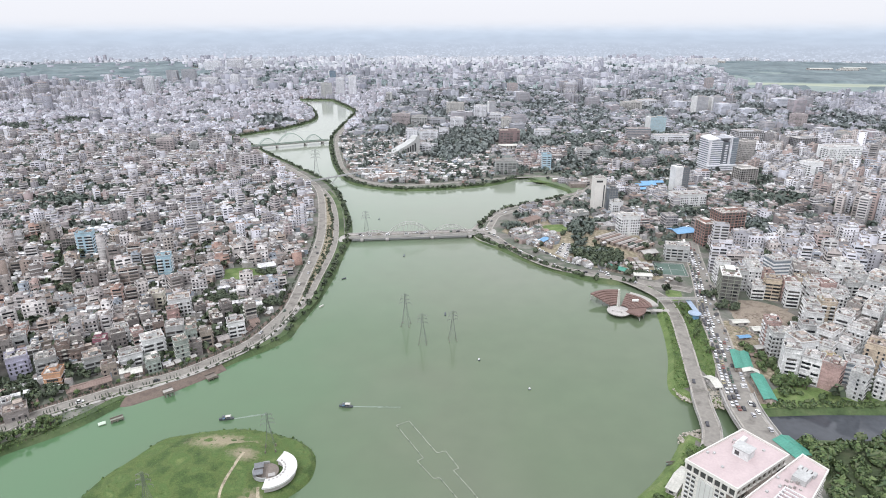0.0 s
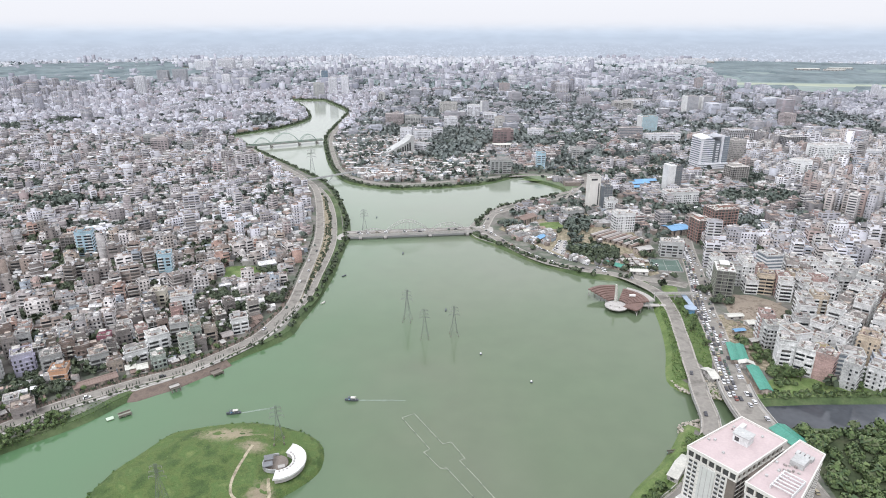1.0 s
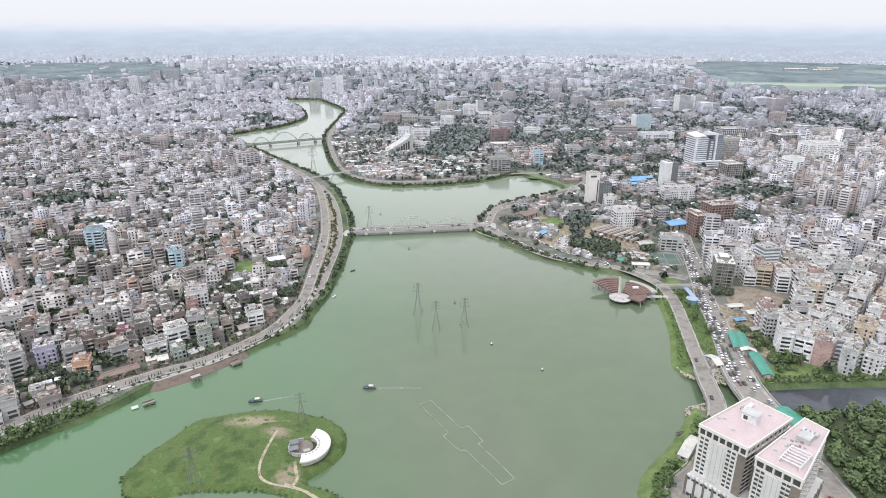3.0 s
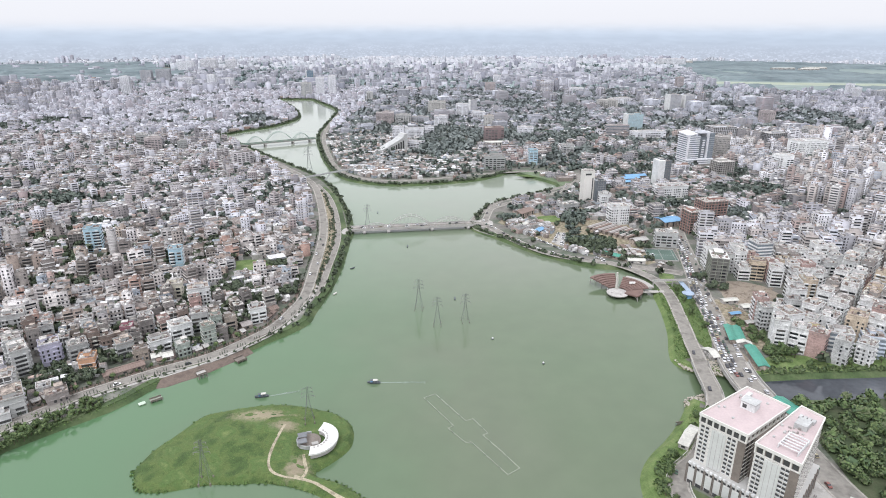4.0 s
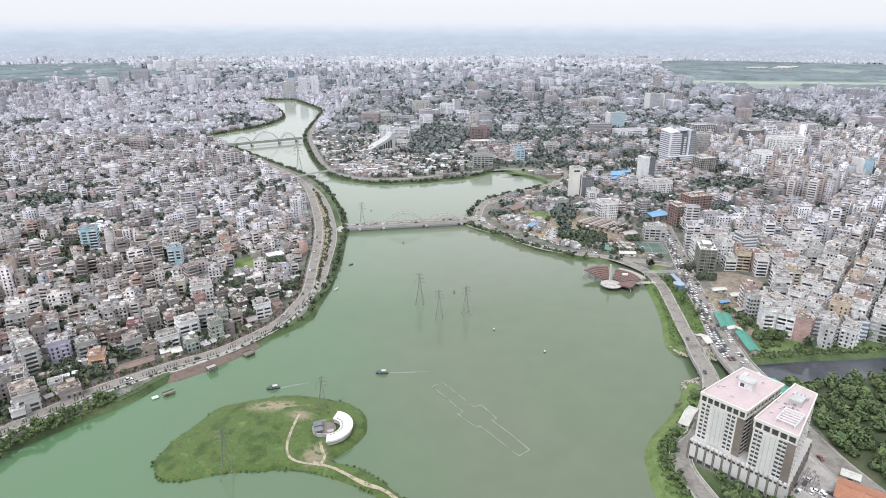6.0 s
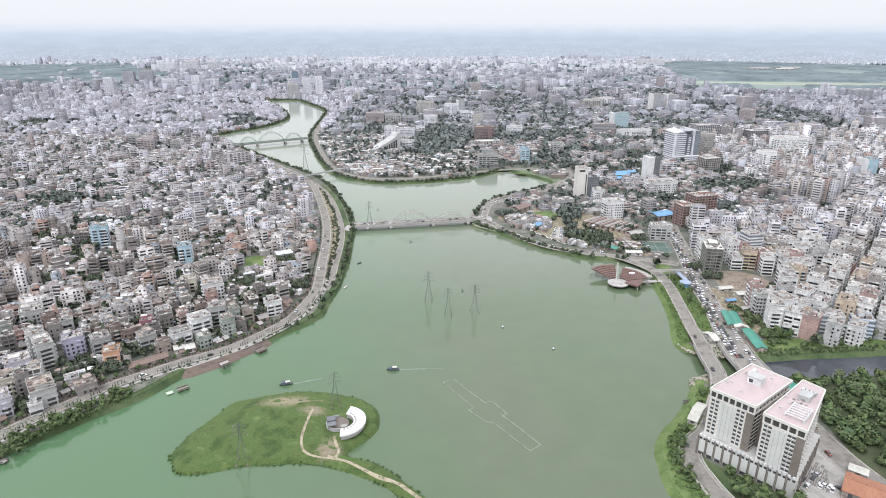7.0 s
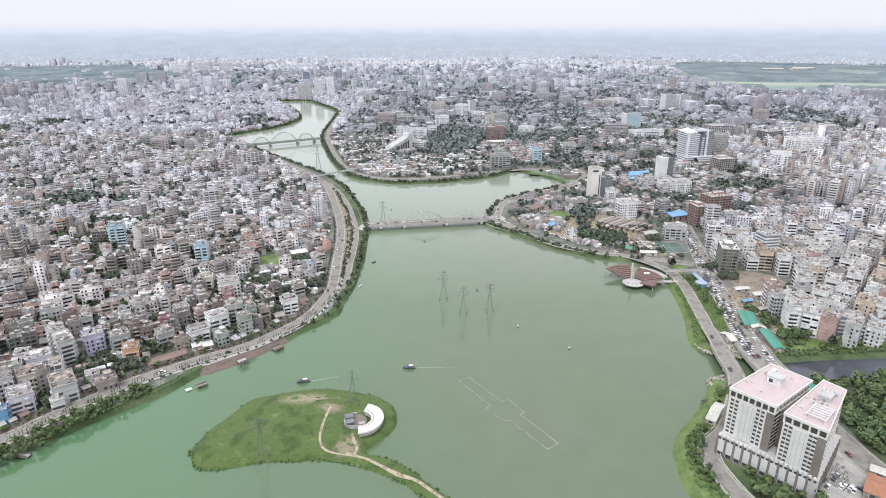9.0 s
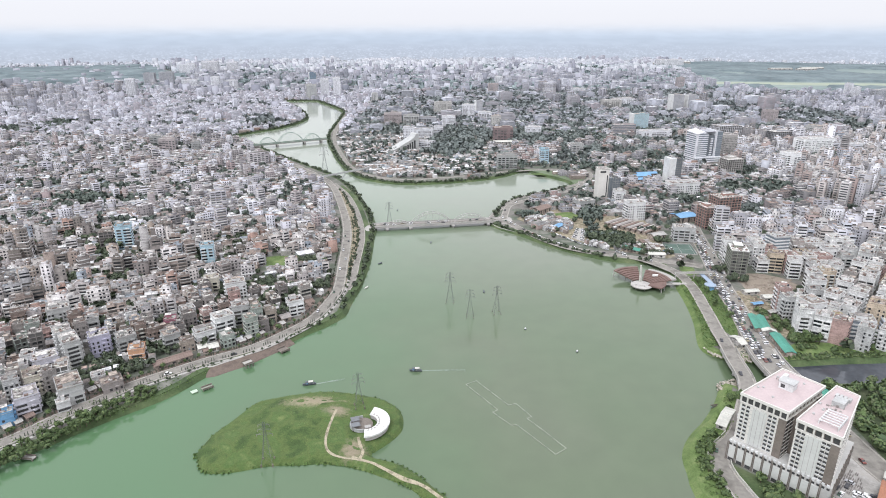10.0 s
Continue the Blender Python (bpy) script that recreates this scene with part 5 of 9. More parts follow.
vb = [[bm.verts.new((px, sy, 0)) for px, pz in prof] for sy in (-10, 10)]
for i in range(len(prof) - 1):
    bm.faces.new((va[0][i], va[0][i + 1], va[1][i + 1], va[1][i]))
    bm.faces.new((vb[0][i], vb[0][i + 1], va[0][i + 1], va[0][i]))
    bm.faces.new((vb[1][i + 1], vb[1][i], va[1][i], va[1][i + 1]))
for i in (0, -1):
    bm.faces.new((vb[0][i], vb[1][i], va[1][i], va[0][i]))
bmesh.ops.recalc_face_normals(bm, faces=bm.faces)
part("roof_and_wall", bm_mesh("roof_and_wall", bm, PAINT["offwhite"]), wedge)
for k in range(6):
    box_part("window_band", -6 + 5 * k, -2.5 + 5 * k, -10.1, -9.8, 3, 7 + 2.2 * k, M_GLASS, wedge)


def shed(label, x, y, turn, w, d, h, colour, group=""):
    """A low shed: walls, posts and a ridged tin roof with overhanging, ribbed sheets."""
    ob = thing("shed", label, "shed", group, (x, y, LAND), radians(turn))
    hx, hy = w / 2, d / 2
    box_part("wall", -hx + 0.4, hx - 0.4, -hy + 0.4, hy - 0.4, -0.2, h - 0.9, ROOFS[1] if colour == "pale" else ROOFS[3], ob)
    m = PAINT["tealroof"] if colour == "teal" else PAINT[colour]
    rise = min(2.2, hy * 0.35)
    n = max(4, int(w / 1.5))
    for s in (-1, 1):
        bm = bmesh.new()
        rows = []
        for i in range(2 * n + 1):
            px, lift = -hx + w * i / (2 * n), 0.09 * (i % 2)
            rows.append([bm.verts.new(p) for p in ((px, s * (hy + 0.3), h - 1 + lift), (px, 0, h - 1 + rise + lift), (px, 0, h - 1.15 + rise + lift), (px, s * (hy + 0.3), h - 1.15 + lift))])
        for p, q in zip(rows, rows[1:]):
            for a in range(4):
                bm.faces.new((p[a], p[(a + 1) % 4], q[(a + 1) % 4], q[a]))
        bm.faces.new(rows[0])
        bm.faces.new(rows[-1][::-1])
        bmesh.ops.recalc_face_normals(bm, faces=bm.faces)
        part("roof_slope", bm_mesh("roof_slope", bm, m), ob)
    box_part("ridge_cap", -hx, hx, -0.35, 0.35, h - 1 + rise, h - 0.85 + rise, PAINT["pale"] if "ridge" in label else m, ob)
    for i in range(max(1, int(w / 7))):
        px = -hx + w * (i + 0.5) / max(1, int(w / 7))
        box_part("window", px - 1.0, px + 1.0, -hy + 0.34, -hy + 0.5, 0.9, h - 1.9, M_GLASS, ob)
    return ob


for row in SHEDS:
    shed(*row)

def prism(name, quad, z0, z1, m, parent, label=""):
    """An upright block on four corners, given anticlockwise."""
    bm = bmesh.new()
    lo, hi = [bm.verts.new((x, y, z0)) for x, y in quad], [bm.verts.new((x, y, z1)) for x, y in quad]
    bm.faces.new(lo[::-1])
    bm.faces.new(hi)
    for k in range(4):
        bm.faces.new((lo[k], lo[(k + 1) % 4], hi[(k + 1) % 4], hi[k]))
    return part(name, bm_mesh(name, bm, m), parent, label)


# ---- the hotel: two towers on a podium ----
hotel = thing("hotel", "white twin-towered hotel with pink flat roofs on a podium", "hotel", "", (127.6, 257.5, LAND), radians(-48))
HTOP, HPOD = 38.6, 11.4
pod = prism("podium", [(-1, -4), (48, -4), (44, 43), (1, 43)], -1, HPOD, PAINT["panel"], hotel, "pale podium with dark columns and white panels")
for i in range(11):
    x0 = -0.6 + 4.4 * i
    if i < 10:
        box_part("panel", x0 + 0.6, x0 + 3.9, -4.25, -4.0, 2.4, 9.2, PAINT["bay"], pod)
        box_part("podium_door", x0 + 0.9, x0 + 3.6, -4.12, -4.0, -0.5, 1.9, M_GLASS, pod)
    for dx in (-0.32, 0.32):
        box_part("column", x0 + dx - 0.16, x0 + dx + 0.16, -4.5, -4.0, -0.5, HPOD + 0.3, PAINT["stone"], pod)
for i in range(22):
    x0 = -0.4 + 2.2 * i
    box_part("merlon", x0, x0 + 1.2, -4.3, -3.6, HPOD, HPOD + 1.2, PAINT["white"], pod)
    box_part("podium_window", x0 + 0.2, x0 + 1.5, -4.12, -4.0, 9.7, 10.8, M_GLASS, pod)
for i in range(9):
    y0 = 0.5 + 4.8 * i
    x0 = 48 - 4 * (y0 + 4) / 47
    box_part("flank_column", x0 - 0.1, x0 + 0.45, y0 - 0.35, y0 + 0.35, -0.5, HPOD + 0.3, PAINT["stone"], pod)
    box_part("flank_window", x0 - 0.5, x0 + 0.12, y0 + 0.9, y0 + 3.6, 6.4, 9.0, M_GLASS, pod)
box_part("link_wall", 23.4, 28.2, 8, 30, HPOD, 34, PAINT["stone"], hotel, "dark stone recess between the towers")
win_hotel = box_mesh("window", -0.85, 0.85, -0.12, 0.12, 0, 1.9, M_GLASS)
win_wide = box_mesh("window", -1.15, 1.15, -0.14, 0.14, 0, 3.0, M_GLASS)
sill_hotel = box_mesh("sill", -0.95, 0.95, -0.5, 0.05, -0.35, 0.0, PAINT["white"])


def grown(quad, d):
    """The corners pushed out from the middle by d along both ways."""
    cx, cy = sum(p[0] for p in quad) / 4, sum(p[1] for p in quad) / 4
    return [(x + d * (1 if x > cx else -1), y + d * (1 if y > cy else -1)) for x, y in quad]


def tower(quad):
    (x0, y0), (x1, _), (x2, y2), (x3, y3) = quad
    t = prism("tower", quad, HPOD, HTOP - 4.4, PAINT["hotel"], hotel, "cream white tower with small dark windows")
    prism("top_storey", grown(quad, -0.5), HTOP - 4.4, HTOP - 0.6, PAINT["stone"], hotel, "dark glazed top storey between white piers")
    prism("cornice", grown(quad, 0.6), HTOP - 0.6, HTOP, PAINT["hotel"], hotel)
    prism("ledge", grown(quad, 0.3), HTOP - 4.6, HTOP - 4.2, PAINT["hotel"], hotel)
    prism("roof_deck", grown(quad, 0.1), HTOP, HTOP + 0.08, PAINT["pink"], hotel, "pale pink roof deck")
    a, b = grown(quad, 0.6), grown(quad, 0.1)
    for k in range(4):
        prism("parapet", [a[k], a[(k + 1) % 4], b[(k + 1) % 4], b[k]], HTOP, HTOP + 1.0, PAINT["hotel"], hotel)
    # front: piers and wide windows on the top storey
    nx = int((x1 - x0) / 3.2)
    for i in range(nx + 1):
        px = x0 + (x1 - x0) * i / nx
        box_part("pier", px - 0.35, px + 0.35, y0 - 0.25, y0 + 0.5, HTOP - 4.3, HTOP - 0.55, PAINT["hotel"], t)
        if i < nx:
            w = part("window", win_wide, t)
            w.location = (px + (x1 - x0) / nx / 2, y0 + 0.42, HTOP - 4.0)
    box_part("stone_corner", x1 - 3.6, x1 + 0.12, y0 - 0.12, y0 + 0.6, HPOD, HTOP - 4.65, PAINT["stone"], t, "dark stone corner strip")
    box_part("bay", (x0 + x1) / 2 - 4.6, (x0 + x1) / 2 + 2.2, y0 - 0.5, y0 + 0.2, HPOD + 0.5, HTOP - 5.2, PAINT["bay"], t, "pale projecting bay")
    mid = (x0 + x1) / 2 - 1.2
    for dx in (-2.2, 0, 2.2):
        box_part("bay_groove", mid + dx - 0.12, mid + dx + 0.12, y0 - 0.54, y0 - 0.3, HPOD + 1, HTOP - 5.6, PAINT["concrete"], t, "grey vertical groove")
    floors = 9
    st = (HTOP - 4.6 - HPOD - 1.0) / floors
    span = x1 - x0
    for k in range(floors):
        z = HPOD + 1.2 + k * st
        for fx in (0.085, 0.19, 0.665, 0.765):
            w = part("window", win_hotel, t)
            w.location, w.scale = (x0 + span * fx, y0 - 0.02, z + 0.25), (0.95, 1, 0.62)
            part("sill", sill_hotel, w)
        if k:
            box_part("string_course", x0 - 0.08, x1 - 3.7, y0 - 0.08, y0, z - 0.35, z - 0.2, PAINT["offwhite"], t)
    # right side: dark stone with rows of windows; left side: cream with windows
    for (ax, ay), (bx, by), m in (((x1, y0), (x2, y2), PAINT["stone"]), ((x3, y3), (x0, y0), PAINT["hotel"])):
        length, ang = math.dist((ax, ay), (bx, by)), math.atan2(by - ay, bx - ax)
        side = part("side_wall", box_mesh("side_wall", 0.3, length - 0.3, -0.15, 0.3, HPOD, HTOP - 4.65, m), t)
        side.location, side.rotation_euler = (ax, ay, 0), (0, 0, ang)
        if m is PAINT["stone"]:
            for k in range(floors):
                z = HPOD + 0.7 + k * st
                part("floor_band", box_mesh("floor_band", 0.3, length - 0.3, -0.32, 0.1, z, z + 0.4, PAINT["hotel"]), side, "cream band at the floor")
        n = int(length / 3.6)
        for j in range(n):
            px = (j + 0.5) * length / n
            for k in range(floors):
                w = part("window", win_hotel, side)
                w.location, w.scale = (px, -0.1, HPOD + 1.2 + k * st), (1.35, 1, 1.0)
            p = part("pier", box_mesh("pier", px - length / n / 2 - 0.3, px - length / n / 2 + 0.3, -0.25, 0.4, HTOP - 4.3, HTOP - 0.55, PAINT["hotel"]), side)
    return t


tower([(0, 0), (22.5, 0), (26.2, 38), (5, 40)])
tower([(27.8, -3), (46.8, -3), (41.2, 41), (30.6, 43)])
# roof fittings
lift = box_part("lift_house", 10, 17, 20, 26, HTOP, HTOP + 4.2, PAINT["white"], hotel, "white lift house")
box_part("lift_roof", 9.6, 17.4, 19.6, 26.4, HTOP + 4.2, HTOP + 4.5, PAINT["offwhite"], lift)
box_part("lift_window", 11, 13, 19.9, 20.05, HTOP + 1, HTOP + 3, M_GLASS, lift)
box_part("stair_wall", 8, 10, 26, 34, HTOP, HTOP + 2.2, PAINT["white"], hotel)
box_part("chiller_house", 34, 39.5, 23, 30, HTOP, HTOP + 2.8, PAINT["offwhite"], hotel, "white chiller house")
for k in range(4):
    c = box_part("chiller", 33 + 1.9 * k, 34.4 + 1.9 * k, 31, 34, HTOP + 0.1, HTOP + 1.9, PAINT["offwhite"], hotel, "grey-white chiller unit")
for k in range(6):
    box_part("pergola_beam", 35, 43.6, 2 + 2.4 * k, 2.5 + 2.4 * k, HTOP + 2.0, HTOP + 2.4, PAINT["white"], hotel)
for px in (35, 43.4):
    box_part("pergola_rail", px, px + 0.4, 1.5, 15, HTOP + 0.1, HTOP + 2.0, PAINT["white"], hotel)
for px, py in ((3, 12), (5, 14), (12, 8), (6, 30), (18, 33), (31, 8), (33, 15), (30, 20)):
    box_part("roof_vent", px - 0.5, px + 0.5, py - 0.5, py + 0.5, HTOP + 0.08, HTOP + 0.9, PAINT["offwhite"], hotel)

for k in range(9):
    px, py = 32.5 + 1.1 * (k % 5) * (1 + 0.1 * k), 16 + 0.9 * k
    box_part("roof_duct", px, px + 0.9 + 0.25 * (k % 3), py, py + 0.6, HTOP + 0.08, HTOP + 0.7 + 0.2 * (k % 4), PAINT["dark" if k % 2 else "concrete"], hotel)
for k in range(6):
    box_part("roof_pipe", 6 + 1.3 * k, 6.5 + 1.3 * k, 27.5 - 0.8 * k, 28.0 - 0.8 * k, HTOP + 0.08, HTOP + 0.9, PAINT["dark"], hotel)

# ---- island ----
ISLAND = [(-163, 261), (-154, 247), (-139, 246), (-121, 251), (-104, 252), (-90, 253), (-74, 250), (-59, 243), (-47, 237), (-40, 231), (-15, 205), (30, 165), (112, 138),
          (122, 146), (40, 178), (0, 208), (-26, 231), (-38, 244), (-51, 254), (-66, 260), (-60, 267), (-51, 280), (-50, 292), (-54, 304), (-64, 313), (-74, 317), (-94, 322), (-109, 321),
          (-131, 315), (-144, 309), (-153, 291), (-160, 277)]
isl = smooth_line(ISLAND + ISLAND[:1], 3)[:-1, :2]


def island_height(x, y):
    d = distance(np.atleast_1d(x), np.atleast_1d(y), isl, True)
    h = np.minimum(2.6, d * 0.8) + 3.6 * np.clip((d - 2) / 26, 0, 1) ** 0.9 * np.clip((-78 - np.atleast_1d(x)) / 26, 0, 1)
    return h + np.array([(0.45 * noise.noise(Vector((a * 0.16, b * 0.16, 0))) + 0.8 * noise.noise(Vector((a * 0.055, b * 0.055, 4.0)))) * min(1, k / 6) for a, b, k in zip(np.atleast_1d(x), np.atleast_1d(y), d)])


gx, gy = [q.ravel() for q in np.meshgrid(np.arange(-170, 125, 2.5), np.arange(135, 328, 2.5))]
gx, gy = gx + rng.uniform(-0.8, 0.8, len(gx)), gy + rng.uniform(-0.8, 0.8, len(gy))
sel = inside(gx, gy, isl) & (distance(gx, gy, isl, True) > 1.0)
gx, gy = gx[sel], gy[sel]
ip = [Vector(p) for p in isl] + [Vector(p) for p in zip(gx, gy)]
iv, _, iff, _, _, _ = geometry.delaunay_2d_cdt(ip, [(i, (i + 1) % len(isl)) for i in range(len(isl))], [], 1, 1e-4)
ivx = np.array([v[:] for v in iv])
cen = np.array([ivx[list(f)].mean(axis=0) for f in iff])
ok = inside(cen[:, 0], cen[:, 1], isl)
iz = island_height(ivx[:, 0], ivx[:, 1])
iz = np.where(distance(ivx[:, 0], ivx[:, 1], isl, True) < 0.3, -0.6, iz)
isl_me = mesh_of("island", np.column_stack([ivx, iz]), [f for f, q in zip(iff, ok) if q], M_GRASS)
tagged(part("island", isl_me), "low grassy green island with worn tracks", "island", kind="structure")


def draped(name, label, outline, m, lift=0.06, step=1.2):
    """A patch of ground laid over the island's swell."""
    q = np.array(outline, dtype=float)
    x, y = [a.ravel() for a in np.meshgrid(np.arange(q[:, 0].min(), q[:, 0].max(), step), np.arange(q[:, 1].min(), q[:, 1].max(), step))]
    s = inside(x, y, q)
    p = [Vector(a) for a in q] + [Vector(a) for a in zip(x[s], y[s])]
    v, _, f, _, _, _ = geometry.delaunay_2d_cdt(p, [(i, (i + 1) % len(q)) for i in range(len(q))], [], 1, 1e-4)
    xy = np.array([a[:] for a in v])
    c = np.array([xy[list(g)].mean(axis=0) for g in f])
    good = inside(c[:, 0], c[:, 1], q) & inside(c[:, 0], c[:, 1], isl)
    return tagged(part(name, mesh_of(name, np.column_stack([xy, island_height(xy[:, 0], xy[:, 1]) + lift]), [g for g, a in zip(f, good) if a], m)), label, "ground", kind="structure")


def blob(cx, cy, rx, ry, seed, n=40, rough=0.3):
    a = np.linspace(0, 2 * np.pi, n, endpoint=False)
    r = 1 + rough * np.array([noise.noise(Vector((math.cos(t) * 1.7, math.sin(t) * 1.7, seed))) for t in a])
    return [(cx + rx * k * math.cos(t), cy + ry * k * math.sin(t)) for t, k in zip(a, r)]


def track(line, half, seed):
    nrm = normals_of(line)
    k = np.array([half * (1 + 0.35 * noise.noise(Vector((p[0] * 0.1, p[1] * 0.1, seed)))) for p in line])[:, None]
    return np.concatenate([line[:, :2] + nrm * k, (line[:, :2] - nrm * k)[::-1]])

def worn_grass(name, cx, cy, rx, ry, sand):
    """The island's grass, worn away to bare earth around a centre, with a ragged edge."""
    m = material(name, GRASS_TONES, *GRASS_SET)
    n, l = m.node_tree.nodes, m.node_tree.links
    geo, sep = n.new("ShaderNodeNewGeometry"), n.new("ShaderNodeVectorMath")
    sep.operation = "SUBTRACT"
    sep.inputs[1].default_value = (cx, cy, 0)
    l.new(geo.outputs["Position"], sep.inputs[0])
    sq = n.new("ShaderNodeVectorMath")
    sq.operation = "MULTIPLY"
    sq.inputs[1].default_value = (1 / rx, 1 / ry, 0)
    l.new(sep.outputs["Vector"], sq.inputs[0])
    far = n.new("ShaderNodeVectorMath")
    far.operation = "LENGTH"
    l.new(sq.outputs["Vector"], far.inputs[0])
    rag = n.new("ShaderNodeTexNoise")
    rag.inputs["Scale"].default_value, rag.inputs["Detail"].default_value, rag.inputs["Roughness"].default_value = 0.26, 9, 0.72
    l.new(geo.outputs["Position"], rag.inputs["Vector"])
    add = n.new("ShaderNodeMath")
    add.operation = "MULTIPLY_ADD"
    add.inputs[1].default_value = 2.6
    l.new(rag.outputs["Fac"], add.inputs[0])
    l.new(far.outputs["Value"], add.inputs[2])
    span = n.new("ShaderNodeMapRange")
    span.inputs["From Min"].default_value, span.inputs["From Max"].default_value = 2.62, 1.75
    l.new(add.outputs["Value"], span.inputs["Value"])
    tone = n.new("ShaderNodeMix")
    tone.data_type = "RGBA"
    tone.inputs["A"].default_value, tone.inputs["B"].default_value = (*[q * 0.62 for q in sand], 1), (*sand, 1)
    fine = n.new("ShaderNodeTexNoise")
    fine.inputs["Scale"].default_value, fine.inputs["Detail"].default_value = 0.9, 6
    l.new(geo.outputs["Position"], fine.inputs["Vector"])
    l.new(fine.outputs["Fac"], tone.inputs["Factor"])
    mix = n.new("ShaderNodeMix")
    mix.data_type = "RGBA"
    l.new(span.outputs["Result"], mix.inputs["Factor"])
    base = n["Principled BSDF"].inputs["Base Color"]
    l.new(base.links[0].from_socket, mix.inputs["A"])
    l.new(tone.outputs["Result"], mix.inputs["B"])
    l.new(mix.outputs["Result"], base)
    return m


for k, (cx, cy, rx, ry, sand, l) in enumerate(((-106, 305, 17, 6, (0.30, 0.262, 0.175), "patch of bare sandy earth worn into the island grass"), (-76, 262, 6, 9, (0.27, 0.23, 0.16), "trampled earth before the island building"),
                                              (-91, 296, 7, 5, (0.28, 0.245, 0.165), "worn ground at the head of the island track"))):
    draped("bare_patch", l, blob(cx, cy, rx * 1.9, ry * 2.1, 1.5 + k, 60, 0.2), worn_grass("worn_island_grass", cx, cy, rx, ry, sand), 0.03 + 0.015 * k)
draped("island_track", "worn sandy track across the island", track(smooth_line([(-91, 297), (-92.5, 283), (-92.5, 270), (-90, 261), (-84, 256.5), (-74, 254.5), (-67, 253)], 2), 0.7, 2.0), M_SAND, 0.10)
draped("causeway_track", "worn sandy track along the causeway", track(smooth_line([(-76, 256), (-69, 253.5), (-61, 249.5), (-49, 241.5), (-37, 234.5), (-28, 226), (-5, 205), (35, 172), (90, 152)], 2), 0.95, 3.0), M_SAND, 0.12)

draped("crescent_track", "worn sandy track from the causeway to the pavilion", track(smooth_line([(-72, 254), (-70.5, 260), (-73, 267), (-75, 273)], 2), 0.8, 6.0), M_SAND, 0.11)
# crescent-shaped white building on the island
cres = thing("crescent_building", "white crescent-shaped pavilion with a flat roof", "pavilion", "", (-72, 282, 3.6))


def arc_slab(name, r0, r1, a0, a1, z0, z1, m, parent, label="", n=28):
    bm = bmesh.new()
    rows = []
    for i in range(n + 1):
        a = radians(a0 + (a1 - a0) * i / n)
        rows.append([bm.verts.new((r * math.cos(a), r * math.sin(a), z)) for r, z in ((r0, z0), (r1, z0), (r1, z1), (r0, z1))])
    for p, q in zip(rows, rows[1:]):
        for j in range(4):
            bm.faces.new((p[j], p[(j + 1) % 4], q[(j + 1) % 4], q[j]))
    bm.faces.new(rows[0])
    bm.faces.new(rows[-1][::-1])
    bmesh.ops.recalc_face_normals(bm, faces=bm.faces)
    return part(name, bm_mesh(name, bm, m), parent, label)


arc_slab("wall", 7.6, 13.6, -82, 72, 0, 2.5, PAINT["concrete"], cres, "grey concrete wall")
arc_slab("roof", 7.2, 14.4, -85, 75, 2.5, 3.0, M_STAINED, cres, "bright white flat roof")
arc_slab("parapet", 13.9, 14.4, -85, 75, 3.0, 3.5, M_STAINED, cres)
for a in range(-70, 70, 14):
    c, s = math.cos(radians(a)), math.sin(radians(a))
    bm = bmesh.new()
    box(bm, 8.0, 8.8, -0.5, 0.5, 3.0, 3.5)
    bmesh.ops.rotate(bm, verts=bm.verts, matrix=Matrix.Rotation(radians(a), 3, "Z"))
    part("roof_light", bm_mesh("roof_light", bm, PAINT["concrete"]), cres)
annex = thing("annex", "dark sunken round court with slate-grey canopies", "building", "", (-74.2, 283.4, 3.5), radians(20))
bm = bmesh.new()
bmesh.ops.create_cone(bm, cap_ends=True, segments=32, radius1=6.6, radius2=6.6, depth=0.6, matrix=Matrix.Translation((0, 0, 0.0)))
part("court_floor", bm_mesh("court_floor", bm, PAINT["stone"]), annex, "dark stone paving")
arc_slab("court_wall", 6.2, 6.8, 70, 270, -0.5, 1.6, PAINT["greywall"], annex, "grey curved retaining wall")
for k, (x0, x1, y0, y1, z) in enumerate(((-6.4, -1.4, -4.6, -0.6, 2.7), (-5.6, -0.8, 0.2, 4.4, 3.0))):
    roof = box_part("canopy", x0, x1, y0, y1, z, z + 0.35, M_SLATE, annex, "slate-grey canopy")
    for px in (x0 + 0.4, x1 - 0.4):
        for py in (y0 + 0.4, y1 - 0.4):
            box_part("post", px - 0.15, px + 0.15, py - 0.15, py + 0.15, -0.4, z, PAINT["stone"], roof)
box_part("steps", 1.0, 4.6, -5.0, -2.6, 0.3, 0.9, PAINT["concrete"], annex, "pale concrete steps")

# ---- bridges ----
def tube(bm, p, r, sides=6):
    """A bent pipe through points of one upright plane."""
    rings = []
    for i, c in enumerate(p):
        d = (p[min(i + 1, len(p) - 1)] - p[max(i - 1, 0)]).normalized()
        u = Vector((0, 1, 0))
        w = d.cross(u)
        rings.append([bm.verts.new(c + r * (math.cos(2 * math.pi * k / sides) * u + math.sin(2 * math.pi * k / sides) * w)) for k in range(sides)])
    for a, b in zip(rings, rings[1:]):
        for k in range(sides):
            bm.faces.new((a[k], a[(k + 1) % sides], b[(k + 1) % sides], b[k]))
    bm.faces.new(rings[0])
    bm.faces.new(rings[-1][::-1])
    bmesh.ops.recalc_face_normals(bm, faces=bm.faces)


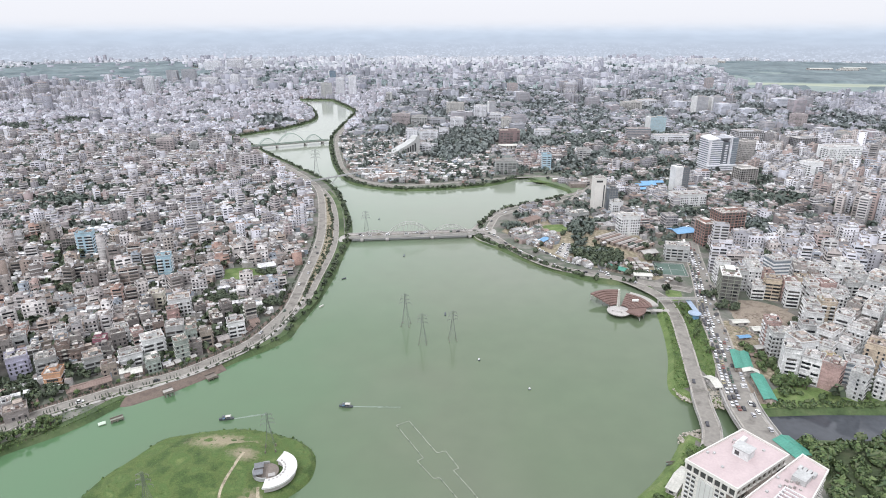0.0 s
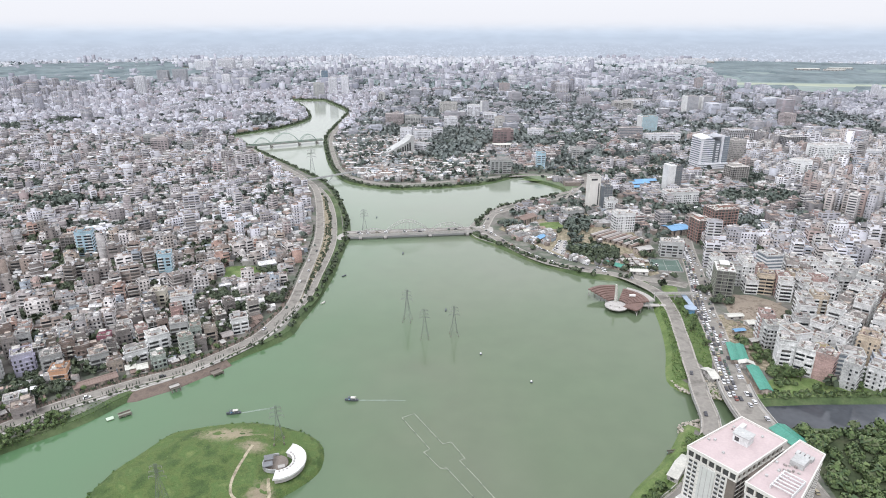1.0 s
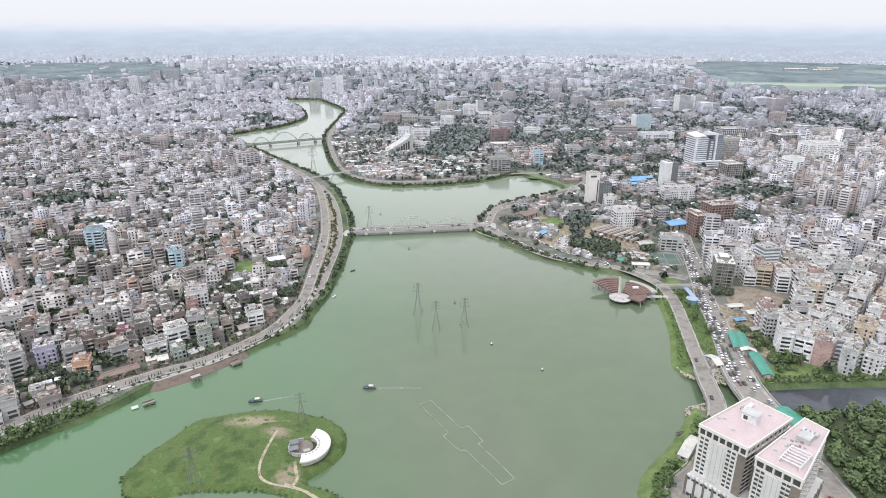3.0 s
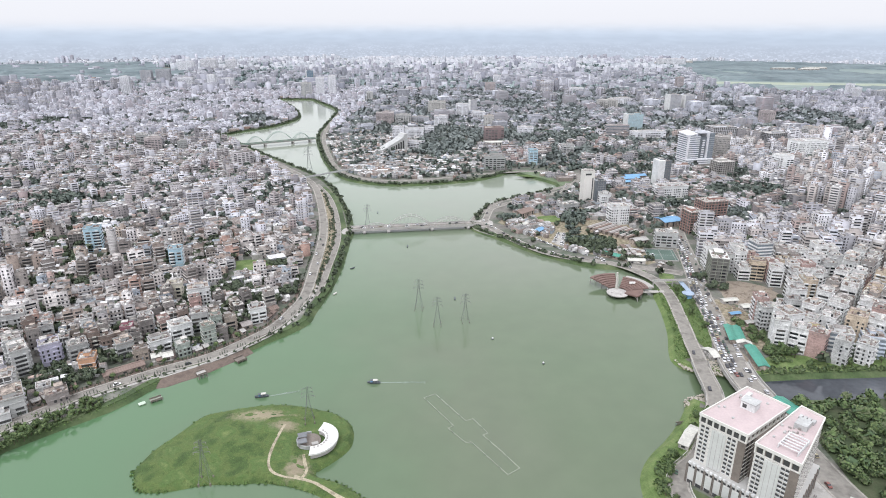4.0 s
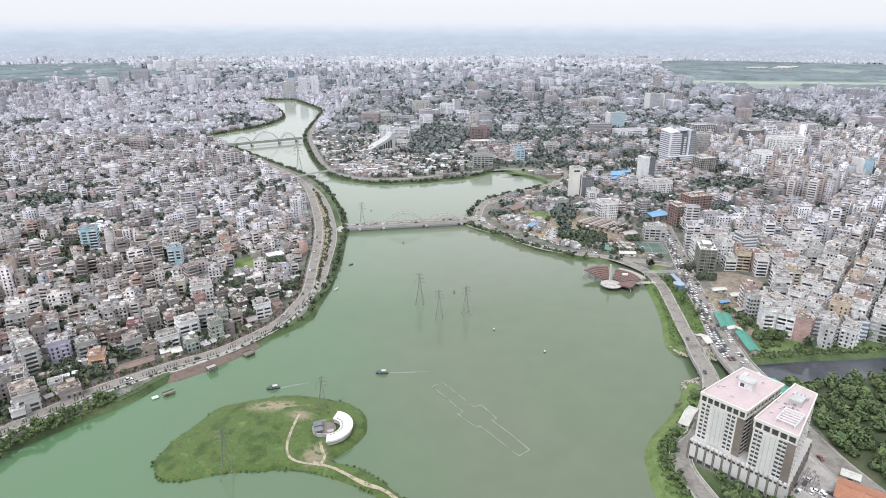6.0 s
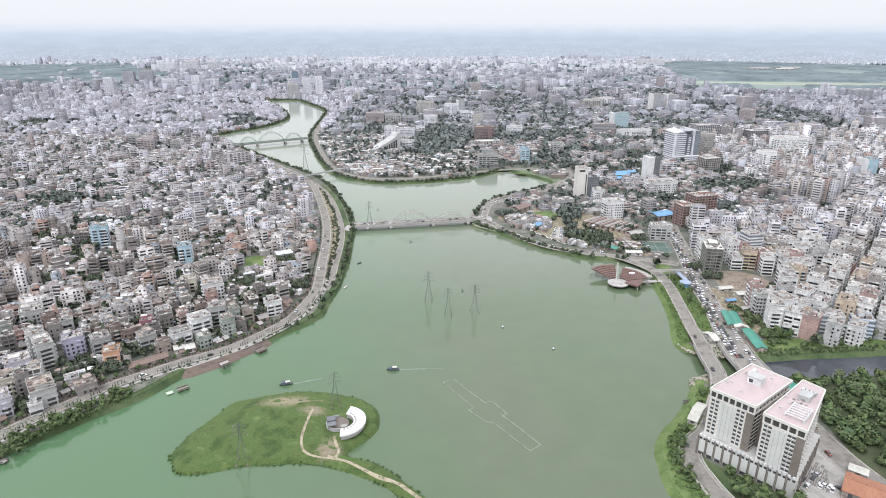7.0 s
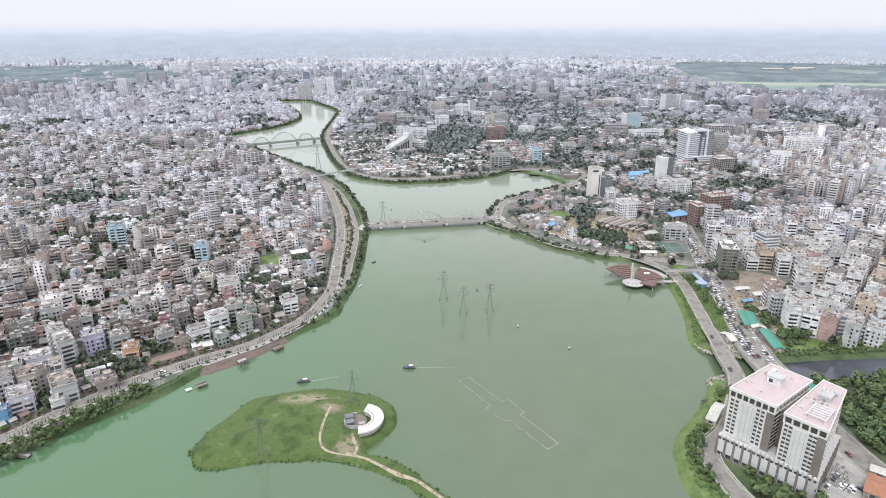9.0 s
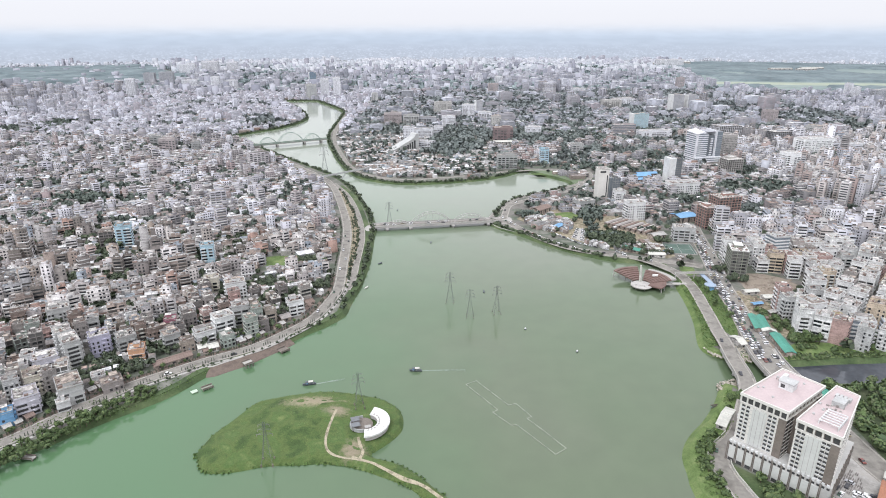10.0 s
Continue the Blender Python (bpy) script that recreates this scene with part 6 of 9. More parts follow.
def arch_bridge(name, label, a, b, z, half, spans, colour, deck_m):
    """A road bridge on piers with pairs of steel arches. spans: from, to (shares of the length) and rise."""
    a, b = Vector((*a, z)), Vector((*b, z))
    length, yaw = (b - a).length, math.atan2(b.y - a.y, b.x - a.x)
    ob = thing(name, label, "bridge", "", a, yaw)
    deck = box_part("deck", -14, length + 14, -half, half, -1.0, 0, deck_m, ob, "pale concrete deck")
    box_part("carriageway", -14, length + 14, -half * 0.55, half * 0.55, 0, 0.06, M_ASPHALT, deck)
    for s in (-1, 1):
        y0, y1 = sorted((s * half, s * (half - 0.4)))
        box_part("parapet", -14, length + 14, y0, y1, 0, 1.2, colour, ob)
        box_part("edge_beam", -10, length + 10, y0 + s * 0.15, y1 + s * 0.15, -1.5, -1.0, PAINT["concrete"], ob)
    for s0, s1, rise in spans:
        for py in (-half * 0.62, half * 0.62):
            bm = bmesh.new()
            p = [Vector((length * (s0 + (s1 - s0) * t / 24), py, -0.5 + (rise + 0.5) * math.sin(math.pi * t / 24) ** 0.85)) for t in range(25)]
            tube(bm, p, 0.36)
            part("arch", bm_mesh("arch", bm, colour), ob)
            for t in range(3, 22, 2):
                bm = bmesh.new()
                strut(bm, (p[t].x, py, 0), p[t], 0.09, 4)
                part("hanger", bm_mesh("hanger", bm, colour), ob)
        for t in range(7, 18, 3):
            bm = bmesh.new()
            x, zz = length * (s0 + (s1 - s0) * t / 24), -0.5 + (rise + 0.5) * math.sin(math.pi * t / 24) ** 0.85
            strut(bm, (x, -half * 0.62, zz), (x, half * 0.62, zz), 0.22, 4)
            part("cross_tie", bm_mesh("cross_tie", bm, colour), ob)
    for s in sorted({q for sp in spans for q in sp[:2]}):
        pier = box_part("pier", length * s - 1.6, length * s + 1.6, -half + 1, half - 1, -z - 2, -1.0, PAINT["concrete"], ob)
        bm = bmesh.new()
        for py in (-half + 0.2, half - 0.2):
            bmesh.ops.create_cone(bm, cap_ends=True, segments=12, radius1=2.2, radius2=1.6, depth=1.6, matrix=Matrix.Translation((length * s, py, -2.0)))
        part("pier_head", bm_mesh("pier_head", bm, PAINT["concrete"]), pier)
    return ob


arch_bridge("arch_bridge", "pale concrete road bridge with three grey tied arches", (-97, 660), (26, 680), 5.0, 7.0,
            [(0.02, 0.24, 4.2), (0.24, 0.64, 13.2), (0.64, 0.98, 8.4)], PAINT["concrete"], M_PAVE)
arch_bridge("arch_bridge", "dark road bridge with three tall grey arches far upstream", (-392, 1172), (-284, 1238), 7.0, 6,
            [(0.0, 0.28, 13), (0.28, 0.72, 19), (0.72, 1.0, 13)], PAINT["moss"], PAINT["dark"])

foot = thing("footbridge", "pale slender footbridge on slanting legs", "footbridge", "", (-210, 895, 8.6), math.atan2(64, 64))
box_part("deck", -4, 94, -1.8, 1.8, -0.7, 0, PAINT["offwhite"], foot)
for s in (-1.7, 1.7):
    box_part("railing", -4, 94, s - 0.1, s + 0.1, 0.0, 1.2, PAINT["offwhite"], foot)
for x0, x1 in ((28, 20), (28, 40), (66, 54), (66, 74)):
    bm = bmesh.new()
    strut(bm, (x0, 0, -10), (x1, 0, -0.6), 0.6, 6)
    part("leg", bm_mesh("leg", bm, PAINT["offwhite"]), foot)

# road bridges over the canal: piers and girders under the raised roads
for nm, line, zz, half in (("canal_bridge", ROAD_EAST, Z_EAST, 5.2), ("canal_bridge", ROAD_TRAFFIC, Z_TRAFFIC, 10.0)):
    sel = (line[:, 1] < 372) & (line[:, 1] > 316) & (line[:, 0] < 240)
    br = thing(nm, "concrete girder bridge over the canal", "bridge", "canal bridges")
    part("girder", ribbon_mesh("girder", line[sel], -half - 0.2, half + 0.2, zz[sel] - 0.36, PAINT["concrete"], 1.3), br)
    for s in (-half, half):
        part("parapet", ribbon_mesh("parapet", line[sel], s - 0.2, s + 0.2, zz[sel] + 1.1, M_PAVE, 1.2), br)
    m = line[sel][len(line[sel]) // 2]
    for off in (-half * 0.6, 0, half * 0.6):
        bm = bmesh.new()
        bmesh.ops.create_cone(bm, cap_ends=True, segments=12, radius1=0.9, radius2=0.9, depth=6.5, matrix=Matrix.Translation((m[0] + off, m[1], 1.2)))
        part("pier", bm_mesh("pier", bm, PAINT["concrete"]), br)

# ---- pavilion theatre on stilts in the lake ----
theatre = thing("lake_theatre", "brown-roofed open-air theatre on stilts in the lake", "theatre", "", (151, 493, 0))
M_STAGE = plain("weathered_stage_concrete", (0.37, 0.35, 0.335), 0.85, 0.35)
M_BROWN = plain("brown_tiles", (0.145, 0.092, 0.079), 0.85, 0.35)


def fan(name, r0, r1, a0, a1, z0, z1, m, label):
    """A raked fan of seating, rising outward: the lowest row carries the stepped rows behind it."""
    rows, n, base = 7, 14, None
    for k in range(rows):
        bm = bmesh.new()
        ra, rb = r0 + (r1 - r0) * k / rows, r0 + (r1 - r0) * (k + 1) / rows
        z = z0 + (z1 - z0) * (k + 1) / rows
        ring = []
        for i in range(n + 1):
            a = radians(a0 + (a1 - a0) * i / n)
            ring.append([bm.verts.new((r * math.cos(a), r * math.sin(a), q)) for r, q in ((ra, z - 1.1), (rb, z - 1.1), (rb, z), (ra, z))])
        for p, q in zip(ring, ring[1:]):
            for j in range(4):
                bm.faces.new((p[j], p[(j + 1) % 4], q[(j + 1) % 4], q[j]))
        bm.faces.new(ring[0])
        bm.faces.new(ring[-1][::-1])
        bmesh.ops.recalc_face_normals(bm, faces=bm.faces)
        if base is None:
            base = part(name, bm_mesh(name, bm, m), theatre, label)
        else:
            part("seat_step", bm_mesh("seat_step", bm, m), base)
    return base


fan("seating_fan", 7, 27.5, 82, 140, 3.5, 8.5, M_BROWN, "brown tiled seating fan")
fan("seating_fan", 7, 26, -4, 66, 3.5, 6.8, M_BROWN, "brown tiled seating fan")
fan("upper_terrace", 26.3, 32, 4, 62, 5.6, 5.9, M_PAVE, "pale paved terrace behind the seats")
fan("seating_fan", 7, 21, -58, -8, 3.5, 5.8, M_BROWN, "brown tiled seating fan")
bm = bmesh.new()
bmesh.ops.create_cone(bm, cap_ends=True, segments=40, radius1=9, radius2=9.4, depth=0.9, matrix=Matrix.Translation((-1.5, -4.6, 3.0)))
part("round_stage", bm_mesh("round_stage", bm, M_STAGE), theatre, "pale round stage")
box_part("stage_mark", -5, 1, -9, -5, 3.45, 3.5, M_PAVE, theatre)
bm = bmesh.new()
for p, q, r in (((-1, 3, 3), (-1, 3.6, 19), 0.75), ((0.6, 3, 3), (-0.4, 3.6, 17), 0.45)):
    strut(bm, p, q, r, 8)
part("mast", bm_mesh("mast", bm, PAINT["pale"]), theatre, "white slanting mast")
box_part("gangway", 18, 40, -3.5, 1.0, 2.6, 3.3, M_PAVE, theatre, "pale gangway to the shore")
box_part("sign_board", 12, 17, 8, 9, 6.4, 8.0, M_WHITE, theatre, "white board")
for r, a in ((30, 84), (30, 100), (30, 116), (30, 130), (18, 126), (26, -5), (26, 15), (26, 35), (20, -30), (20, -50), (9, -90), (9, -140), (9, 170), (22, 60)):
    x, y = r * math.cos(radians(a)), r * math.sin(radians(a))
    bm = bmesh.new()
    strut(bm, (x, y, -2), (x, y, 4.5), 0.35, 6)
    strut(bm, (x, y, 1), (x * 0.85, y * 0.85, 4.2), 0.2, 5)
    part("stilt", bm_mesh("stilt", bm, PAINT["concrete"]), theatre)

# ---- pylons ----
def pylon(h):
    """A lattice power pylon with three pairs of arms."""
    ob = thing("power_pylon", "grey steel lattice power pylon", "pylon", "power pylons")
    w0, w1 = h * 0.12, 0.45
    lv = [0, 0.2, 0.36, 0.5, 0.62, 0.74, 0.85, 1.0]
    half = lambda t: w0 + (w1 - w0) * min(1, t / 0.74) ** 0.8
    for sx, sy in ((-1, -1), (1, -1), (1, 1), (-1, 1)):
        bm = bmesh.new()
        tube(bm, [Vector((sx * half(q), sy * half(q), h * q)) for q in lv], 0.085, 4)
        part("leg", bm_mesh("leg", bm, M_STEEL), ob)
    bm = bmesh.new()
    for t0, t1 in zip(lv, lv[1:]):
        a, b = half(t0), half(t1)
        for (x0, y0), (x1, y1) in (((-1, -1), (1, -1)), ((1, -1), (1, 1)), ((1, 1), (-1, 1)), ((-1, 1), (-1, -1))):
            strut(bm, (x0 * a, y0 * a, h * t0), (x1 * b, y1 * b, h * t1), 0.03, 3)
            strut(bm, (x1 * a, y1 * a, h * t0), (x0 * b, y0 * b, h * t1), 0.03, 3)
            strut(bm, (x0 * b, y0 * b, h * t1), (x1 * b, y1 * b, h * t1), 0.03, 3)
    part("bracing", bm_mesh("bracing", bm, M_STEEL), ob)
    for t, reach in ((0.7, 4.0), (0.82, 3.4), (0.94, 2.8)):
        for s in (-1, 1):
            bm = bmesh.new()
            strut(bm, (s * 0.4, -0.4, h * t), (s * reach, 0, h * t + 0.2), 0.07, 3)
            strut(bm, (s * 0.4, 0.4, h * t), (s * reach, 0, h * t + 0.2), 0.07, 3)
            strut(bm, (s * 0.4, 0, h * t + 1.3), (s * reach, 0, h * t + 0.2), 0.07, 3)
            arm = part("arm", bm_mesh("arm", bm, M_STEEL), ob)
            bm = bmesh.new()
            strut(bm, (s * reach, 0, h * t + 0.2), (s * reach, 0, h * t - 1.2), 0.12, 5)
            part("insulator", bm_mesh("insulator", bm, PAINT["dark"]), arm)
    for sx, sy in ((-1, -1), (1, -1), (1, 1), (-1, 1)):
        box_part("footing", sx * w0 - 0.35, sx * w0 + 0.35, sy * w0 - 0.35, sy * w0 + 0.35, -1.5, 0.3, PAINT["stone"], ob, "concrete footing")
    return ob


base = pylon(24)
base.location = (-6, 432, 0.2)
for x, y, z, k, yaw in ((16, 438, 0.2, 1.0, 0.2), (-22, 460, 0.2, 1.12, -0.1), (-78, 302, 4.0, 0.95, 0.3), (-120, 252, 3.2, 1.02, 0.1), (-222, 955, 0.2, 1.8, 0.3), (-93, 679, 0.2, 1.15, 0.2)):
    p = copy_thing(base, pose(x, y, z, 0, 0, math.degrees(yaw)))
    p.scale = (k, k, k)

# ---- floating net frame, boats, buoys ----
M_NET = plain("weathered_pipe", (0.36, 0.38, 0.31), 0.8)
M_PIPE_SHADOW = plain("pipe_shadow_and_drums", (0.06, 0.08, 0.055), 0.8)
net = thing("floating_barrier", "thin pale floating pipe frame on the water", "barrier", "", (0, 0, 0))
loop = [(-12.3, 331.4), (-5.3, 335.9), (13.4, 308.0), (18.0, 310.0), (26.1, 296.4), (23.0, 294.5), (32.2, 281.4), (37.0, 273.7), (41.5, 266.9), (34.7, 261.8), (16.3, 288.4), (13.1, 287.7), (3.1, 300.7), (6.4, 303.2), (-12.3, 331.4)]
for a, b in zip(loop, loop[1:]):
    bm = bmesh.new()
    d = math.dist(a, b)
    k = max(1, int(d / 2.2))
    for i in range(k):
        p = [a[j] + (b[j] - a[j]) * i / k for j in (0, 1)]
        q = [a[j] + (b[j] - a[j]) * (i + 0.88) / k for j in (0, 1)]
        strut(bm, (*p, 0.02 + 0.05 * rng.random()), (*q, 0.02 + 0.05 * rng.random()), 0.17, 5)
    pipe = part("pipe", bm_mesh("pipe", bm, M_NET), net)
    # a dark strip modelled as the pipe's shadow, and drums, below and beside the pipe
    bm = bmesh.new()
    nx, ny = (b[1] - a[1]) / d * 0.34, -(b[0] - a[0]) / d * 0.34
    if ny > 0:
        nx, ny = -nx, -ny
    strut(bm, (a[0] + nx, a[1] + ny, -0.05), (b[0] + nx, b[1] + ny, -0.05), 0.15, 4)
    for i in range(int(d / 9)):
        u = (i + 0.3 + 0.5 * rng.random()) / max(1, int(d / 9))
        box(bm, a[0] + (b[0] - a[0]) * u - 0.4, a[0] + (b[0] - a[0]) * u + 0.4, a[1] + (b[1] - a[1]) * u - 0.4, a[1] + (b[1] - a[1]) * u + 0.4, -0.1, 0.3)
    part("net_edge", bm_mesh("net_edge", bm, M_PIPE_SHADOW), pipe, "dark strip as the pipe's shadow, and drums along it")


def boat(label, x, y, yaw, length, hull_m, canopy=True):
    ob = thing("boat", label, "boat", "boats on the lake", (x, y, 0), radians(yaw))
    bm = bmesh.new()
    st = []
    for t in range(9):
        u = t / 8
        w = length * 0.14 * (1 - abs(2 * u - 0.85) ** 3.2 * 0.55) if u < 0.92 else length * 0.05
        x0 = length * (u - 0.5)
        st.append([bm.verts.new(p) for p in ((x0, -w, 0.9 + 0.5 * u ** 3), (x0, -w * 0.7, -0.3), (x0, w * 0.7, -0.3), (x0, w, 0.9 + 0.5 * u ** 3))])
    for p, q in zip(st, st[1:]):
        for j in range(4):
            bm.faces.new((p[j], p[(j + 1) % 4], q[(j + 1) % 4], q[j]))
    bm.faces.new(st[0])
    bm.faces.new(st[-1])
    bmesh.ops.recalc_face_normals(bm, faces=bm.faces)
    part("hull", bm_mesh("hull", bm, hull_m), ob)
    if canopy:
        w = length * 0.13
        box_part("canopy", -length * 0.30, length * 0.05, -w, w, 2.3, 2.45, PAINT["pale"], ob, "pale canopy")
        box_part("awning", length * 0.06, length * 0.28, -w, w, 2.2, 2.35, M_HULL, ob, "dark awning")
        for px in (-0.33, -0.05, 0.2):
            for s in (-1, 1):
                box_part("post", px * length - 0.08, px * length + 0.08, s * w * 0.9 - 0.08, s * w * 0.9 + 0.08, 0.8, 2.5, PAINT["concrete"], ob)
        box_part("cabin", length * 0.1, length * 0.25, -w * 0.7, w * 0.7, 0.8, 2.2, PAINT["blue"], ob)
    return ob


M_HULL = plain("dark_hull", (0.06, 0.07, 0.08), 0.6)
boat("dark water taxi with a pale canopy on the lake", -46, 348, 180, 8.4, M_HULL)
boat("blue water taxi with a canopy on the lake", -115, 331, 195, 8.4, M_HULL)
for x, y, yw in ((-97, 489, 60), (-91, 549, 40), (-42, 612, 90), (8, 480, 90), (-88, 737, 90)):
    boat("small dark rowing boat on the green water", x, y, yw, 4.5, PAINT["pale"] if x == -97 else M_HULL, False)
# wakes: slightly raised pale foam behind the two water taxis
M_FOAM = plain("foam", (0.20, 0.245, 0.205), 0.6)
for a, b in (((-41, 348.6), (-12, 349.5)), ((-110.5, 332), (-93, 338))):
    a, b = Vector(a), Vector(b)
    bm = bmesh.new()
    d = (b - a).normalized()
    nn = Vector((-d.y, d.x))
    for _ in range(300):
        t = rng.random() ** 1.5
        c = a + (b - a) * t + nn * rng.normal(0, 0.12 + 0.35 * t)
        r = rng.uniform(0.15, 0.45) * (1 - 0.55 * t)
        vs = [bm.verts.new((c.x + d.x * r * 4.5 * u + nn.x * r * 0.5 * v, c.y + d.y * r * 4.5 * u + nn.y * r * 0.5 * v, 0.02 + rng.uniform(0, 0.03))) for u, v in ((-1, 0), (0, -1), (1, 0), (0, 1))]
        bm.faces.new(vs)
    tagged(part("wake", bm_mesh("wake", bm, M_FOAM)), "pale foam wake trailing behind a water taxi", "wake", "boat wakes", "stuff")
for x, y in ((36, 409), (69, 374)):
    bu = thing("buoy", "small dark round buoy with a pale top", "buoy", "buoys", (x, y, 0))
    bm = bmesh.new()
    bmesh.ops.create_uvsphere(bm, u_segments=12, v_segments=8, radius=0.9, matrix=Matrix.Translation((0, 0, 0.3)))
    part("float", bm_mesh("float", bm, M_HULL), bu)
    bm = bmesh.new()
    bmesh.ops.create_cone(bm, cap_ends=True, segments=8, radius1=0.75, radius2=0.4, depth=0.7, matrix=Matrix.Translation((0, 0, 1.2)))
    part("top_mark", bm_mesh("top_mark", bm, PAINT["white"]), bu)

# ---- western bank: terracotta ramp, landing stages, jetty ----
ramp_line = smooth_line([(-186, 338), (-180, 339.5), (-172, 346), (-162, 354), (-152, 365.5), (-142, 377), (-136, 385)], 3)
nr = normals_of(ramp_line)
rows = [np.column_stack([ramp_line[:, :2] + nr * off, np.full(len(ramp_line), z)]) for off, z in ((10.5, LAND + 0.12), (9.0, LAND + 0.12), (1.8, 0.35), (0.2, -0.8))]
v = np.concatenate(rows)
L = len(ramp_line)
f = [(r * L + i, r * L + i + 1, (r + 1) * L + i + 1, (r + 1) * L + i) for r in range(3) for i in range(L - 1)]
tagged(part("bank_ramp", mesh_of("bank_ramp", v, f, M_BRICKRAMP)), "terracotta brick ramp sloping into the lake", "ramp", kind="structure")
tagged(part("bank_sill", ribbon_mesh("bank_sill", ramp_line, 9.2, 10.6, LAND + 0.35, M_PAVE)), "pale sand-coloured sill along the ramp", "sill", kind="structure")


def stage(label, x, y, yaw, w, d, z, m, posts=True):
    ob = thing("landing_stage", label, "landing stage", "", (x, y, 0), radians(yaw))
    box_part("deck", -w / 2, w / 2, -d / 2, d / 2, z - 0.4, z, m, ob)
    for px in (-w / 2 + 0.4, 0, w / 2 - 0.4):
        for py in (-d / 2 + 0.4, d / 2 - 0.4):
            box_part("pile", px - 0.25, px + 0.25, py - 0.25, py + 0.25, -2, z - 0.4, PAINT["stone"], ob)
    if posts:
        for py in (-d / 2, d / 2):
            box_part("railing", -w / 2, w / 2, py - 0.08, py + 0.08, z, z + 1.0, PAINT["stone"], ob)
    return ob


stage("square pavilion landing stage on the brick ramp", -162, 354, 42, 6, 5, 3.2, M_PAVE)
stage("dark landing stage beside the brick ramp", -143, 375, 48, 7, 6, 1.4, PAINT["stone"])
stage("long pale landing stage by the lakeside road", -135, 405, 50, 16, 4, 2.4, M_PAVE)
stage("grey-green floating landing stage off the grassy bank", -180, 326, 40, 7, 3.4, 1.2, PAINT["greywood"])
stage("small pale green pontoon off the grassy bank", -187, 322, 40, 4, 3.2, 0.8, PAINT["palegreen"], False)
stage("long narrow jetty reaching into the lake", -258, 258, -8, 20, 3, 1.4, M_PAVE)
stage("small green jetty on the eastern shore", 143, 306, 10, 12, 1.6, 1.2, PAINT["moss"])

# rocks and rubble at the canal mouth
def rubble(name, label, outline, count, size, m, z):
    q = np.array(outline)
    bm = bmesh.new()
    made = 0
    while made < count:
        x, y = rng.uniform(q[:, 0].min(), q[:, 0].max()), rng.uniform(q[:, 1].min(), q[:, 1].max())
        if not inside([x], [y], q)[0]:
            continue
        r = size * rng.uniform(0.5, 1.3)
        res = bmesh.ops.create_icosphere(bm, subdivisions=1, radius=r, matrix=Matrix.Translation((x, y, z + r * 0.2)) @ Matrix.Diagonal((1, rng.uniform(0.7, 1.2), 0.6, 1)))
        for vtx in res["verts"]:
            vtx.co += Vector(rng.uniform(-0.2, 0.2, 3)) * r
        made += 1
    return tagged(part(name, bm_mesh(name, bm, m)), label, "rubble", kind="stuff")


rubble("rubble", "pale stone rubble round the bridge abutment", [(161, 378), (163, 366), (170, 360), (178, 358), (180, 370), (170, 380)], 330, 0.75, M_RIPRAP, 1.5)
rubble("rubble", "pale stone rubble on the near canal bank", [(148, 322), (152, 332), (166, 336), (164, 326)], 150, 0.75, M_RIPRAP, 1.2)
rubble("rubble", "pale stone rubble under the road bridges", [(178, 356), (204, 354), (204, 372), (182, 378)], 420, 0.8, M_RIPRAP, 2.7)

# building site: bare earth, heaps and a low fence
def flat_patch(name, label, outline, m, z=LAND + 0.02, category="ground"):
    return tagged(part(name, mesh_of(name, [(x, y, z) for x, y in outline], [tuple(range(len(outline)))], m)), label, category, kind="structure")


flat_patch("site_ground", "bare brown earth of a building site", blob(262, 486, 26, 29, 5.0, 40, 0.3), M_EARTH)
rubble("rubble", "heaps of earth and rubble on the building site", [(238, 450), (285, 455), (288, 500), (240, 492)], 120, 1.1, M_EARTH, LAND)
flat_patch("site_yard", "trodden earth, weeds and litter beside the building site", blob(228, 434, 17, 40, 3.0, 40, 0.3), M_SCRUB, LAND + 0.015)
rubble("rubble", "litter and rubble on the trodden yard", [(216, 405), (238, 405), (243, 465), (222, 470)], 160, 0.8, M_EARTH, LAND)
flat_patch("verge_canal", "rough green grass along the canal", [(205, 357), (244, 361), (283, 363), (420, 376), (420, 388), (280, 376), (236, 386), (214, 372)], M_TURF)
flat_patch("earth_strip", "strip of bare orange earth by the avenue", [(207, 400), (211, 400), (213, 362), (206, 362)], M_EARTH, LAND + 0.03)
flat_patch("median_lawn", "green lawn between the two roads", [(198, 508), (214, 508), (203, 420), (190, 385), (186, 400), (194, 450)], M_GRASS)
flat_patch("forecourt", "grey paved forecourt beside the hotel", [(166, 262), (196, 262), (196, 225), (176, 205), (160, 222)], M_PAVE, LAND + 0.03)
flat_patch("park_ground", "green wooded ground beside the avenue", [(212, 326), (420, 340), (420, 120), (225, 130), (208, 250)], M_WOODFLOOR, LAND + 0.02)
flat_patch("hotel_garden", "green garden below the hotel podium", [(126, 250), (160, 216), (170, 190), (150, 175), (128, 215), (123, 240)], M_BANK, LAND + 0.02)
flat_patch("shore_lawn", "rough green grass along the eastern shore", [(153, 322), (148, 314), (141, 300), (128, 284), (114, 269), (107, 255), (104, 232), (114, 205), (121, 212), (116, 234), (115, 247), (118, 258), (124, 267), (135, 277), (147, 293), (158, 318)], M_TURF, LAND + 0.03)
flat_patch("shore_lawn", "rough green grass along the eastern shore", [(184, 486), (180, 452), (173, 416), (164, 387), (164, 376), (172, 378), (178, 414), (183, 445), (188, 480), (188, 500)], M_GRASS, LAND + 0.03)
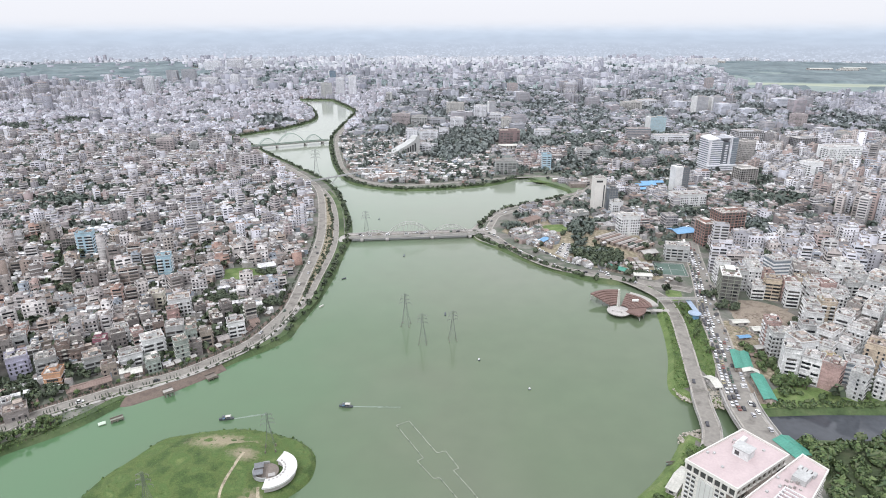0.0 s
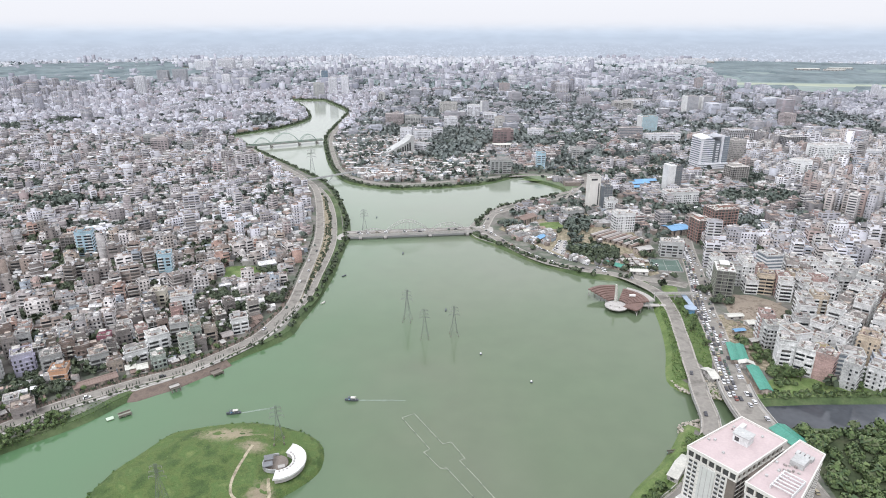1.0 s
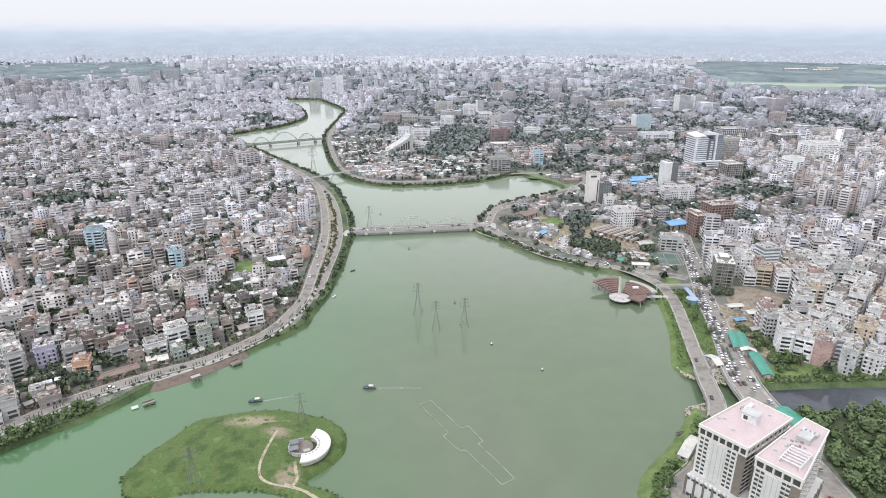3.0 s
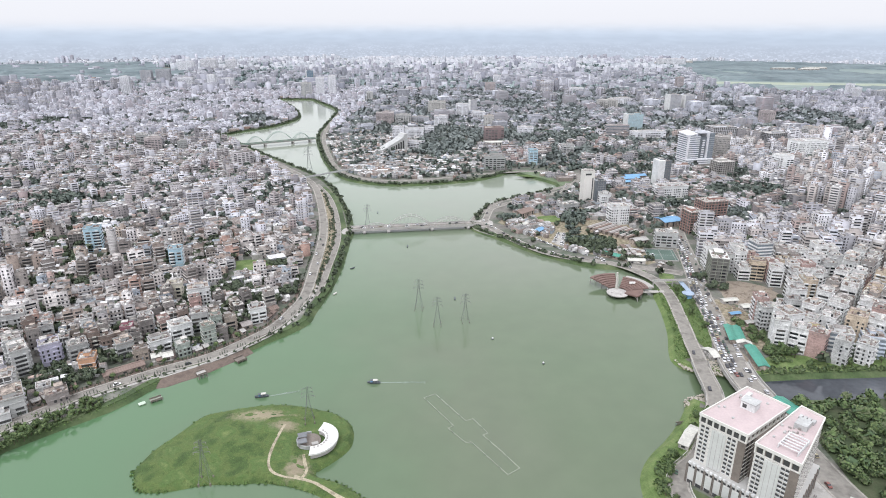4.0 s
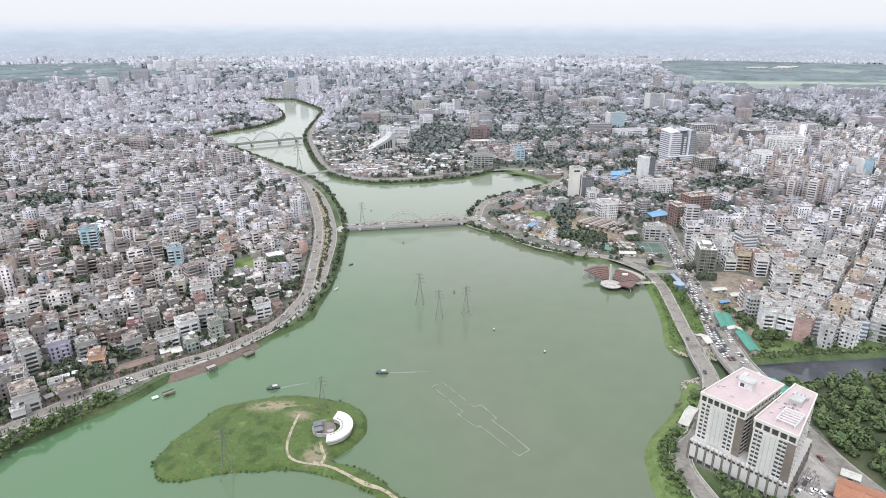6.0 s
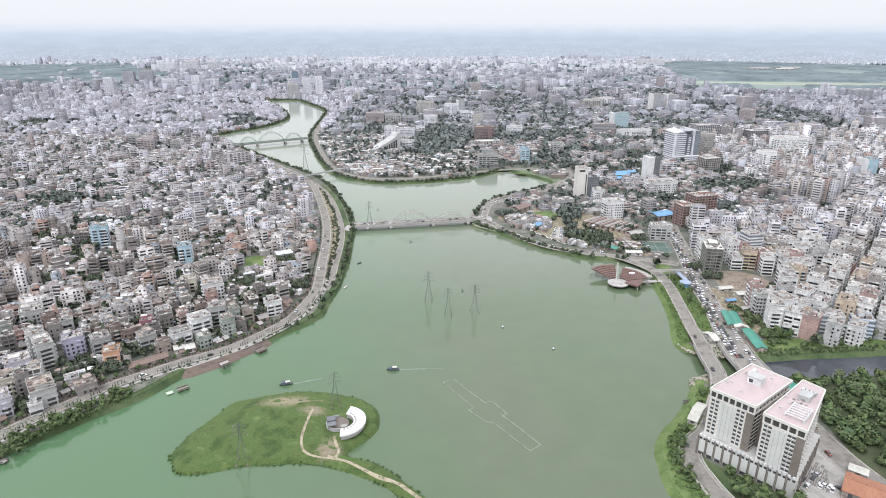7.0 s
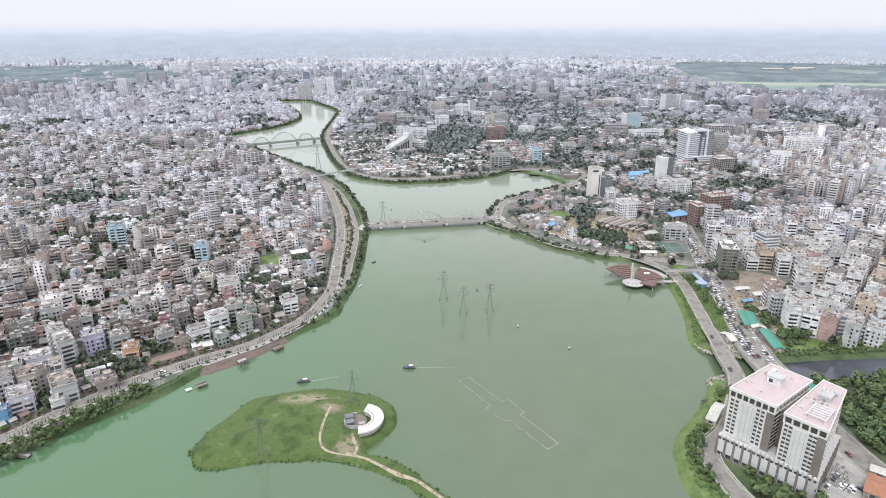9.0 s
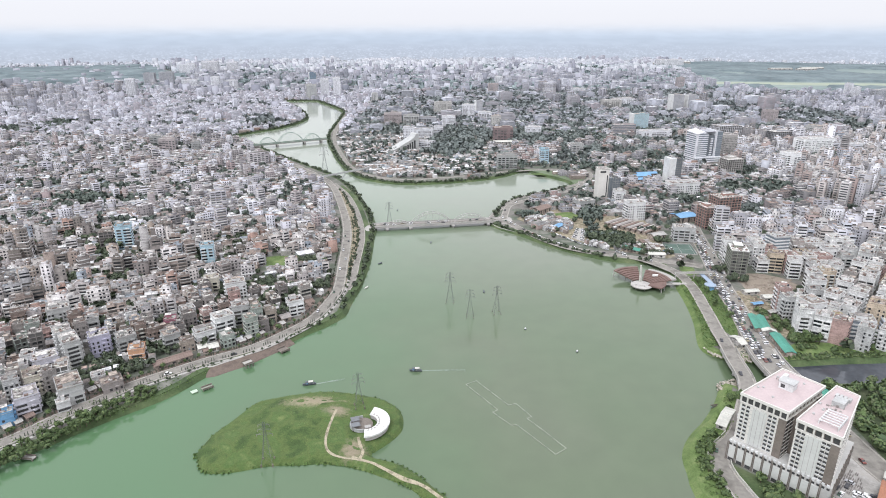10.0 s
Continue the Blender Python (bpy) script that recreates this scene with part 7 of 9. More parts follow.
flat_patch("playing_field", "worn green playing field among the old houses", blob(-188, 549, 24, 15, 9.0, 30, 0.2), M_TURF, LAND + 0.02)
flat_patch("yard_ground", "pale trodden yard on the peninsula", blob(112, 702, 22, 18, 2.0, 30, 0.3), M_EARTH, LAND + 0.02)
flat_patch("bridge_plaza", "pale paved plaza at the end of the arch bridge", blob(41, 687, 13, 15, 7.0, 30, 0.2), M_PAVE, LAND + 0.05)
flat_patch("bridge_plaza", "pale paved plaza at the end of the arch bridge", blob(-113, 655, 7, 11, 8.0, 30, 0.2), M_PAVE, LAND + 0.05)
flat_patch("inlet_lawn", "bright green reed bed at the head of the inlet", [(100, 930), (164, 914), (164, 890), (190, 905), (192, 935), (140, 950)], M_GRASS, LAND + 0.02)
M_MARSH = material("marsh_grass", [(0.10, 0.135, 0.075), (0.125, 0.16, 0.095), (0.085, 0.11, 0.06)], 0.9, "noise", 0.8, 0.05, 0.3)
flat_patch("marsh", "green marshy ground behind the dyke of the inlet", [(102, 972), (131, 963), (160, 952), (177, 945), (188, 930), (189, 904), (175, 880), (164, 868), (163, 886), (147, 913), (127, 937)], M_MARSH, LAND + 0.03)
# far wood and meadow: their base colours are greyed and blued for haze
M_CANOPY = material("hazed_wood_canopy", [(0.096, 0.126, 0.138), (0.118, 0.150, 0.160), (0.138, 0.170, 0.176)], 0.95, "noise", 0.03, 0.006, 0.32, 0)
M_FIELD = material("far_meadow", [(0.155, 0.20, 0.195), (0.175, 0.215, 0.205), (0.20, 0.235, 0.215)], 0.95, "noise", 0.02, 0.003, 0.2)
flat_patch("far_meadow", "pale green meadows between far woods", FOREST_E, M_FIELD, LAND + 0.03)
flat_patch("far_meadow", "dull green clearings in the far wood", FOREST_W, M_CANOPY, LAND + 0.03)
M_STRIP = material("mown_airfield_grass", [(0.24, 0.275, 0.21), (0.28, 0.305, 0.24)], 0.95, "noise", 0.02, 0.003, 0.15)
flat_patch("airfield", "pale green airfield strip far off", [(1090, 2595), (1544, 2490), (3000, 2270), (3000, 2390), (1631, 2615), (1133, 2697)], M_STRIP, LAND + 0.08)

# a pale concrete edge low on the peninsula's bank
edge = smooth_line([(27.5, 690), (31.5, 668), (44, 652.5), (59.5, 637), (76, 617), (91, 597), (106, 583.5)], 5)
tagged(part("bank_edge", ribbon_mesh("bank_edge", edge, -0.45, 0.45, 2.2, M_PAVE, 3.0)), "pale concrete edge low on the grassy bank", "kerb", kind="structure")
# low white walls along the road below the hotel
sel = (ROAD_EAST[:, 1] > 150) & (ROAD_EAST[:, 1] < 275) & (ROAD_EAST[:, 0] < 150)
for off, lab in ((5.6, "low white wall below the hotel podium"), (-5.7, "low white wall along the shore lawn")):
    tagged(part("boundary_wall", ribbon_mesh("boundary_wall", ROAD_EAST[sel], off - 0.15, off + 0.15, LAND + 1.1, PAINT["pale"], 1.2)), lab, "wall", kind="structure")
# blue round kiosk and a footbridge between the roads
kiosk = thing("kiosk", "blue-roofed round kiosk with a long canopy", "kiosk", "", (207, 480, LAND))
bm = bmesh.new()
bmesh.ops.create_cone(bm, cap_ends=True, segments=20, radius1=5, radius2=5, depth=0.6, matrix=Matrix.Translation((0, 0, 4)))
part("roof", bm_mesh("roof", bm, PAINT["kioskblue"]), kiosk)
bm = bmesh.new()
bmesh.ops.create_cone(bm, cap_ends=True, segments=20, radius1=3.6, radius2=3.6, depth=3.8, matrix=Matrix.Translation((0, 0, 1.9)))
part("wall", bm_mesh("wall", bm, PAINT["blue"]), kiosk)
box_part("canopy", 0.5, 4.5, 4, 26, 3.6, 4.0, PAINT["kioskblue"], kiosk)
for k in range(5):
    box_part("post", 2.3, 2.7, 6 + 4.5 * k, 6.4 + 4.5 * k, 0, 3.6, PAINT["concrete"], kiosk)
over = thing("footbridge", "pale concrete footbridge over the lakeside road", "footbridge", "", (184, 503, LAND), radians(3))
box_part("deck", 0, 36, -1.3, 1.3, 5.2, 5.7, PAINT["pale"], over)
for s in (-1.2, 1.2):
    box_part("railing", 0, 36, s - 0.08, s + 0.08, 5.7, 6.6, PAINT["concrete"], over)
for px in (0.6, 18, 35):
    box_part("pillar", px - 0.4, px + 0.4, -0.4, 0.4, 0, 5.2, PAINT["concrete"], over)

# ---- city ----
def lot_rows(x, y, pitch, yaw, low, high, shape):
    n = len(x)
    h = low + (high - low) * rng.beta(*shape, n)
    return np.column_stack([x, y, h, pitch * rng.uniform(0.72, 0.96, n), pitch * rng.uniform(0.72, 0.96, n), yaw + rng.normal(0, 0.07, n)])


W1 = lots(-900, 0, 235, 640, 9.2, 0.55, 0.92, 0.24, grove=0.35)
near = (W1[1] < 405) | ((W1[1] < 465) & (W1[0] > -240))
for x, y, h, w, d, yaw in lot_rows(W1[0][near], W1[1][near], 9.4, 0.6, 3, 19, (1.4, 2.0)):
    k = int(rng.choice([0, 0, 1, 1, 1, 2, 3, 3, 4, 4, 5, 5, 6, 7, 8, 9]))
    if x < -225 and rng.random() < 0.35:
        k = int(rng.choice([2, 0, 8]))
    if h < 7.4:
        shed("low shed with a patched %s tin roof" % ("rusty", "grey", "dark", "pale")[k % 4], x, y, math.degrees(yaw), w, d, rng.uniform(3.2, 5.2), ("rust", "concrete", "dark", "pale")[k % 4], "sheds of the old housing")
    else:
        house("house", "%s plastered house with a flat concrete roof" % PLASTER_WORDS[k], "house", "houses on the western bank", x, y, yaw, w, d, h, PLASTERS[k], ROOFS[int(rng.integers(0, 4))],
              "frame" if rng.random() < 0.2 else "flats", PAINT["pale"] if rng.random() < 0.3 else None)
district("city_west_near", "dense weathered low-rise housing of grey and beige plaster", W1[0][~near], W1[1][~near], 9.4, 0.5, 3, 19, M_WALL_WEST_NEAR, 0.48)
def west_of_channel(x, y):
    """Which lots lie on the western side of the upper lake."""
    return x < np.interp(y, (880, 908, 1013, 1237, 1523), (-60, -121, -190, -264, -329))


W2 = lots(-1700, 0, 640, 1300, 11.6, 0.55, 0.9, 0.28, grove=0.4)
W2 = [q[west_of_channel(*W2)] for q in W2]
district("city_west_middle", "dense weathered housing blocks of grey and beige plaster", *W2, 11.6, 0.55, 3, 20, M_WALL_WEST_FAR, 0.6)
def east_of_alley(x, y):
    """Which lots lie beyond the long alley that parts the two street grids."""
    return (x - 262) * math.sin(radians(49)) - (y - 420) * math.cos(radians(49)) > 0


E1 = []
for yaw, beyond in ((radians(-9), False), (radians(48), True)):
    x, y = lots(190, 900, 345, 660, 11.6, yaw, 0.985, 0.12, 0.12, streets=(6, 3) if not beyond else (8, 2))
    ok = east_of_alley(x, y) == beyond
    E1.append((x[ok], y[ok], yaw))
for x1, y1, turn in E1:
    near = (y1 < 560) & (x1 < 450)
    for x, y, h, w, d, yaw in lot_rows(x1[near], y1[near], 12.4, turn, 11, 26, (2, 2)):
        k = int(rng.choice([2, 2, 2, 2, 8, 8, 8, 8, 8, 8, 8, 8, 0, 0, 7, 5]))
        house("apartment_building", "%s plastered block of flats with balconies" % PLASTER_WORDS[k], "building", "flats of the eastern housing", x, y, yaw, w, d, h, PLASTERS[k], ROOFS[int(rng.integers(0, 4))], "flats", PAINT["white"] if rng.random() < 0.35 else None)
    district("city_east_near", "dense pale apartment blocks of six to nine storeys", x1[~near], y1[~near], 12.4, turn, 10, 30, M_WALL_NEW, 0.04, shake=0.05, cap=31.0)
saved, PARKS[7] = PARKS[7], [(0, 0), (1, 0), (0, 1)]
P1 = lots(60, 205, 600, 780, 8.5, 0.8, 0.85, 0.25, 0.3)
GAPS.pop()
PARKS[7] = saved
built = inside(*P1, [(64, 679), (101, 706), (123, 662), (112, 634), (94, 640)]) | inside(*P1, [(80, 737), (125, 768), (205, 778), (205, 720), (172, 735), (160, 745), (110, 737)])
P1 = [q[built] for q in P1]
district("city_peninsula", "low tin-roofed stalls and houses on the peninsula", *P1, 9, 0.8, 3, 6, M_WALL_OLD, 0.94, cap=7)
E2 = lots(60, 470, 660, 1300, 13, 0.25, 0.80, grove=1.4)
district("city_east_middle", "low offices, sheds and flats among dark trees", *E2, 14, 0.25, 4, 17, M_WALL_MIXED, 0.35)
E3 = lots(470, 1700, 600, 1300, 12.6, radians(48), 0.94, 0.14, 0.35, streets=(8, 2))
district("city_east_outer", "pale apartment blocks of the eastern suburbs", *E3, 13.0, radians(48), 8, 26, M_WALL_NEW, 0.10, shake=0.06)
N1 = lots(-330, 60, 900, 1300, 9.5, 0.1, 0.9, 0.25, grove=0.5)
N1 = [q[~west_of_channel(*N1)] for q in N1]
district("city_north_middle", "low tin-roofed housing and offices by the inlet", *N1, 10, 0.1, 3, 7, M_WALL_OLD, 0.87, cap=8)
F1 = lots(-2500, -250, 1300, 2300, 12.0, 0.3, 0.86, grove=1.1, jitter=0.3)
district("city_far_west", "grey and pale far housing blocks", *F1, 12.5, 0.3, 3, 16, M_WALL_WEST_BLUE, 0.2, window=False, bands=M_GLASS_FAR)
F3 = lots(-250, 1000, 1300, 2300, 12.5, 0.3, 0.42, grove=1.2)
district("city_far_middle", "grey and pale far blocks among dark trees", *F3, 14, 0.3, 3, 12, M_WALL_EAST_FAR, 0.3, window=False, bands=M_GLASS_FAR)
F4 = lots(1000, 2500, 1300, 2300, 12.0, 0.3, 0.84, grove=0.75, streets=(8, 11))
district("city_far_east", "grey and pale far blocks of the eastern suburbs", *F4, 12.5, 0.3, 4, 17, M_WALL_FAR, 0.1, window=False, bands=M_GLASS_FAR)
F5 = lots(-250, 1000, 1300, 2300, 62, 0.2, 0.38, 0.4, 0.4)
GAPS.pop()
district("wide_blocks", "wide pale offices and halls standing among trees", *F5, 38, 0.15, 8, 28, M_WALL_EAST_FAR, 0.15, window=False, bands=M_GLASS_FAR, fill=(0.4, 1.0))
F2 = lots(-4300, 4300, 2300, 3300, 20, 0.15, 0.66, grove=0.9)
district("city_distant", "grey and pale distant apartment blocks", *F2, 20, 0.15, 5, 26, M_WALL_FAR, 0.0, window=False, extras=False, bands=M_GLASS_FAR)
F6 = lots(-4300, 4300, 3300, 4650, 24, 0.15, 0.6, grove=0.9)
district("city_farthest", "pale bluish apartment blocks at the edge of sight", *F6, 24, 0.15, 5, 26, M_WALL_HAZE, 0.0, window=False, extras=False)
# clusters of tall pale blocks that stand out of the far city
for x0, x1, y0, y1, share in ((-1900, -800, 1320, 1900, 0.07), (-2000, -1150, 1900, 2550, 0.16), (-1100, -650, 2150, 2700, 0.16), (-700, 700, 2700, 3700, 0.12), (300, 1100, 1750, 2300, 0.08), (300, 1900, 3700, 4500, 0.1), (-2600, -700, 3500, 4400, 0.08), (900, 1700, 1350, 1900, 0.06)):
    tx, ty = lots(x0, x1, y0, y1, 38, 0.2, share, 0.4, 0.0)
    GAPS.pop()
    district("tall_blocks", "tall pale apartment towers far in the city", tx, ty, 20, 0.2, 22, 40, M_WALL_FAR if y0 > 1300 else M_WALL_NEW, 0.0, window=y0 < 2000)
# low tin-roofed huts that fill the gaps between the houses
for nm, x0, x1, y0, y1, count, size in (("infill_huts", -700, -90, 320, 640, 2600, (1.2, 2.8)), ("infill_huts", -1100, -100, 640, 1150, 4200, (1.6, 3.8)), ("infill_huts", 60, 470, 640, 1150, 900, (1.8, 4.0)), ("infill_huts", -330, 60, 900, 1300, 1300, (1.8, 4.0))):
    hx, hy = rng.uniform(x0, x1, count), rng.uniform(y0, y1, count)
    ok = (np.abs(hx) < 0.8 * (hy + 60)) & ~inside(hx, hy, LAKE)
    hx, hy = hx[ok], hy[ok]
    ok = distance(hx, hy, LAKE, True) > 16
    for line, half in ROADS:
        ok &= distance(hx, hy, line) > half + 4
    for kx, ky, kr in KEEP_OUT:
        ok &= np.hypot(hx - kx, hy - ky) > kr
    for p in PARKS[2:]:
        ok &= ~inside(hx, hy, p)
    hx, hy = hx[ok], hy[ok]
    k = len(hx)
    tagged(part(nm, tin_mesh(nm, np.column_stack([hx, hy, np.full(k, LAND - 0.2), LAND + rng.uniform(2.4, 5.5, k), rng.uniform(*size, k), rng.uniform(*size, k), 0.4 + rng.normal(0, 0.25, k)]), [M_WALL_OLD, M_TIN])),
           "low huts with patched grey and rusty tin roofs", "huts", kind="stuff")
for poly, k in (([(64, 679), (101, 706), (123, 662), (112, 634), (94, 640)], 110), ([(118, 606), (130, 606), (147, 587), (170, 592), (168, 577), (146, 580)], 26), ([(76, 727), (124, 766), (150, 760), (112, 734), (86, 722)], 40)):
    q = np.array(poly, dtype=float)
    hx, hy = rng.uniform(q[:, 0].min(), q[:, 0].max(), 3 * k), rng.uniform(q[:, 1].min(), q[:, 1].max(), 3 * k)
    ok = inside(hx, hy, q)
    for m in SHEDS:
        ok &= np.hypot(hx - m[1], hy - m[2]) > 0.5 * max(m[4], m[5])
    hx, hy = hx[ok][:k], hy[ok][:k]
    n = len(hx)
    tagged(part("infill_huts", tin_mesh("infill_huts", np.column_stack([hx, hy, np.full(n, LAND - 0.2), LAND + rng.uniform(2.4, 4.2, n), rng.uniform(1.6, 3.4, n), rng.uniform(1.3, 2.6, n), 0.8 + rng.normal(0, 0.15, n)]), [M_WALL_OLD, M_TIN])),
           "low huts with patched grey and rusty tin roofs", "huts", kind="stuff")
# the junction behind the theatre: lawn, stalls and awnings
flat_patch("junction_lawn", "small green lawn at the road junction", [(200, 536), (212, 531), (209, 514), (200, 510), (197, 524)], M_TURF, LAND + 0.03)
flat_patch("junction_yard", "worn paved yard at the road junction", [(150, 612), (206, 600), (206, 562), (196, 556), (170, 576), (142, 602)], M_SCRUB, LAND + 0.015)
for x, y, w, d, c, turn in ((176, 578, 7, 4, "pale", 30), (185, 574, 5, 4, "rust", 22), (193, 580, 6, 5, "pale", 15), (180, 590, 8, 5, "concrete", 28), (191, 590, 6, 4, "rust", 15), (200, 590, 5, 5, "concrete", 5), 
                            (199, 572, 5, 3.5, "blue", 10), (236, 430, 8, 5, "concrete", 20), (232, 446, 10, 4, "blue", 15), (228, 420, 6, 4, "rust", 10)):
    shed("small %s tin-roofed stall beside the road" % {"pale": "pale", "rust": "brown", "concrete": "grey", "blue": "blue"}[c], x, y, turn, w, d, rng.uniform(2.8, 3.6), c, "stalls by the junction")
flat_patch("car_park", "pale paved car park beside the lakeside road", [(126, 655), (135, 651), (123, 605), (112, 621)], M_PAVE, LAND + 0.05)
flat_patch("roadside_park", "dark grassy ground of the roadside park", [(133, 634), (160, 640), (181, 623), (171, 595), (147, 589), (130, 608)], M_BANK, LAND + 0.03)
flat_patch("drive", "grey paved drive of the club", [(96, 747), (109, 752), (122, 743), (108, 728), (103, 734)], M_PAVE, LAND + 0.05)
flat_patch("peninsula_ground", "trodden brown earth between the stalls", [(60, 690), (76, 726), (100, 745), (205, 760), (215, 640), (200, 570), (180, 562), (150, 582), (112, 612), (84, 650)], M_SCRUB, LAND + 0.012)
flat_patch("yard_lawn", "light green lawn of the club yard", blob(125, 706, 20, 13, 6.0, 24, 0.2), M_TURF, LAND + 0.045)
flat_patch("works_yard", "pale bare yard beside the blue-roofed shed", blob(301, 759, 20, 16, 2.5, 24, 0.2), M_PAVE, LAND + 0.03)
for x, y in ((150, 596), (156, 590), (163, 585), (168, 580), (178, 566), (186, 560), (194, 553), (212, 543), (218, 540), (205, 550), (210, 556), (216, 560), (150, 606), (146, 612), (172, 586), (186, 582)):
    if distance(np.array([x]), np.array([y]), ROAD_LINK)[0] > 7.5 and distance(np.array([x]), np.array([y]), ROAD_EAST)[0] > 7.5 and distance(np.array([x]), np.array([y]), ROAD_TRAFFIC)[0] > 11:
        c = ("rust", "concrete", "pale", "dark", "pale")[int(rng.integers(0, 5))]
        shed("small %s awning stall at the junction" % {"pale": "pale", "rust": "brown", "concrete": "grey", "dark": "dark"}[c], x, y, 25 + rng.normal(0, 12), rng.uniform(3.0, 5.0), rng.uniform(2.6, 3.6), 2.8, c, "stalls by the junction")
M_COURT = material("green_court", [(0.075, 0.115, 0.095), (0.09, 0.13, 0.11)], 0.85, "noise", 0.8, 0.08, 0.2)
court = thing("sports_court", "dark green sports court with faded white lines", "court", "", (217.5, 583.5, LAND), radians(-8))
box_part("surface", -14.5, 14.5, -16.5, 16.5, -0.1, 0.1, M_COURT, court)
for x0, x1, y0, y1 in ((-12.5, 12.5, -14.6, -14.3), (-12.5, 12.5, 14.3, 14.6), (-12.5, -12.2, -14.3, 14.3), (12.2, 12.5, -14.3, 14.3), (-12.2, 12.2, -0.15, 0.15), (-0.15, 0.15, 0.2, 14.2), (-0.15, 0.15, -14.2, -0.2)):
    box_part("line", x0, x1, y0, y1, 0.08, 0.112, PAINT["concrete"], court, "faded white line")
for px, py, qx, qy in ((-14.5, -16.6, 14.5, -16.4), (-14.6, -16.5, -14.4, 16.5), (14.4, -16.5, 14.6, 16.5), (-14.5, 16.4, 14.5, 16.6)):
    box_part("low_wall", px, qx, py, qy, 0, 1.0, PAINT["concrete"], court, "low concrete wall")
# rows of low stalls in the yard behind the junction
STALL_YARD = [(168, 600), (190, 614), (199, 592), (186, 567), (176, 570)]
for row in range(7):
    for k in range(6):
        x, y = 166 + 6.0 * k, 568 + 6.5 * row
        free = all(math.hypot(x - m[1], y - m[2]) > 0.62 * max(m[4], m[5]) + 3 for m in LANDMARKS + SHEDS)
        if rng.random() < 0.9 and free and inside([x], [y], STALL_YARD)[0] and distance(np.array([x]), np.array([y]), ROAD_EAST)[0] > 12 and distance(np.array([x]), np.array([y]), ROAD_TRAFFIC)[0] > 14:
            c = ("rust", "concrete", "pale", "dark")[int(rng.integers(0, 4))]
            shed("low %s tin-roofed stall in the yard" % {"pale": "pale", "rust": "brown", "concrete": "grey", "dark": "dark"}[c], x, y, 30 + rng.normal(0, 5), rng.uniform(4, 6), rng.uniform(3.5, 5), rng.uniform(2.8, 4.0), c, "stalls in the yard")
# brown stalls in a row between the promenade and the houses
nrm = normals_of(ROAD_WEST)
for i in range(0, len(ROAD_WEST)):
    x, y = ROAD_WEST[i, :2] + nrm[i] * 12.5
    if 275 < y < 470 and math.hypot(x + 214, y - 354) > 17 and rng.random() < 0.75:
        turn = math.degrees(math.atan2(-nrm[i, 0], nrm[i, 1]))
        shed("small brown tin-roofed stall by the promenade", x, y, turn, rng.uniform(4.0, 6.0), rng.uniform(4, 6), rng.uniform(3.0, 3.8), "rust" if rng.random() < 0.55 else "concrete", "stalls along the promenade")
# pale terminal sheds on the airfield
for x, y, w, d in ((1760, 3380, 120, 34), (1870, 3330, 100, 30), (1960, 3440, 120, 34), (1330, 3960, 150, 40), (1470, 4080, 140, 34)):
    shed("long pale terminal shed on the far airfield", x, y, 4, w, d, 16, "pale", "airfield sheds")

# ---- trees ----
def crown_quads(seed, n, rx, rz, leaf):
    """A crown of leaf clumps: quads scattered over several lobes, with gaps and an uneven outline."""
    g = np.random.default_rng(seed)
    lobes = np.column_stack([g.uniform(-0.55, 0.55, 6) * rx, g.uniform(-0.55, 0.55, 6) * rx, g.uniform(-0.35, 0.55, 6) * rz])
    size = g.uniform(0.45, 0.75, 6)
    k = g.integers(0, 6, n)
    d = g.normal(0, 1, (n, 3))
    d /= np.linalg.norm(d, axis=1)[:, None]
    r = g.uniform(0.7, 1.05, n)[:, None]
    c = lobes[k] + d * r * size[k][:, None] * np.array([rx, rx, rz])
    t = np.cross(d, g.normal(0, 1, (n, 3)))
    t /= np.linalg.norm(t, axis=1)[:, None]
    b = np.cross(d + 0.5 * g.normal(0, 1, (n, 3)), t)
    b /= np.linalg.norm(b, axis=1)[:, None]
    s = leaf * g.uniform(0.6, 1.3, n)[:, None]
    # every leaf's face looks outward
    turned = np.sum(np.cross(t, b) * (c + np.array([0, 0, 0.3 * rz])), axis=1) < 0
    t[turned] *= -1
    return np.stack([c - t * s - b * s * 0.7, c + t * s - b * s * 0.7, c + t * s + b * s * 0.7, c - t * s + b * s * 0.7], 1)


def leaf_normals(q, mid=(0.0, 0.0, 0.0), lift=0.35):
    """Outward directions of leaves round the middle of a crown, bent a little by each leaf's own slant."""
    c = q.mean(axis=1) - np.array(mid)
    size = np.abs(c).max()
    own = np.cross(q[:, 1] - q[:, 0], q[:, 3] - q[:, 0])
    own /= np.maximum(np.linalg.norm(own, axis=1), 1e-6)[:, None]
    out = c / size + np.array([0, 0, lift]) + 0.55 * own
    return out / np.maximum(np.linalg.norm(out, axis=1), 1e-6)[:, None]



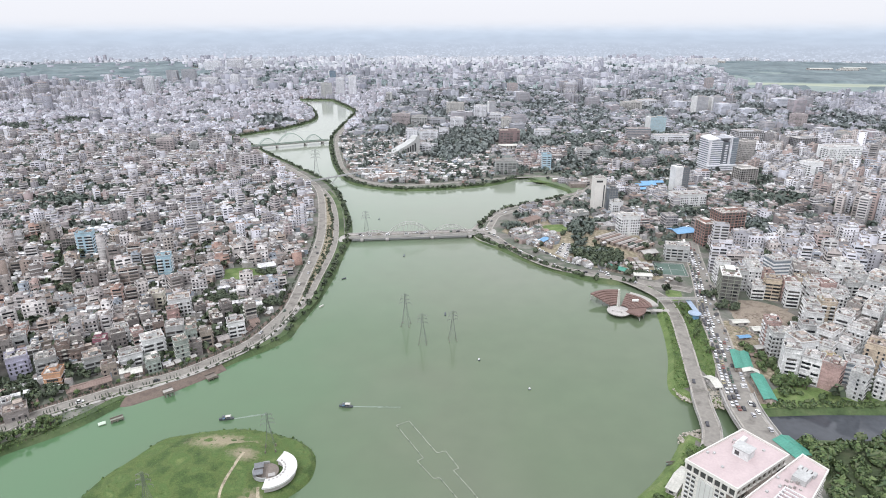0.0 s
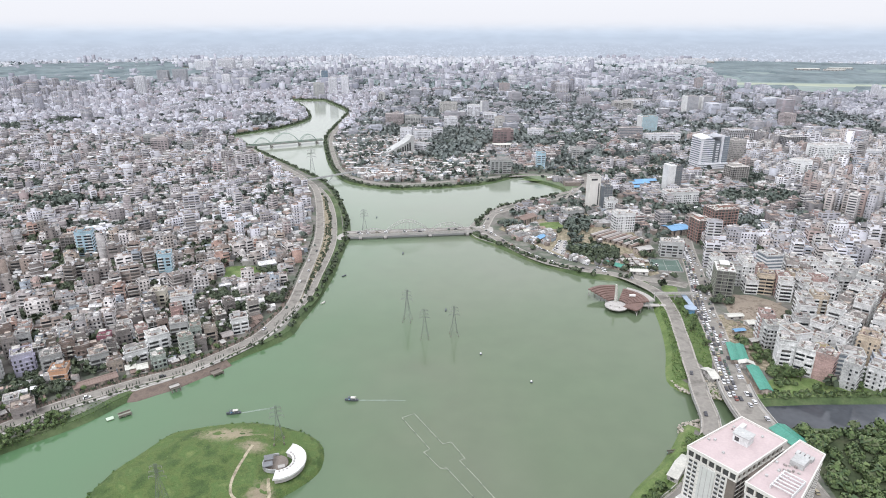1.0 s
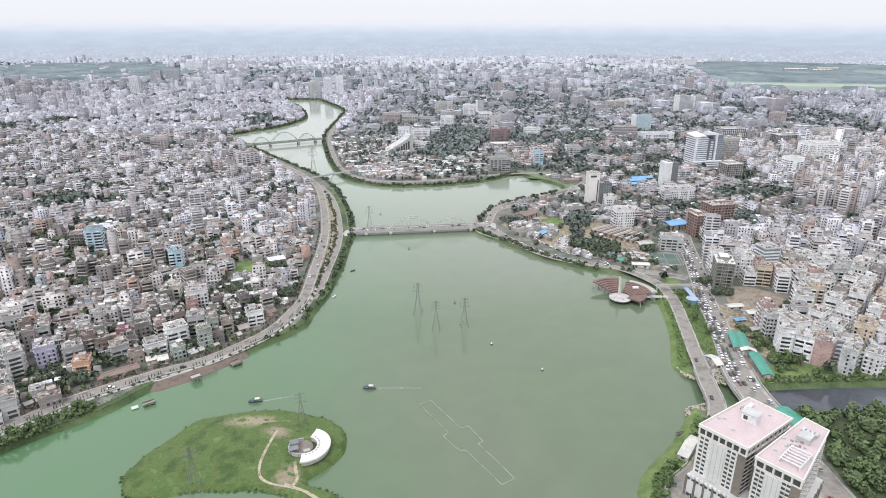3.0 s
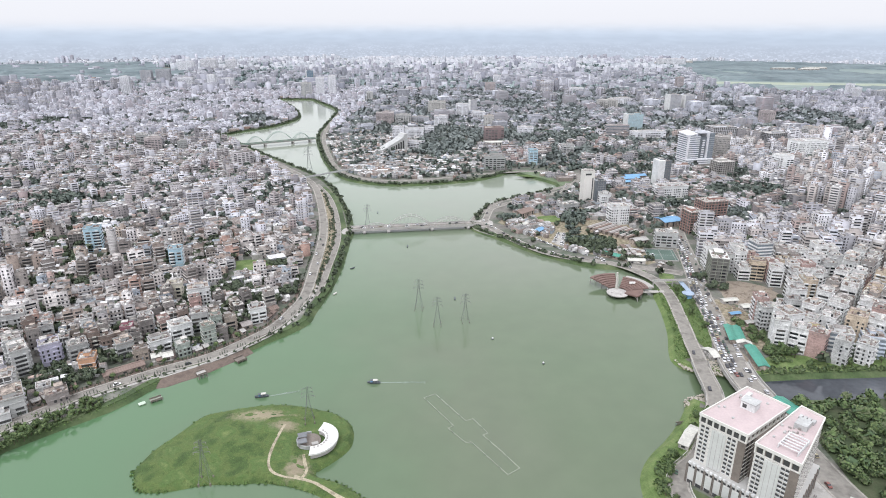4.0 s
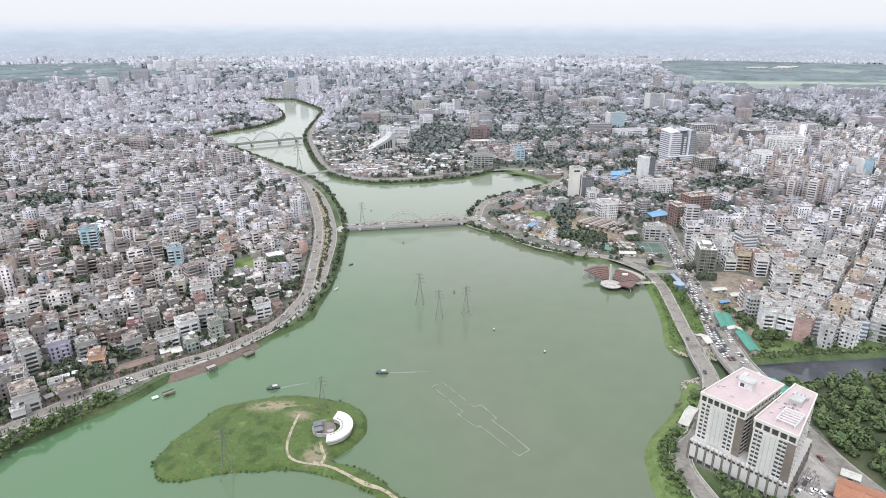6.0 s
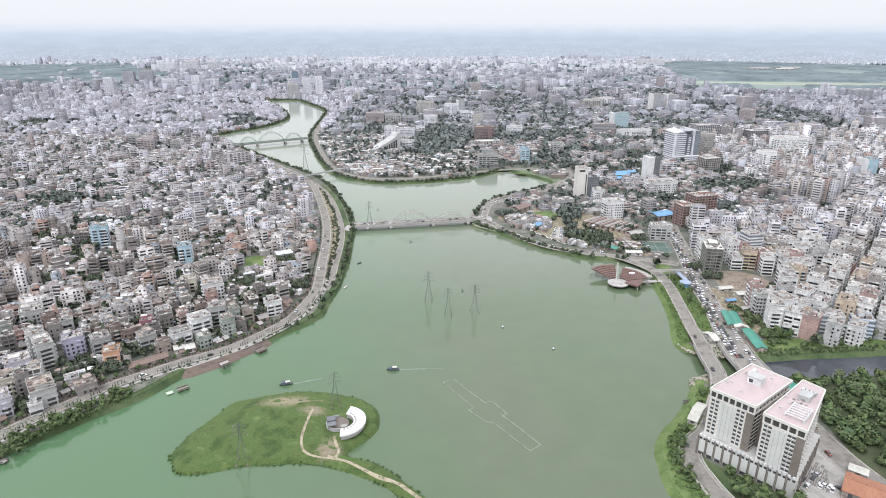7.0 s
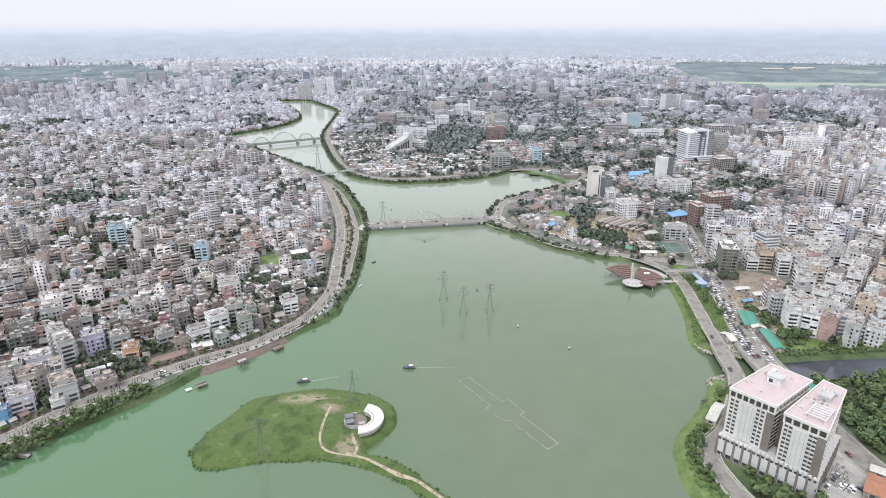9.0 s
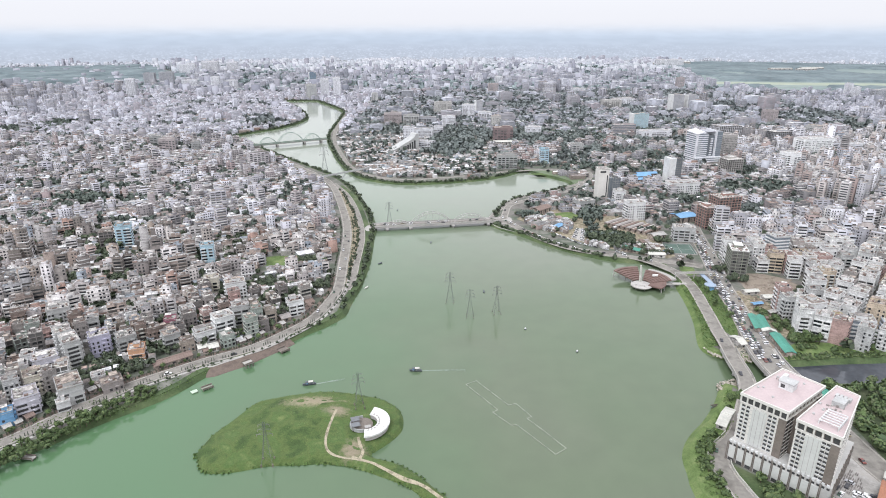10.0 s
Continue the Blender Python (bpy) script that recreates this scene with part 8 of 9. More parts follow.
def tree_proto(seed, h, r):
    ob = thing("tree", "leafy dark green broad-leaved tree", "tree", "trees round the lake")
    g = random.Random(seed)
    bm = bmesh.new()
    p = Vector((0, 0, -0.4))
    for k in range(4):
        q = p + Vector((g.uniform(-0.25, 0.25), g.uniform(-0.25, 0.25), h * 0.16))
        strut(bm, p, q, r * 0.09 * (1 - 0.15 * k), 6)
        p = q
    for k in range(6):
        a = 2 * math.pi * k / 6 + g.uniform(-0.3, 0.3)
        s = Vector((0, 0, h * (0.3 + 0.05 * k)))
        strut(bm, s, s + Vector((math.cos(a) * r * 0.6, math.sin(a) * r * 0.6, h * 0.25)), r * 0.035, 4)
    part("trunk", bm_mesh("trunk", bm, M_BARK), ob)
    q = crown_quads(seed, 260, r, h * 0.36, 0.41) + np.array([0, 0, h * 0.62])
    core = crown_quads(seed, 40, r * 0.6, h * 0.24, 1.3) + np.array([0, 0, h * 0.6])
    q = np.concatenate([q, core])
    part("crown", quads_mesh("crown", q, [M_LEAF_NEAR], None, leaf_normals(q, (0, 0, h * 0.58))), ob)
    return ob


PROTOS = [tree_proto(s, h, r) for s, h, r in ((1, 7, 3.0), (2, 9, 3.6), (3, 6, 2.6), (4, 10, 4.0), (5, 5, 2.4))]
for k, p in enumerate(PROTOS):
    p.location = (235 + 9 * k, 300 - 6 * k, LAND)
tree_spots = []


def along(line, side, every, spread, lo, hi, y0=-1e9, y1=1e9):
    nrm = normals_of(line)
    d = np.concatenate([[0], np.cumsum(np.linalg.norm(np.diff(line[:, :2], axis=0), axis=1))])
    s = np.arange(0, d[-1], every) + 0.0
    s = s + rng.uniform(-0.4, 0.4, len(s)) * every
    for q in s:
        x, y = np.interp(q, d, line[:, 0]), np.interp(q, d, line[:, 1])
        nx, ny = np.interp(q, d, nrm[:, 0]), np.interp(q, d, nrm[:, 1])
        if y0 < y < y1:
            o = side + rng.uniform(-spread, spread)
            tree_spots.append((x + nx * o, y + ny * o, LAND - 0.3, rng.uniform(lo, hi)))


along(ROAD_WEST, -13.0, 3.0, 2.5, 0.4, 0.65, 215, 332)
along(ROAD_WEST, -17.5, 3.2, 2.0, 0.45, 0.7, 215, 330)
along(ROAD_WEST, -21.5, 3.0, 1.6, 0.4, 0.6, 215, 330)
along(ROAD_WEST, 8, 9, 1.0, 0.3, 0.6, 250, 420)
for poly, cnt, lo, hi in (([(212, 324), (330, 332), (330, 200), (222, 200), (210, 262)], 62, 0.8, 1.25), ([(128, 246), (158, 216), (165, 195), (150, 190), (130, 222)], 40, 0.6, 1.05),
                          ([(225, 402), (246, 400), (246, 376), (226, 380)], 16, 0.7, 1.0), ([(200, 500), (212, 500), (203, 425), (192, 400)], 16, 0.4, 0.7),
                          ([(108, 262), (116, 250), (112, 225), (108, 232)], 10, 0.4, 0.7), ([(120, 272), (126, 275), (120, 262), (115, 255)], 8, 0.5, 0.8), ([(148, 312), (154, 318), (158, 312), (150, 300)], 8, 0.5, 0.8),
                          ([(240, 372), (330, 380), (330, 374), (240, 366)], 16, 0.4, 0.8), ([(-160, 386), (-150, 410), (-185, 400), (-190, 380)], 10, 0.5, 0.9), ([(-265, 330), (-240, 345), (-230, 340), (-258, 312)], 10, 0.6, 1.0)):
    q, made = np.array(poly), 0
    while made < cnt:
        x, y = rng.uniform(q[:, 0].min(), q[:, 0].max()), rng.uniform(q[:, 1].min(), q[:, 1].max())
        if inside([x], [y], q)[0]:
            tree_spots.append((x, y, LAND - 0.1, rng.uniform(lo, hi)))
            made += 1
for x, y, z, k in tree_spots:
    t = copy_thing(PROTOS[int(rng.integers(0, 5))], pose(x, y, z, 0, 0, rng.uniform(0, 360)))
    t.scale = (k, k, k * rng.uniform(0.85, 1.15))

# woods: trees past counting, joined
M_LEAF_PARK = material("park_leaves", [(0.07, 0.105, 0.04), (0.095, 0.14, 0.05), (0.055, 0.088, 0.04), (0.125, 0.165, 0.065), (0.10, 0.12, 0.06)], 0.85, "island", 1.5, 0.05, 0.25, 0)
# leaves by distance: each farther copy has more haze painted into its colour
M_LEAF_HAZY = material("far_hazed_leaves", [(0.176, 0.196, 0.198), (0.199, 0.221, 0.221), (0.157, 0.177, 0.181)], 0.9, "island", 1.5, 0.02, 0.25, 0)
M_LEAF_BELT = material("belt_hazed_leaves", [(0.148, 0.169, 0.161), (0.177, 0.195, 0.185), (0.124, 0.144, 0.139)], 0.9, "island", 1.5, 0.02, 0.25, 0)
M_LEAF_MID = material("mid_hazed_leaves", [(0.103, 0.124, 0.106), (0.124, 0.146, 0.122), (0.086, 0.108, 0.095)], 0.9, "island", 1.5, 0.02, 0.25, 0)
MASS = [np.concatenate([crown_quads(20 + s, 46, 1.0, 0.8, 0.30), crown_quads(40 + s, 10, 0.6, 0.5, 0.55)]) for s in range(8)]


DENSE = [np.concatenate([crown_quads(100 + s, 165, 1.0, 0.8, 0.145), crown_quads(40 + s, 12, 0.6, 0.5, 0.5)]) for s in range(8)]
LIGHT = [np.concatenate([crown_quads(20 + s, 22, 1.0, 0.8, 0.40), crown_quads(40 + s, 6, 0.6, 0.5, 0.6)]) for s in range(8)]
FARTREE = [crown_quads(60 + s, 6, 1.0, 0.8, 0.7) for s in range(8)]
TUFT = [crown_quads(80 + s, 7, 1.0, 0.5, 0.4) for s in range(8)]


def woods(name, label, x, y, z, r, shapes=None, m_leaf=None):
    shapes = shapes or MASS
    x, y, z, r = [np.asarray(q, dtype=float) for q in (x, y, z, r)]
    out, nor = [], []
    k = rng.integers(0, 8, len(x))
    a = rng.uniform(0, 2 * np.pi, len(x))
    for s in range(8):
        m = k == s
        c, sn = np.cos(a[m])[:, None, None], np.sin(a[m])[:, None, None]
        q = shapes[s][None]
        rr = r[m][:, None, None]
        out.append(np.stack([x[m][:, None, None] + rr * (q[..., 0] * c - q[..., 1] * sn), y[m][:, None, None] + rr * (q[..., 0] * sn + q[..., 1] * c),
                             z[m][:, None, None] + rr * (q[..., 2] + 1.0)], -1).reshape(-1, 4, 3))
        w = leaf_normals(shapes[s])[None]
        c, sn = c[..., 0], sn[..., 0]
        nor.append(np.stack([w[..., 0] * c - w[..., 1] * sn, w[..., 0] * sn + w[..., 1] * c, np.broadcast_to(w[..., 2], (m.sum(), w.shape[1]))], -1).reshape(-1, 3))
    return tagged(part(name, quads_mesh(name, np.concatenate(out), [m_leaf or M_LEAF], None, np.concatenate(nor))), label, "trees", kind="stuff")


def scatter(poly, count):
    q = np.array(poly, dtype=float)
    x, y = rng.uniform(q[:, 0].min(), q[:, 0].max(), count * 3), rng.uniform(q[:, 1].min(), q[:, 1].max(), count * 3)
    ok = inside(x, y, q)
    return x[ok][:count], y[ok][:count]


g = np.concatenate(GAPS)
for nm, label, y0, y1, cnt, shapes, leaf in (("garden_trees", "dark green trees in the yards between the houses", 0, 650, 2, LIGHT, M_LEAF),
                                             ("garden_trees", "haze-tinted green trees in the yards between the blocks", 650, 1000, 2, LIGHT, M_LEAF_MID),
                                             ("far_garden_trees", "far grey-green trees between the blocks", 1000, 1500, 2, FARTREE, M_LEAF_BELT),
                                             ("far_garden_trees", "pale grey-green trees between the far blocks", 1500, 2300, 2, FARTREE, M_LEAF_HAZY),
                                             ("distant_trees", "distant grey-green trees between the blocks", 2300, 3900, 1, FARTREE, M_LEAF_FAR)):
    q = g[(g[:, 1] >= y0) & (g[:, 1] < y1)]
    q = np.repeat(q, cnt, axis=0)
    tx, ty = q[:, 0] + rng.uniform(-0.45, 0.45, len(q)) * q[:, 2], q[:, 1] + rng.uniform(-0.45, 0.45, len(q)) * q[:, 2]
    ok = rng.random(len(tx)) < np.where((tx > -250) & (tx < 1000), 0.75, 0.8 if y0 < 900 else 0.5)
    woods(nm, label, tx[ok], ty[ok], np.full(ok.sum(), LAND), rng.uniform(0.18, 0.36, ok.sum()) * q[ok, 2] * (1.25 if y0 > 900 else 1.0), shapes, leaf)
# street trees squeezed between the houses
sx, sy = rng.uniform(-1000, 1000, 8000), rng.uniform(330, 1200, 8000)
ok = (np.abs(sx) < 0.8 * (sy + 60)) & ~inside(sx, sy, LAKE)
sx, sy = sx[ok], sy[ok]
ok = distance(sx, sy, LAKE, True) > 12
for line, half in ROADS:
    ok &= distance(sx, sy, line) > half + 3
dens = np.array([noise.noise(Vector((a * 0.009, b * 0.009, 8.8))) for a, b in zip(sx, sy)])
ok &= dens > np.where(sx < 0, -0.1, 0.05)
for zone, leaf in ((sy < 650, M_LEAF), (sy >= 650, M_LEAF_MID)):
    sel = ok & zone
    woods("street_trees", "dark green trees squeezed between the houses", sx[sel], sy[sel], np.full(sel.sum(), LAND + 2), rng.uniform(2.2, 4.4, sel.sum()), LIGHT, leaf)
# groves among the houses
GROVES += [(276, 456, 6), (264, 440, 7), (256, 430, 6), (292, 478, 5), (74, 701, 8), (142, 706, 7), (151, 722, 7), (155, 704, 8), (150, 682, 8), (143, 660, 6), (140, 645, 5), (100, 690, 4), (116, 742, 6), (84, 742, 5), (170, 716, 5), (149, 695, 10), (153, 614, 9), (137, 620, 9), (167, 608, 8), (186, 566, 5), (206, 606, 7), (160, 618, 7), (200, 640, 7), (172, 600, 4), (240, 500, 7), (236, 520, 6), (288, 470, 9), (280, 440, 7)]
gx, gy, gr = [], [], []
for x, y, r in GROVES:
    k = int(r * r / (4.6 if y < 700 else 13)) + 4
    a, q = rng.uniform(0, 2 * np.pi, k), r * np.sqrt(rng.uniform(0, 1, k)) * 1.1
    gx += list(x + q * np.cos(a) * (1.25 if y < 700 else 1.8))
    gy += list(y + q * np.sin(a) * 0.9)
    gr += list(rng.uniform(1.6, 3.4, k) if y < 700 else rng.uniform(2.5, 5.0, k))
gx, gy, gr = np.array(gx), np.array(gy), np.array(gr)
ok = distance(gx, gy, ROAD_WEST) > 7
for nm, near_by in (("grove_trees", gy < 620), ("far_grove_trees", gy >= 620)):
    sel = ok & near_by
    woods(nm, "dark green trees in groves between the old houses", gx[sel], gy[sel], np.full(sel.sum(), LAND + 0.5), gr[sel], DENSE if nm == "grove_trees" else LIGHT, M_LEAF if nm == "grove_trees" else M_LEAF_MID)
# trees along the upstream banks
bl = np.array(LAKE)
bx, by = [], []
dd = np.concatenate([[0], np.cumsum(np.linalg.norm(np.diff(bl, axis=0), axis=1))])
for q in np.arange(0, dd[-1], 3.6):
    x, y = np.interp(q, dd, bl[:, 0]), np.interp(q, dd, bl[:, 1])
    if y > 400 and abs(x) < 700 and rng.random() < (0.9 if y > 560 else 0.5) and not (120 < x < 200 and 380 < y < 545) and not (100 < x < 165 and 855 < y < 965):
        i = np.searchsorted(dd, q) % len(bl)
        bx.append(x + outward[i, 0] * rng.uniform(2, 6))
        by.append(y + outward[i, 1] * rng.uniform(2, 6))
woods("bank_trees", "small dark green trees along the upstream banks", bx, by, np.full(len(bx), LAND - 1.2), rng.uniform(1.2, 3.0, len(bx)), LIGHT)
for nm, label, poly, cnt, lo, hi in (                                     ("peninsula_trees", "dark green trees on the peninsula", PARKS[7], 40, 2.0, 3.4),
                                     ("roadside_trees", "dark green trees of the roadside park", [(133, 634), (160, 640), (181, 623), (171, 595), (147, 589), (130, 608)], 120, 1.8, 3.6),
                                     ("canal_bushes", "lush green bushes along the canal", [(212, 366), (245, 366), (283, 368), (345, 375), (345, 370), (283, 362), (245, 360), (212, 357)], 260, 0.6, 1.5),
                                     ("park_trees", "dense dark green trees of the park by the avenue", [(212, 324), (345, 338), (345, 170), (222, 170), (209, 262)], 580, 2.6, 4.8),
                                     ("canal_trees", "dark green trees behind the teal sheds", [(226, 440), (246, 400), (240, 372), (226, 372)], 60, 1.8, 3.2),
                                     ("institute_trees", "dark green trees round the institute", [(100, 1150), (330, 1090), (420, 1200), (200, 1330), (100, 1300)], 240, 4, 7), ("institute_trees", "dense dark green wood beside the institute", WOOD, 190, 4.5, 8),
                                     ("site_trees", "dark green trees behind the building site", [(300, 700), (380, 800), (440, 760), (360, 680)], 90, 3, 5)):
    x, y = scatter(poly, cnt)
    keep = distance(x, y, ROAD_PENINSULA) > 7
    x, y = x[keep], y[keep]
    ok = np.ones(len(x), dtype=bool)
    for m in LANDMARKS:
        ok &= np.hypot(x - m[1], y - m[2]) > 0.5 * max(m[4], m[5])
    shapes = LIGHT if nm == "canal_bushes" else DENSE if "park" in nm or "canal" in nm else None
    woods(nm, label, x[ok], y[ok], np.full(ok.sum(), LAND - 0.5), rng.uniform(lo, hi, ok.sum()), shapes, M_LEAF_PARK if "park" in nm or "canal" in nm else M_LEAF_BELT if "institute" in nm or "site" in nm else None)


def canopy(label, poly, step, clear):
    """A far wood: one uneven roof of crowns, with ragged clearings and an open strip along a line."""
    q = np.array(poly, dtype=float)
    gx, gy = np.arange(q[:, 0].min(), q[:, 0].max(), step), np.arange(q[:, 1].min(), q[:, 1].max(), step)
    x, y = np.meshgrid(gx, gy)
    x, y = x + rng.uniform(-0.3, 0.3, x.shape) * step, y + rng.uniform(-0.3, 0.3, y.shape) * step
    open_ground = np.array([noise.noise(Vector((a * 0.005, b * 0.0022, 2.2))) for a, b in zip(x.ravel(), y.ravel())]).reshape(x.shape) < -0.28
    good = inside(x, y, q) & ~open_ground & (distance(x, y, clear) > 85)
    # crowns grow taller away from the wood's edges
    rise = good.astype(float)
    for _ in range(3):
        rise = good * (rise + np.roll(rise, 1, 0) + np.roll(rise, -1, 0) + np.roll(rise, 1, 1) + np.roll(rise, -1, 1)) / 5
    inner = np.logical_and.reduce([np.roll(good, (i, j), (0, 1)) for i in (-1, 0, 1) for j in (-1, 0, 1)])
    z = LAND - 0.6 + np.where(inner, rise * rng.uniform(7.0, 11.0, x.shape), 0.0)
    idx = np.arange(x.size).reshape(x.shape)
    full = good[:-1, :-1] & good[1:, :-1] & good[1:, 1:] & good[:-1, 1:]
    f = np.stack([idx[:-1, :-1], idx[:-1, 1:], idx[1:, 1:], idx[1:, :-1]], -1)[full]
    return tagged(part("far_forest", mesh_of("far_forest", np.column_stack([x.ravel(), y.ravel(), z.ravel()]), f.tolist(), M_CANOPY)), label, "trees", kind="stuff")


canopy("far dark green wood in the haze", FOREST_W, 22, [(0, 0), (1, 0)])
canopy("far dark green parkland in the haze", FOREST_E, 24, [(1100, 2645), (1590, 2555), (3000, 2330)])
vx, vy = scatter(FOREST_W, 55)
k = len(vx)
tagged(part("far_villas", boxes_mesh("far_villas", np.column_stack([vx, vy, np.full(k, LAND - 0.3), LAND + rng.uniform(8, 20, k), rng.uniform(5, 16, k), rng.uniform(5, 10, k), rng.uniform(0, 0.5, k)]), [M_WALL_FAR, M_ROOF_FAR])),
       "pale blocks standing in the far wood", "buildings", kind="stuff")
M_LEAF_SHORE = material("shore_leaves", [(0.085, 0.15, 0.042), (0.105, 0.175, 0.048), (0.095, 0.16, 0.046)], 0.85, "island", 1.5, 0.05, 0.25, 0)
# bushes and tufts on the island rim
q = np.repeat(isl, 6, axis=0)
rim_in = np.roll(isl, -1, axis=0) - np.roll(isl, 1, axis=0)
rim_in = np.stack([-rim_in[:, 1], rim_in[:, 0]], 1) / np.maximum(np.linalg.norm(rim_in, axis=1), 1e-6)[:, None]
rim_in *= 1 if inside([isl[5, 0] + rim_in[5, 0]], [isl[5, 1] + rim_in[5, 1]], isl)[0] else -1
tuft = q + np.repeat(rim_in, 6, axis=0) * rng.uniform(0.2, 1.6, (len(q), 1)) + rng.normal(0, 0.35, q.shape)
lump = np.array([noise.noise(Vector((a * 0.12, b * 0.12, 4.4))) for a, b in tuft])
keep = rng.random(len(tuft)) < np.clip(0.55 + 1.5 * lump, 0.05, 1) * np.where(tuft[:, 1] < 262, 1.0, 0.45)
woods("shore_bushes", "low green bushes along the island shore", tuft[keep, 0], tuft[keep, 1], np.full(keep.sum(), -0.1), rng.uniform(0.3, 0.75, keep.sum()), LIGHT, M_LEAF_SHORE)

# grass tufts on the western bank
M_TUFT = material("grass_tufts", [(0.09, 0.15, 0.04), (0.11, 0.18, 0.05), (0.15, 0.20, 0.07), (0.08, 0.13, 0.04)], 0.9, "island", 1.0, 0.05, 0.3, 0)
vx, vy = scatter([(-204, 312), (-184, 344), (-194, 352), (-270, 285), (-285, 250), (-264, 252)], 900)
woods("bank_tufts", "rough tufts of grass on the western bank", vx, vy, np.full(len(vx), LAND - 0.6), rng.uniform(0.3, 0.8, len(vx)), TUFT, M_TUFT)

# tufts over the island's grass, and bushes that close the western bank's hedge
tx, ty = scatter(isl, 1100)
ok = (distance(tx, ty, [(-92, 297), (-93, 270), (-84, 256.5), (-61, 249.5), (-37, 234.5), (-5, 205), (90, 152)]) > 2.5) & (np.hypot(tx + 72, ty - 282) > 15) & (np.hypot((tx + 106) / 2, ty - 305) > 6) & (np.hypot(tx + 77, ty - 264) > 8)
woods("island_tufts", "rough tufts of grass on the island", tx[ok], ty[ok], island_height(tx[ok], ty[ok]) - 0.32, rng.uniform(0.2, 0.5, ok.sum()), TUFT, M_TUFT)
hx, hy = [], []
nrm = normals_of(ROAD_WEST)
for _ in range(620):
    i = int(rng.integers(0, len(ROAD_WEST)))
    if 205 < ROAD_WEST[i, 1] < 334:
        p = ROAD_WEST[i, :2] - nrm[i] * rng.uniform(8.5, 21) + rng.uniform(-3, 3, 2)
        hx.append(p[0])
        hy.append(p[1])
woods("bank_hedge", "dense green bushes on the western bank", hx, hy, np.full(len(hx), LAND - 0.9), rng.uniform(1.1, 2.5, len(hx)), MASS, M_LEAF_PARK)
# rough tufts on the eastern lawns
ex, ey = [], []
for poly, k in (([(153, 322), (148, 314), (141, 300), (128, 284), (114, 269), (107, 255), (104, 232), (114, 205), (121, 212), (116, 234), (115, 247), (118, 258), (124, 267), (135, 277), (147, 293), (158, 318)], 700), ([(184, 486), (180, 452), (173, 416), (164, 387), (164, 376), (172, 378), (178, 414), (183, 445), (188, 480), (188, 500)], 500),
                ([(198, 508), (214, 508), (203, 420), (190, 385), (186, 400), (194, 450)], 350)):
    qx, qy = scatter(poly, k)
    ex, ey = ex + list(qx), ey + list(qy)
woods("lawn_tufts", "rough tufts and low shrubs on the shore lawns", ex, ey, np.full(len(ex), LAND - 0.45), rng.uniform(0.35, 0.95, len(ex)), TUFT, M_TUFT)

# ---- vehicles ----
CAR_PAINTS = [plain("car_" + w, c, 0.35, 0.05, 0.2) for w, c in (("white", (0.75, 0.75, 0.75)), ("silver", (0.5, 0.5, 0.52)), ("dark", (0.05, 0.05, 0.06)), ("red", (0.20, 0.07, 0.06)), ("green", (0.07, 0.13, 0.09)), ("yellow", (0.33, 0.29, 0.19)), ("blue", (0.06, 0.12, 0.35)))]
M_TYRE = plain("tyre_rubber", (0.02, 0.02, 0.02), 0.9)


def vehicle(name, label, length, width, height, paint, bus=False):
    ob = thing(name, label, "bus" if bus else "car", "vehicles on the roads")
    hl, hw = length / 2, width / 2
    prof = [(-hl, 0.35), (-hl, 0.8), (-hl * 0.85, 0.9), (hl * 0.45, 0.92), (hl * 0.95, 0.78), (hl, 0.4)] if not bus else [(-hl, 0.4), (-hl, 1.0), (hl, 1.0), (hl, 0.4)]
    top = [(-hl * 0.82, 0.88), (-hl * 0.6, height), (hl * 0.15, height), (hl * 0.45, 0.9)] if not bus else [(-hl, 1.0), (-hl * 0.98, height), (hl * 0.96, height), (hl, 1.0)]
    for nm, pr, w, m in (("body", prof, hw, paint), ("cabin", top, hw * 0.88, M_GLASS if not bus else paint)):
        bm = bmesh.new()
        a, b = [bm.verts.new((x, -w, z)) for x, z in pr], [bm.verts.new((x, w, z)) for x, z in pr]
        bm.faces.new(a)
        bm.faces.new(b[::-1])
        for i in range(len(pr)):
            j = (i + 1) % len(pr)
            bm.faces.new((a[i], b[i], b[j], a[j]))
        bmesh.ops.recalc_face_normals(bm, faces=bm.faces)
        if nm == "body":
            for f in bm.faces:
                f.material_index = 0
            for px in (-hl * 0.6, hl * 0.6):
                for s in (-1, 1):
                    res = bmesh.ops.create_cone(bm, cap_ends=True, segments=8, radius1=0.34, radius2=0.34, depth=0.22, matrix=Matrix.Translation((px, s * hw * 0.95, 0.34)) @ Matrix.Rotation(math.pi / 2, 4, "X"))
                    for f in {f for v in res["verts"] for f in v.link_faces}:
                        f.material_index = 1
        part(nm, bm_mesh(nm, bm, [m, M_TYRE]), ob)
    if bus:
        for s in (-1, 1):
            y0, y1 = sorted((s * hw * 0.88, s * (hw * 0.88 + 0.05)))
            box_part("window_strip", -hl * 0.9, hl * 0.9, y0, y1, 1.3, height - 0.5, M_GLASS, ob)
    else:
        box_part("roof", -hl * 0.6, hl * 0.15, -hw * 0.86, hw * 0.86, height, height + 0.04, paint, ob)
    return ob


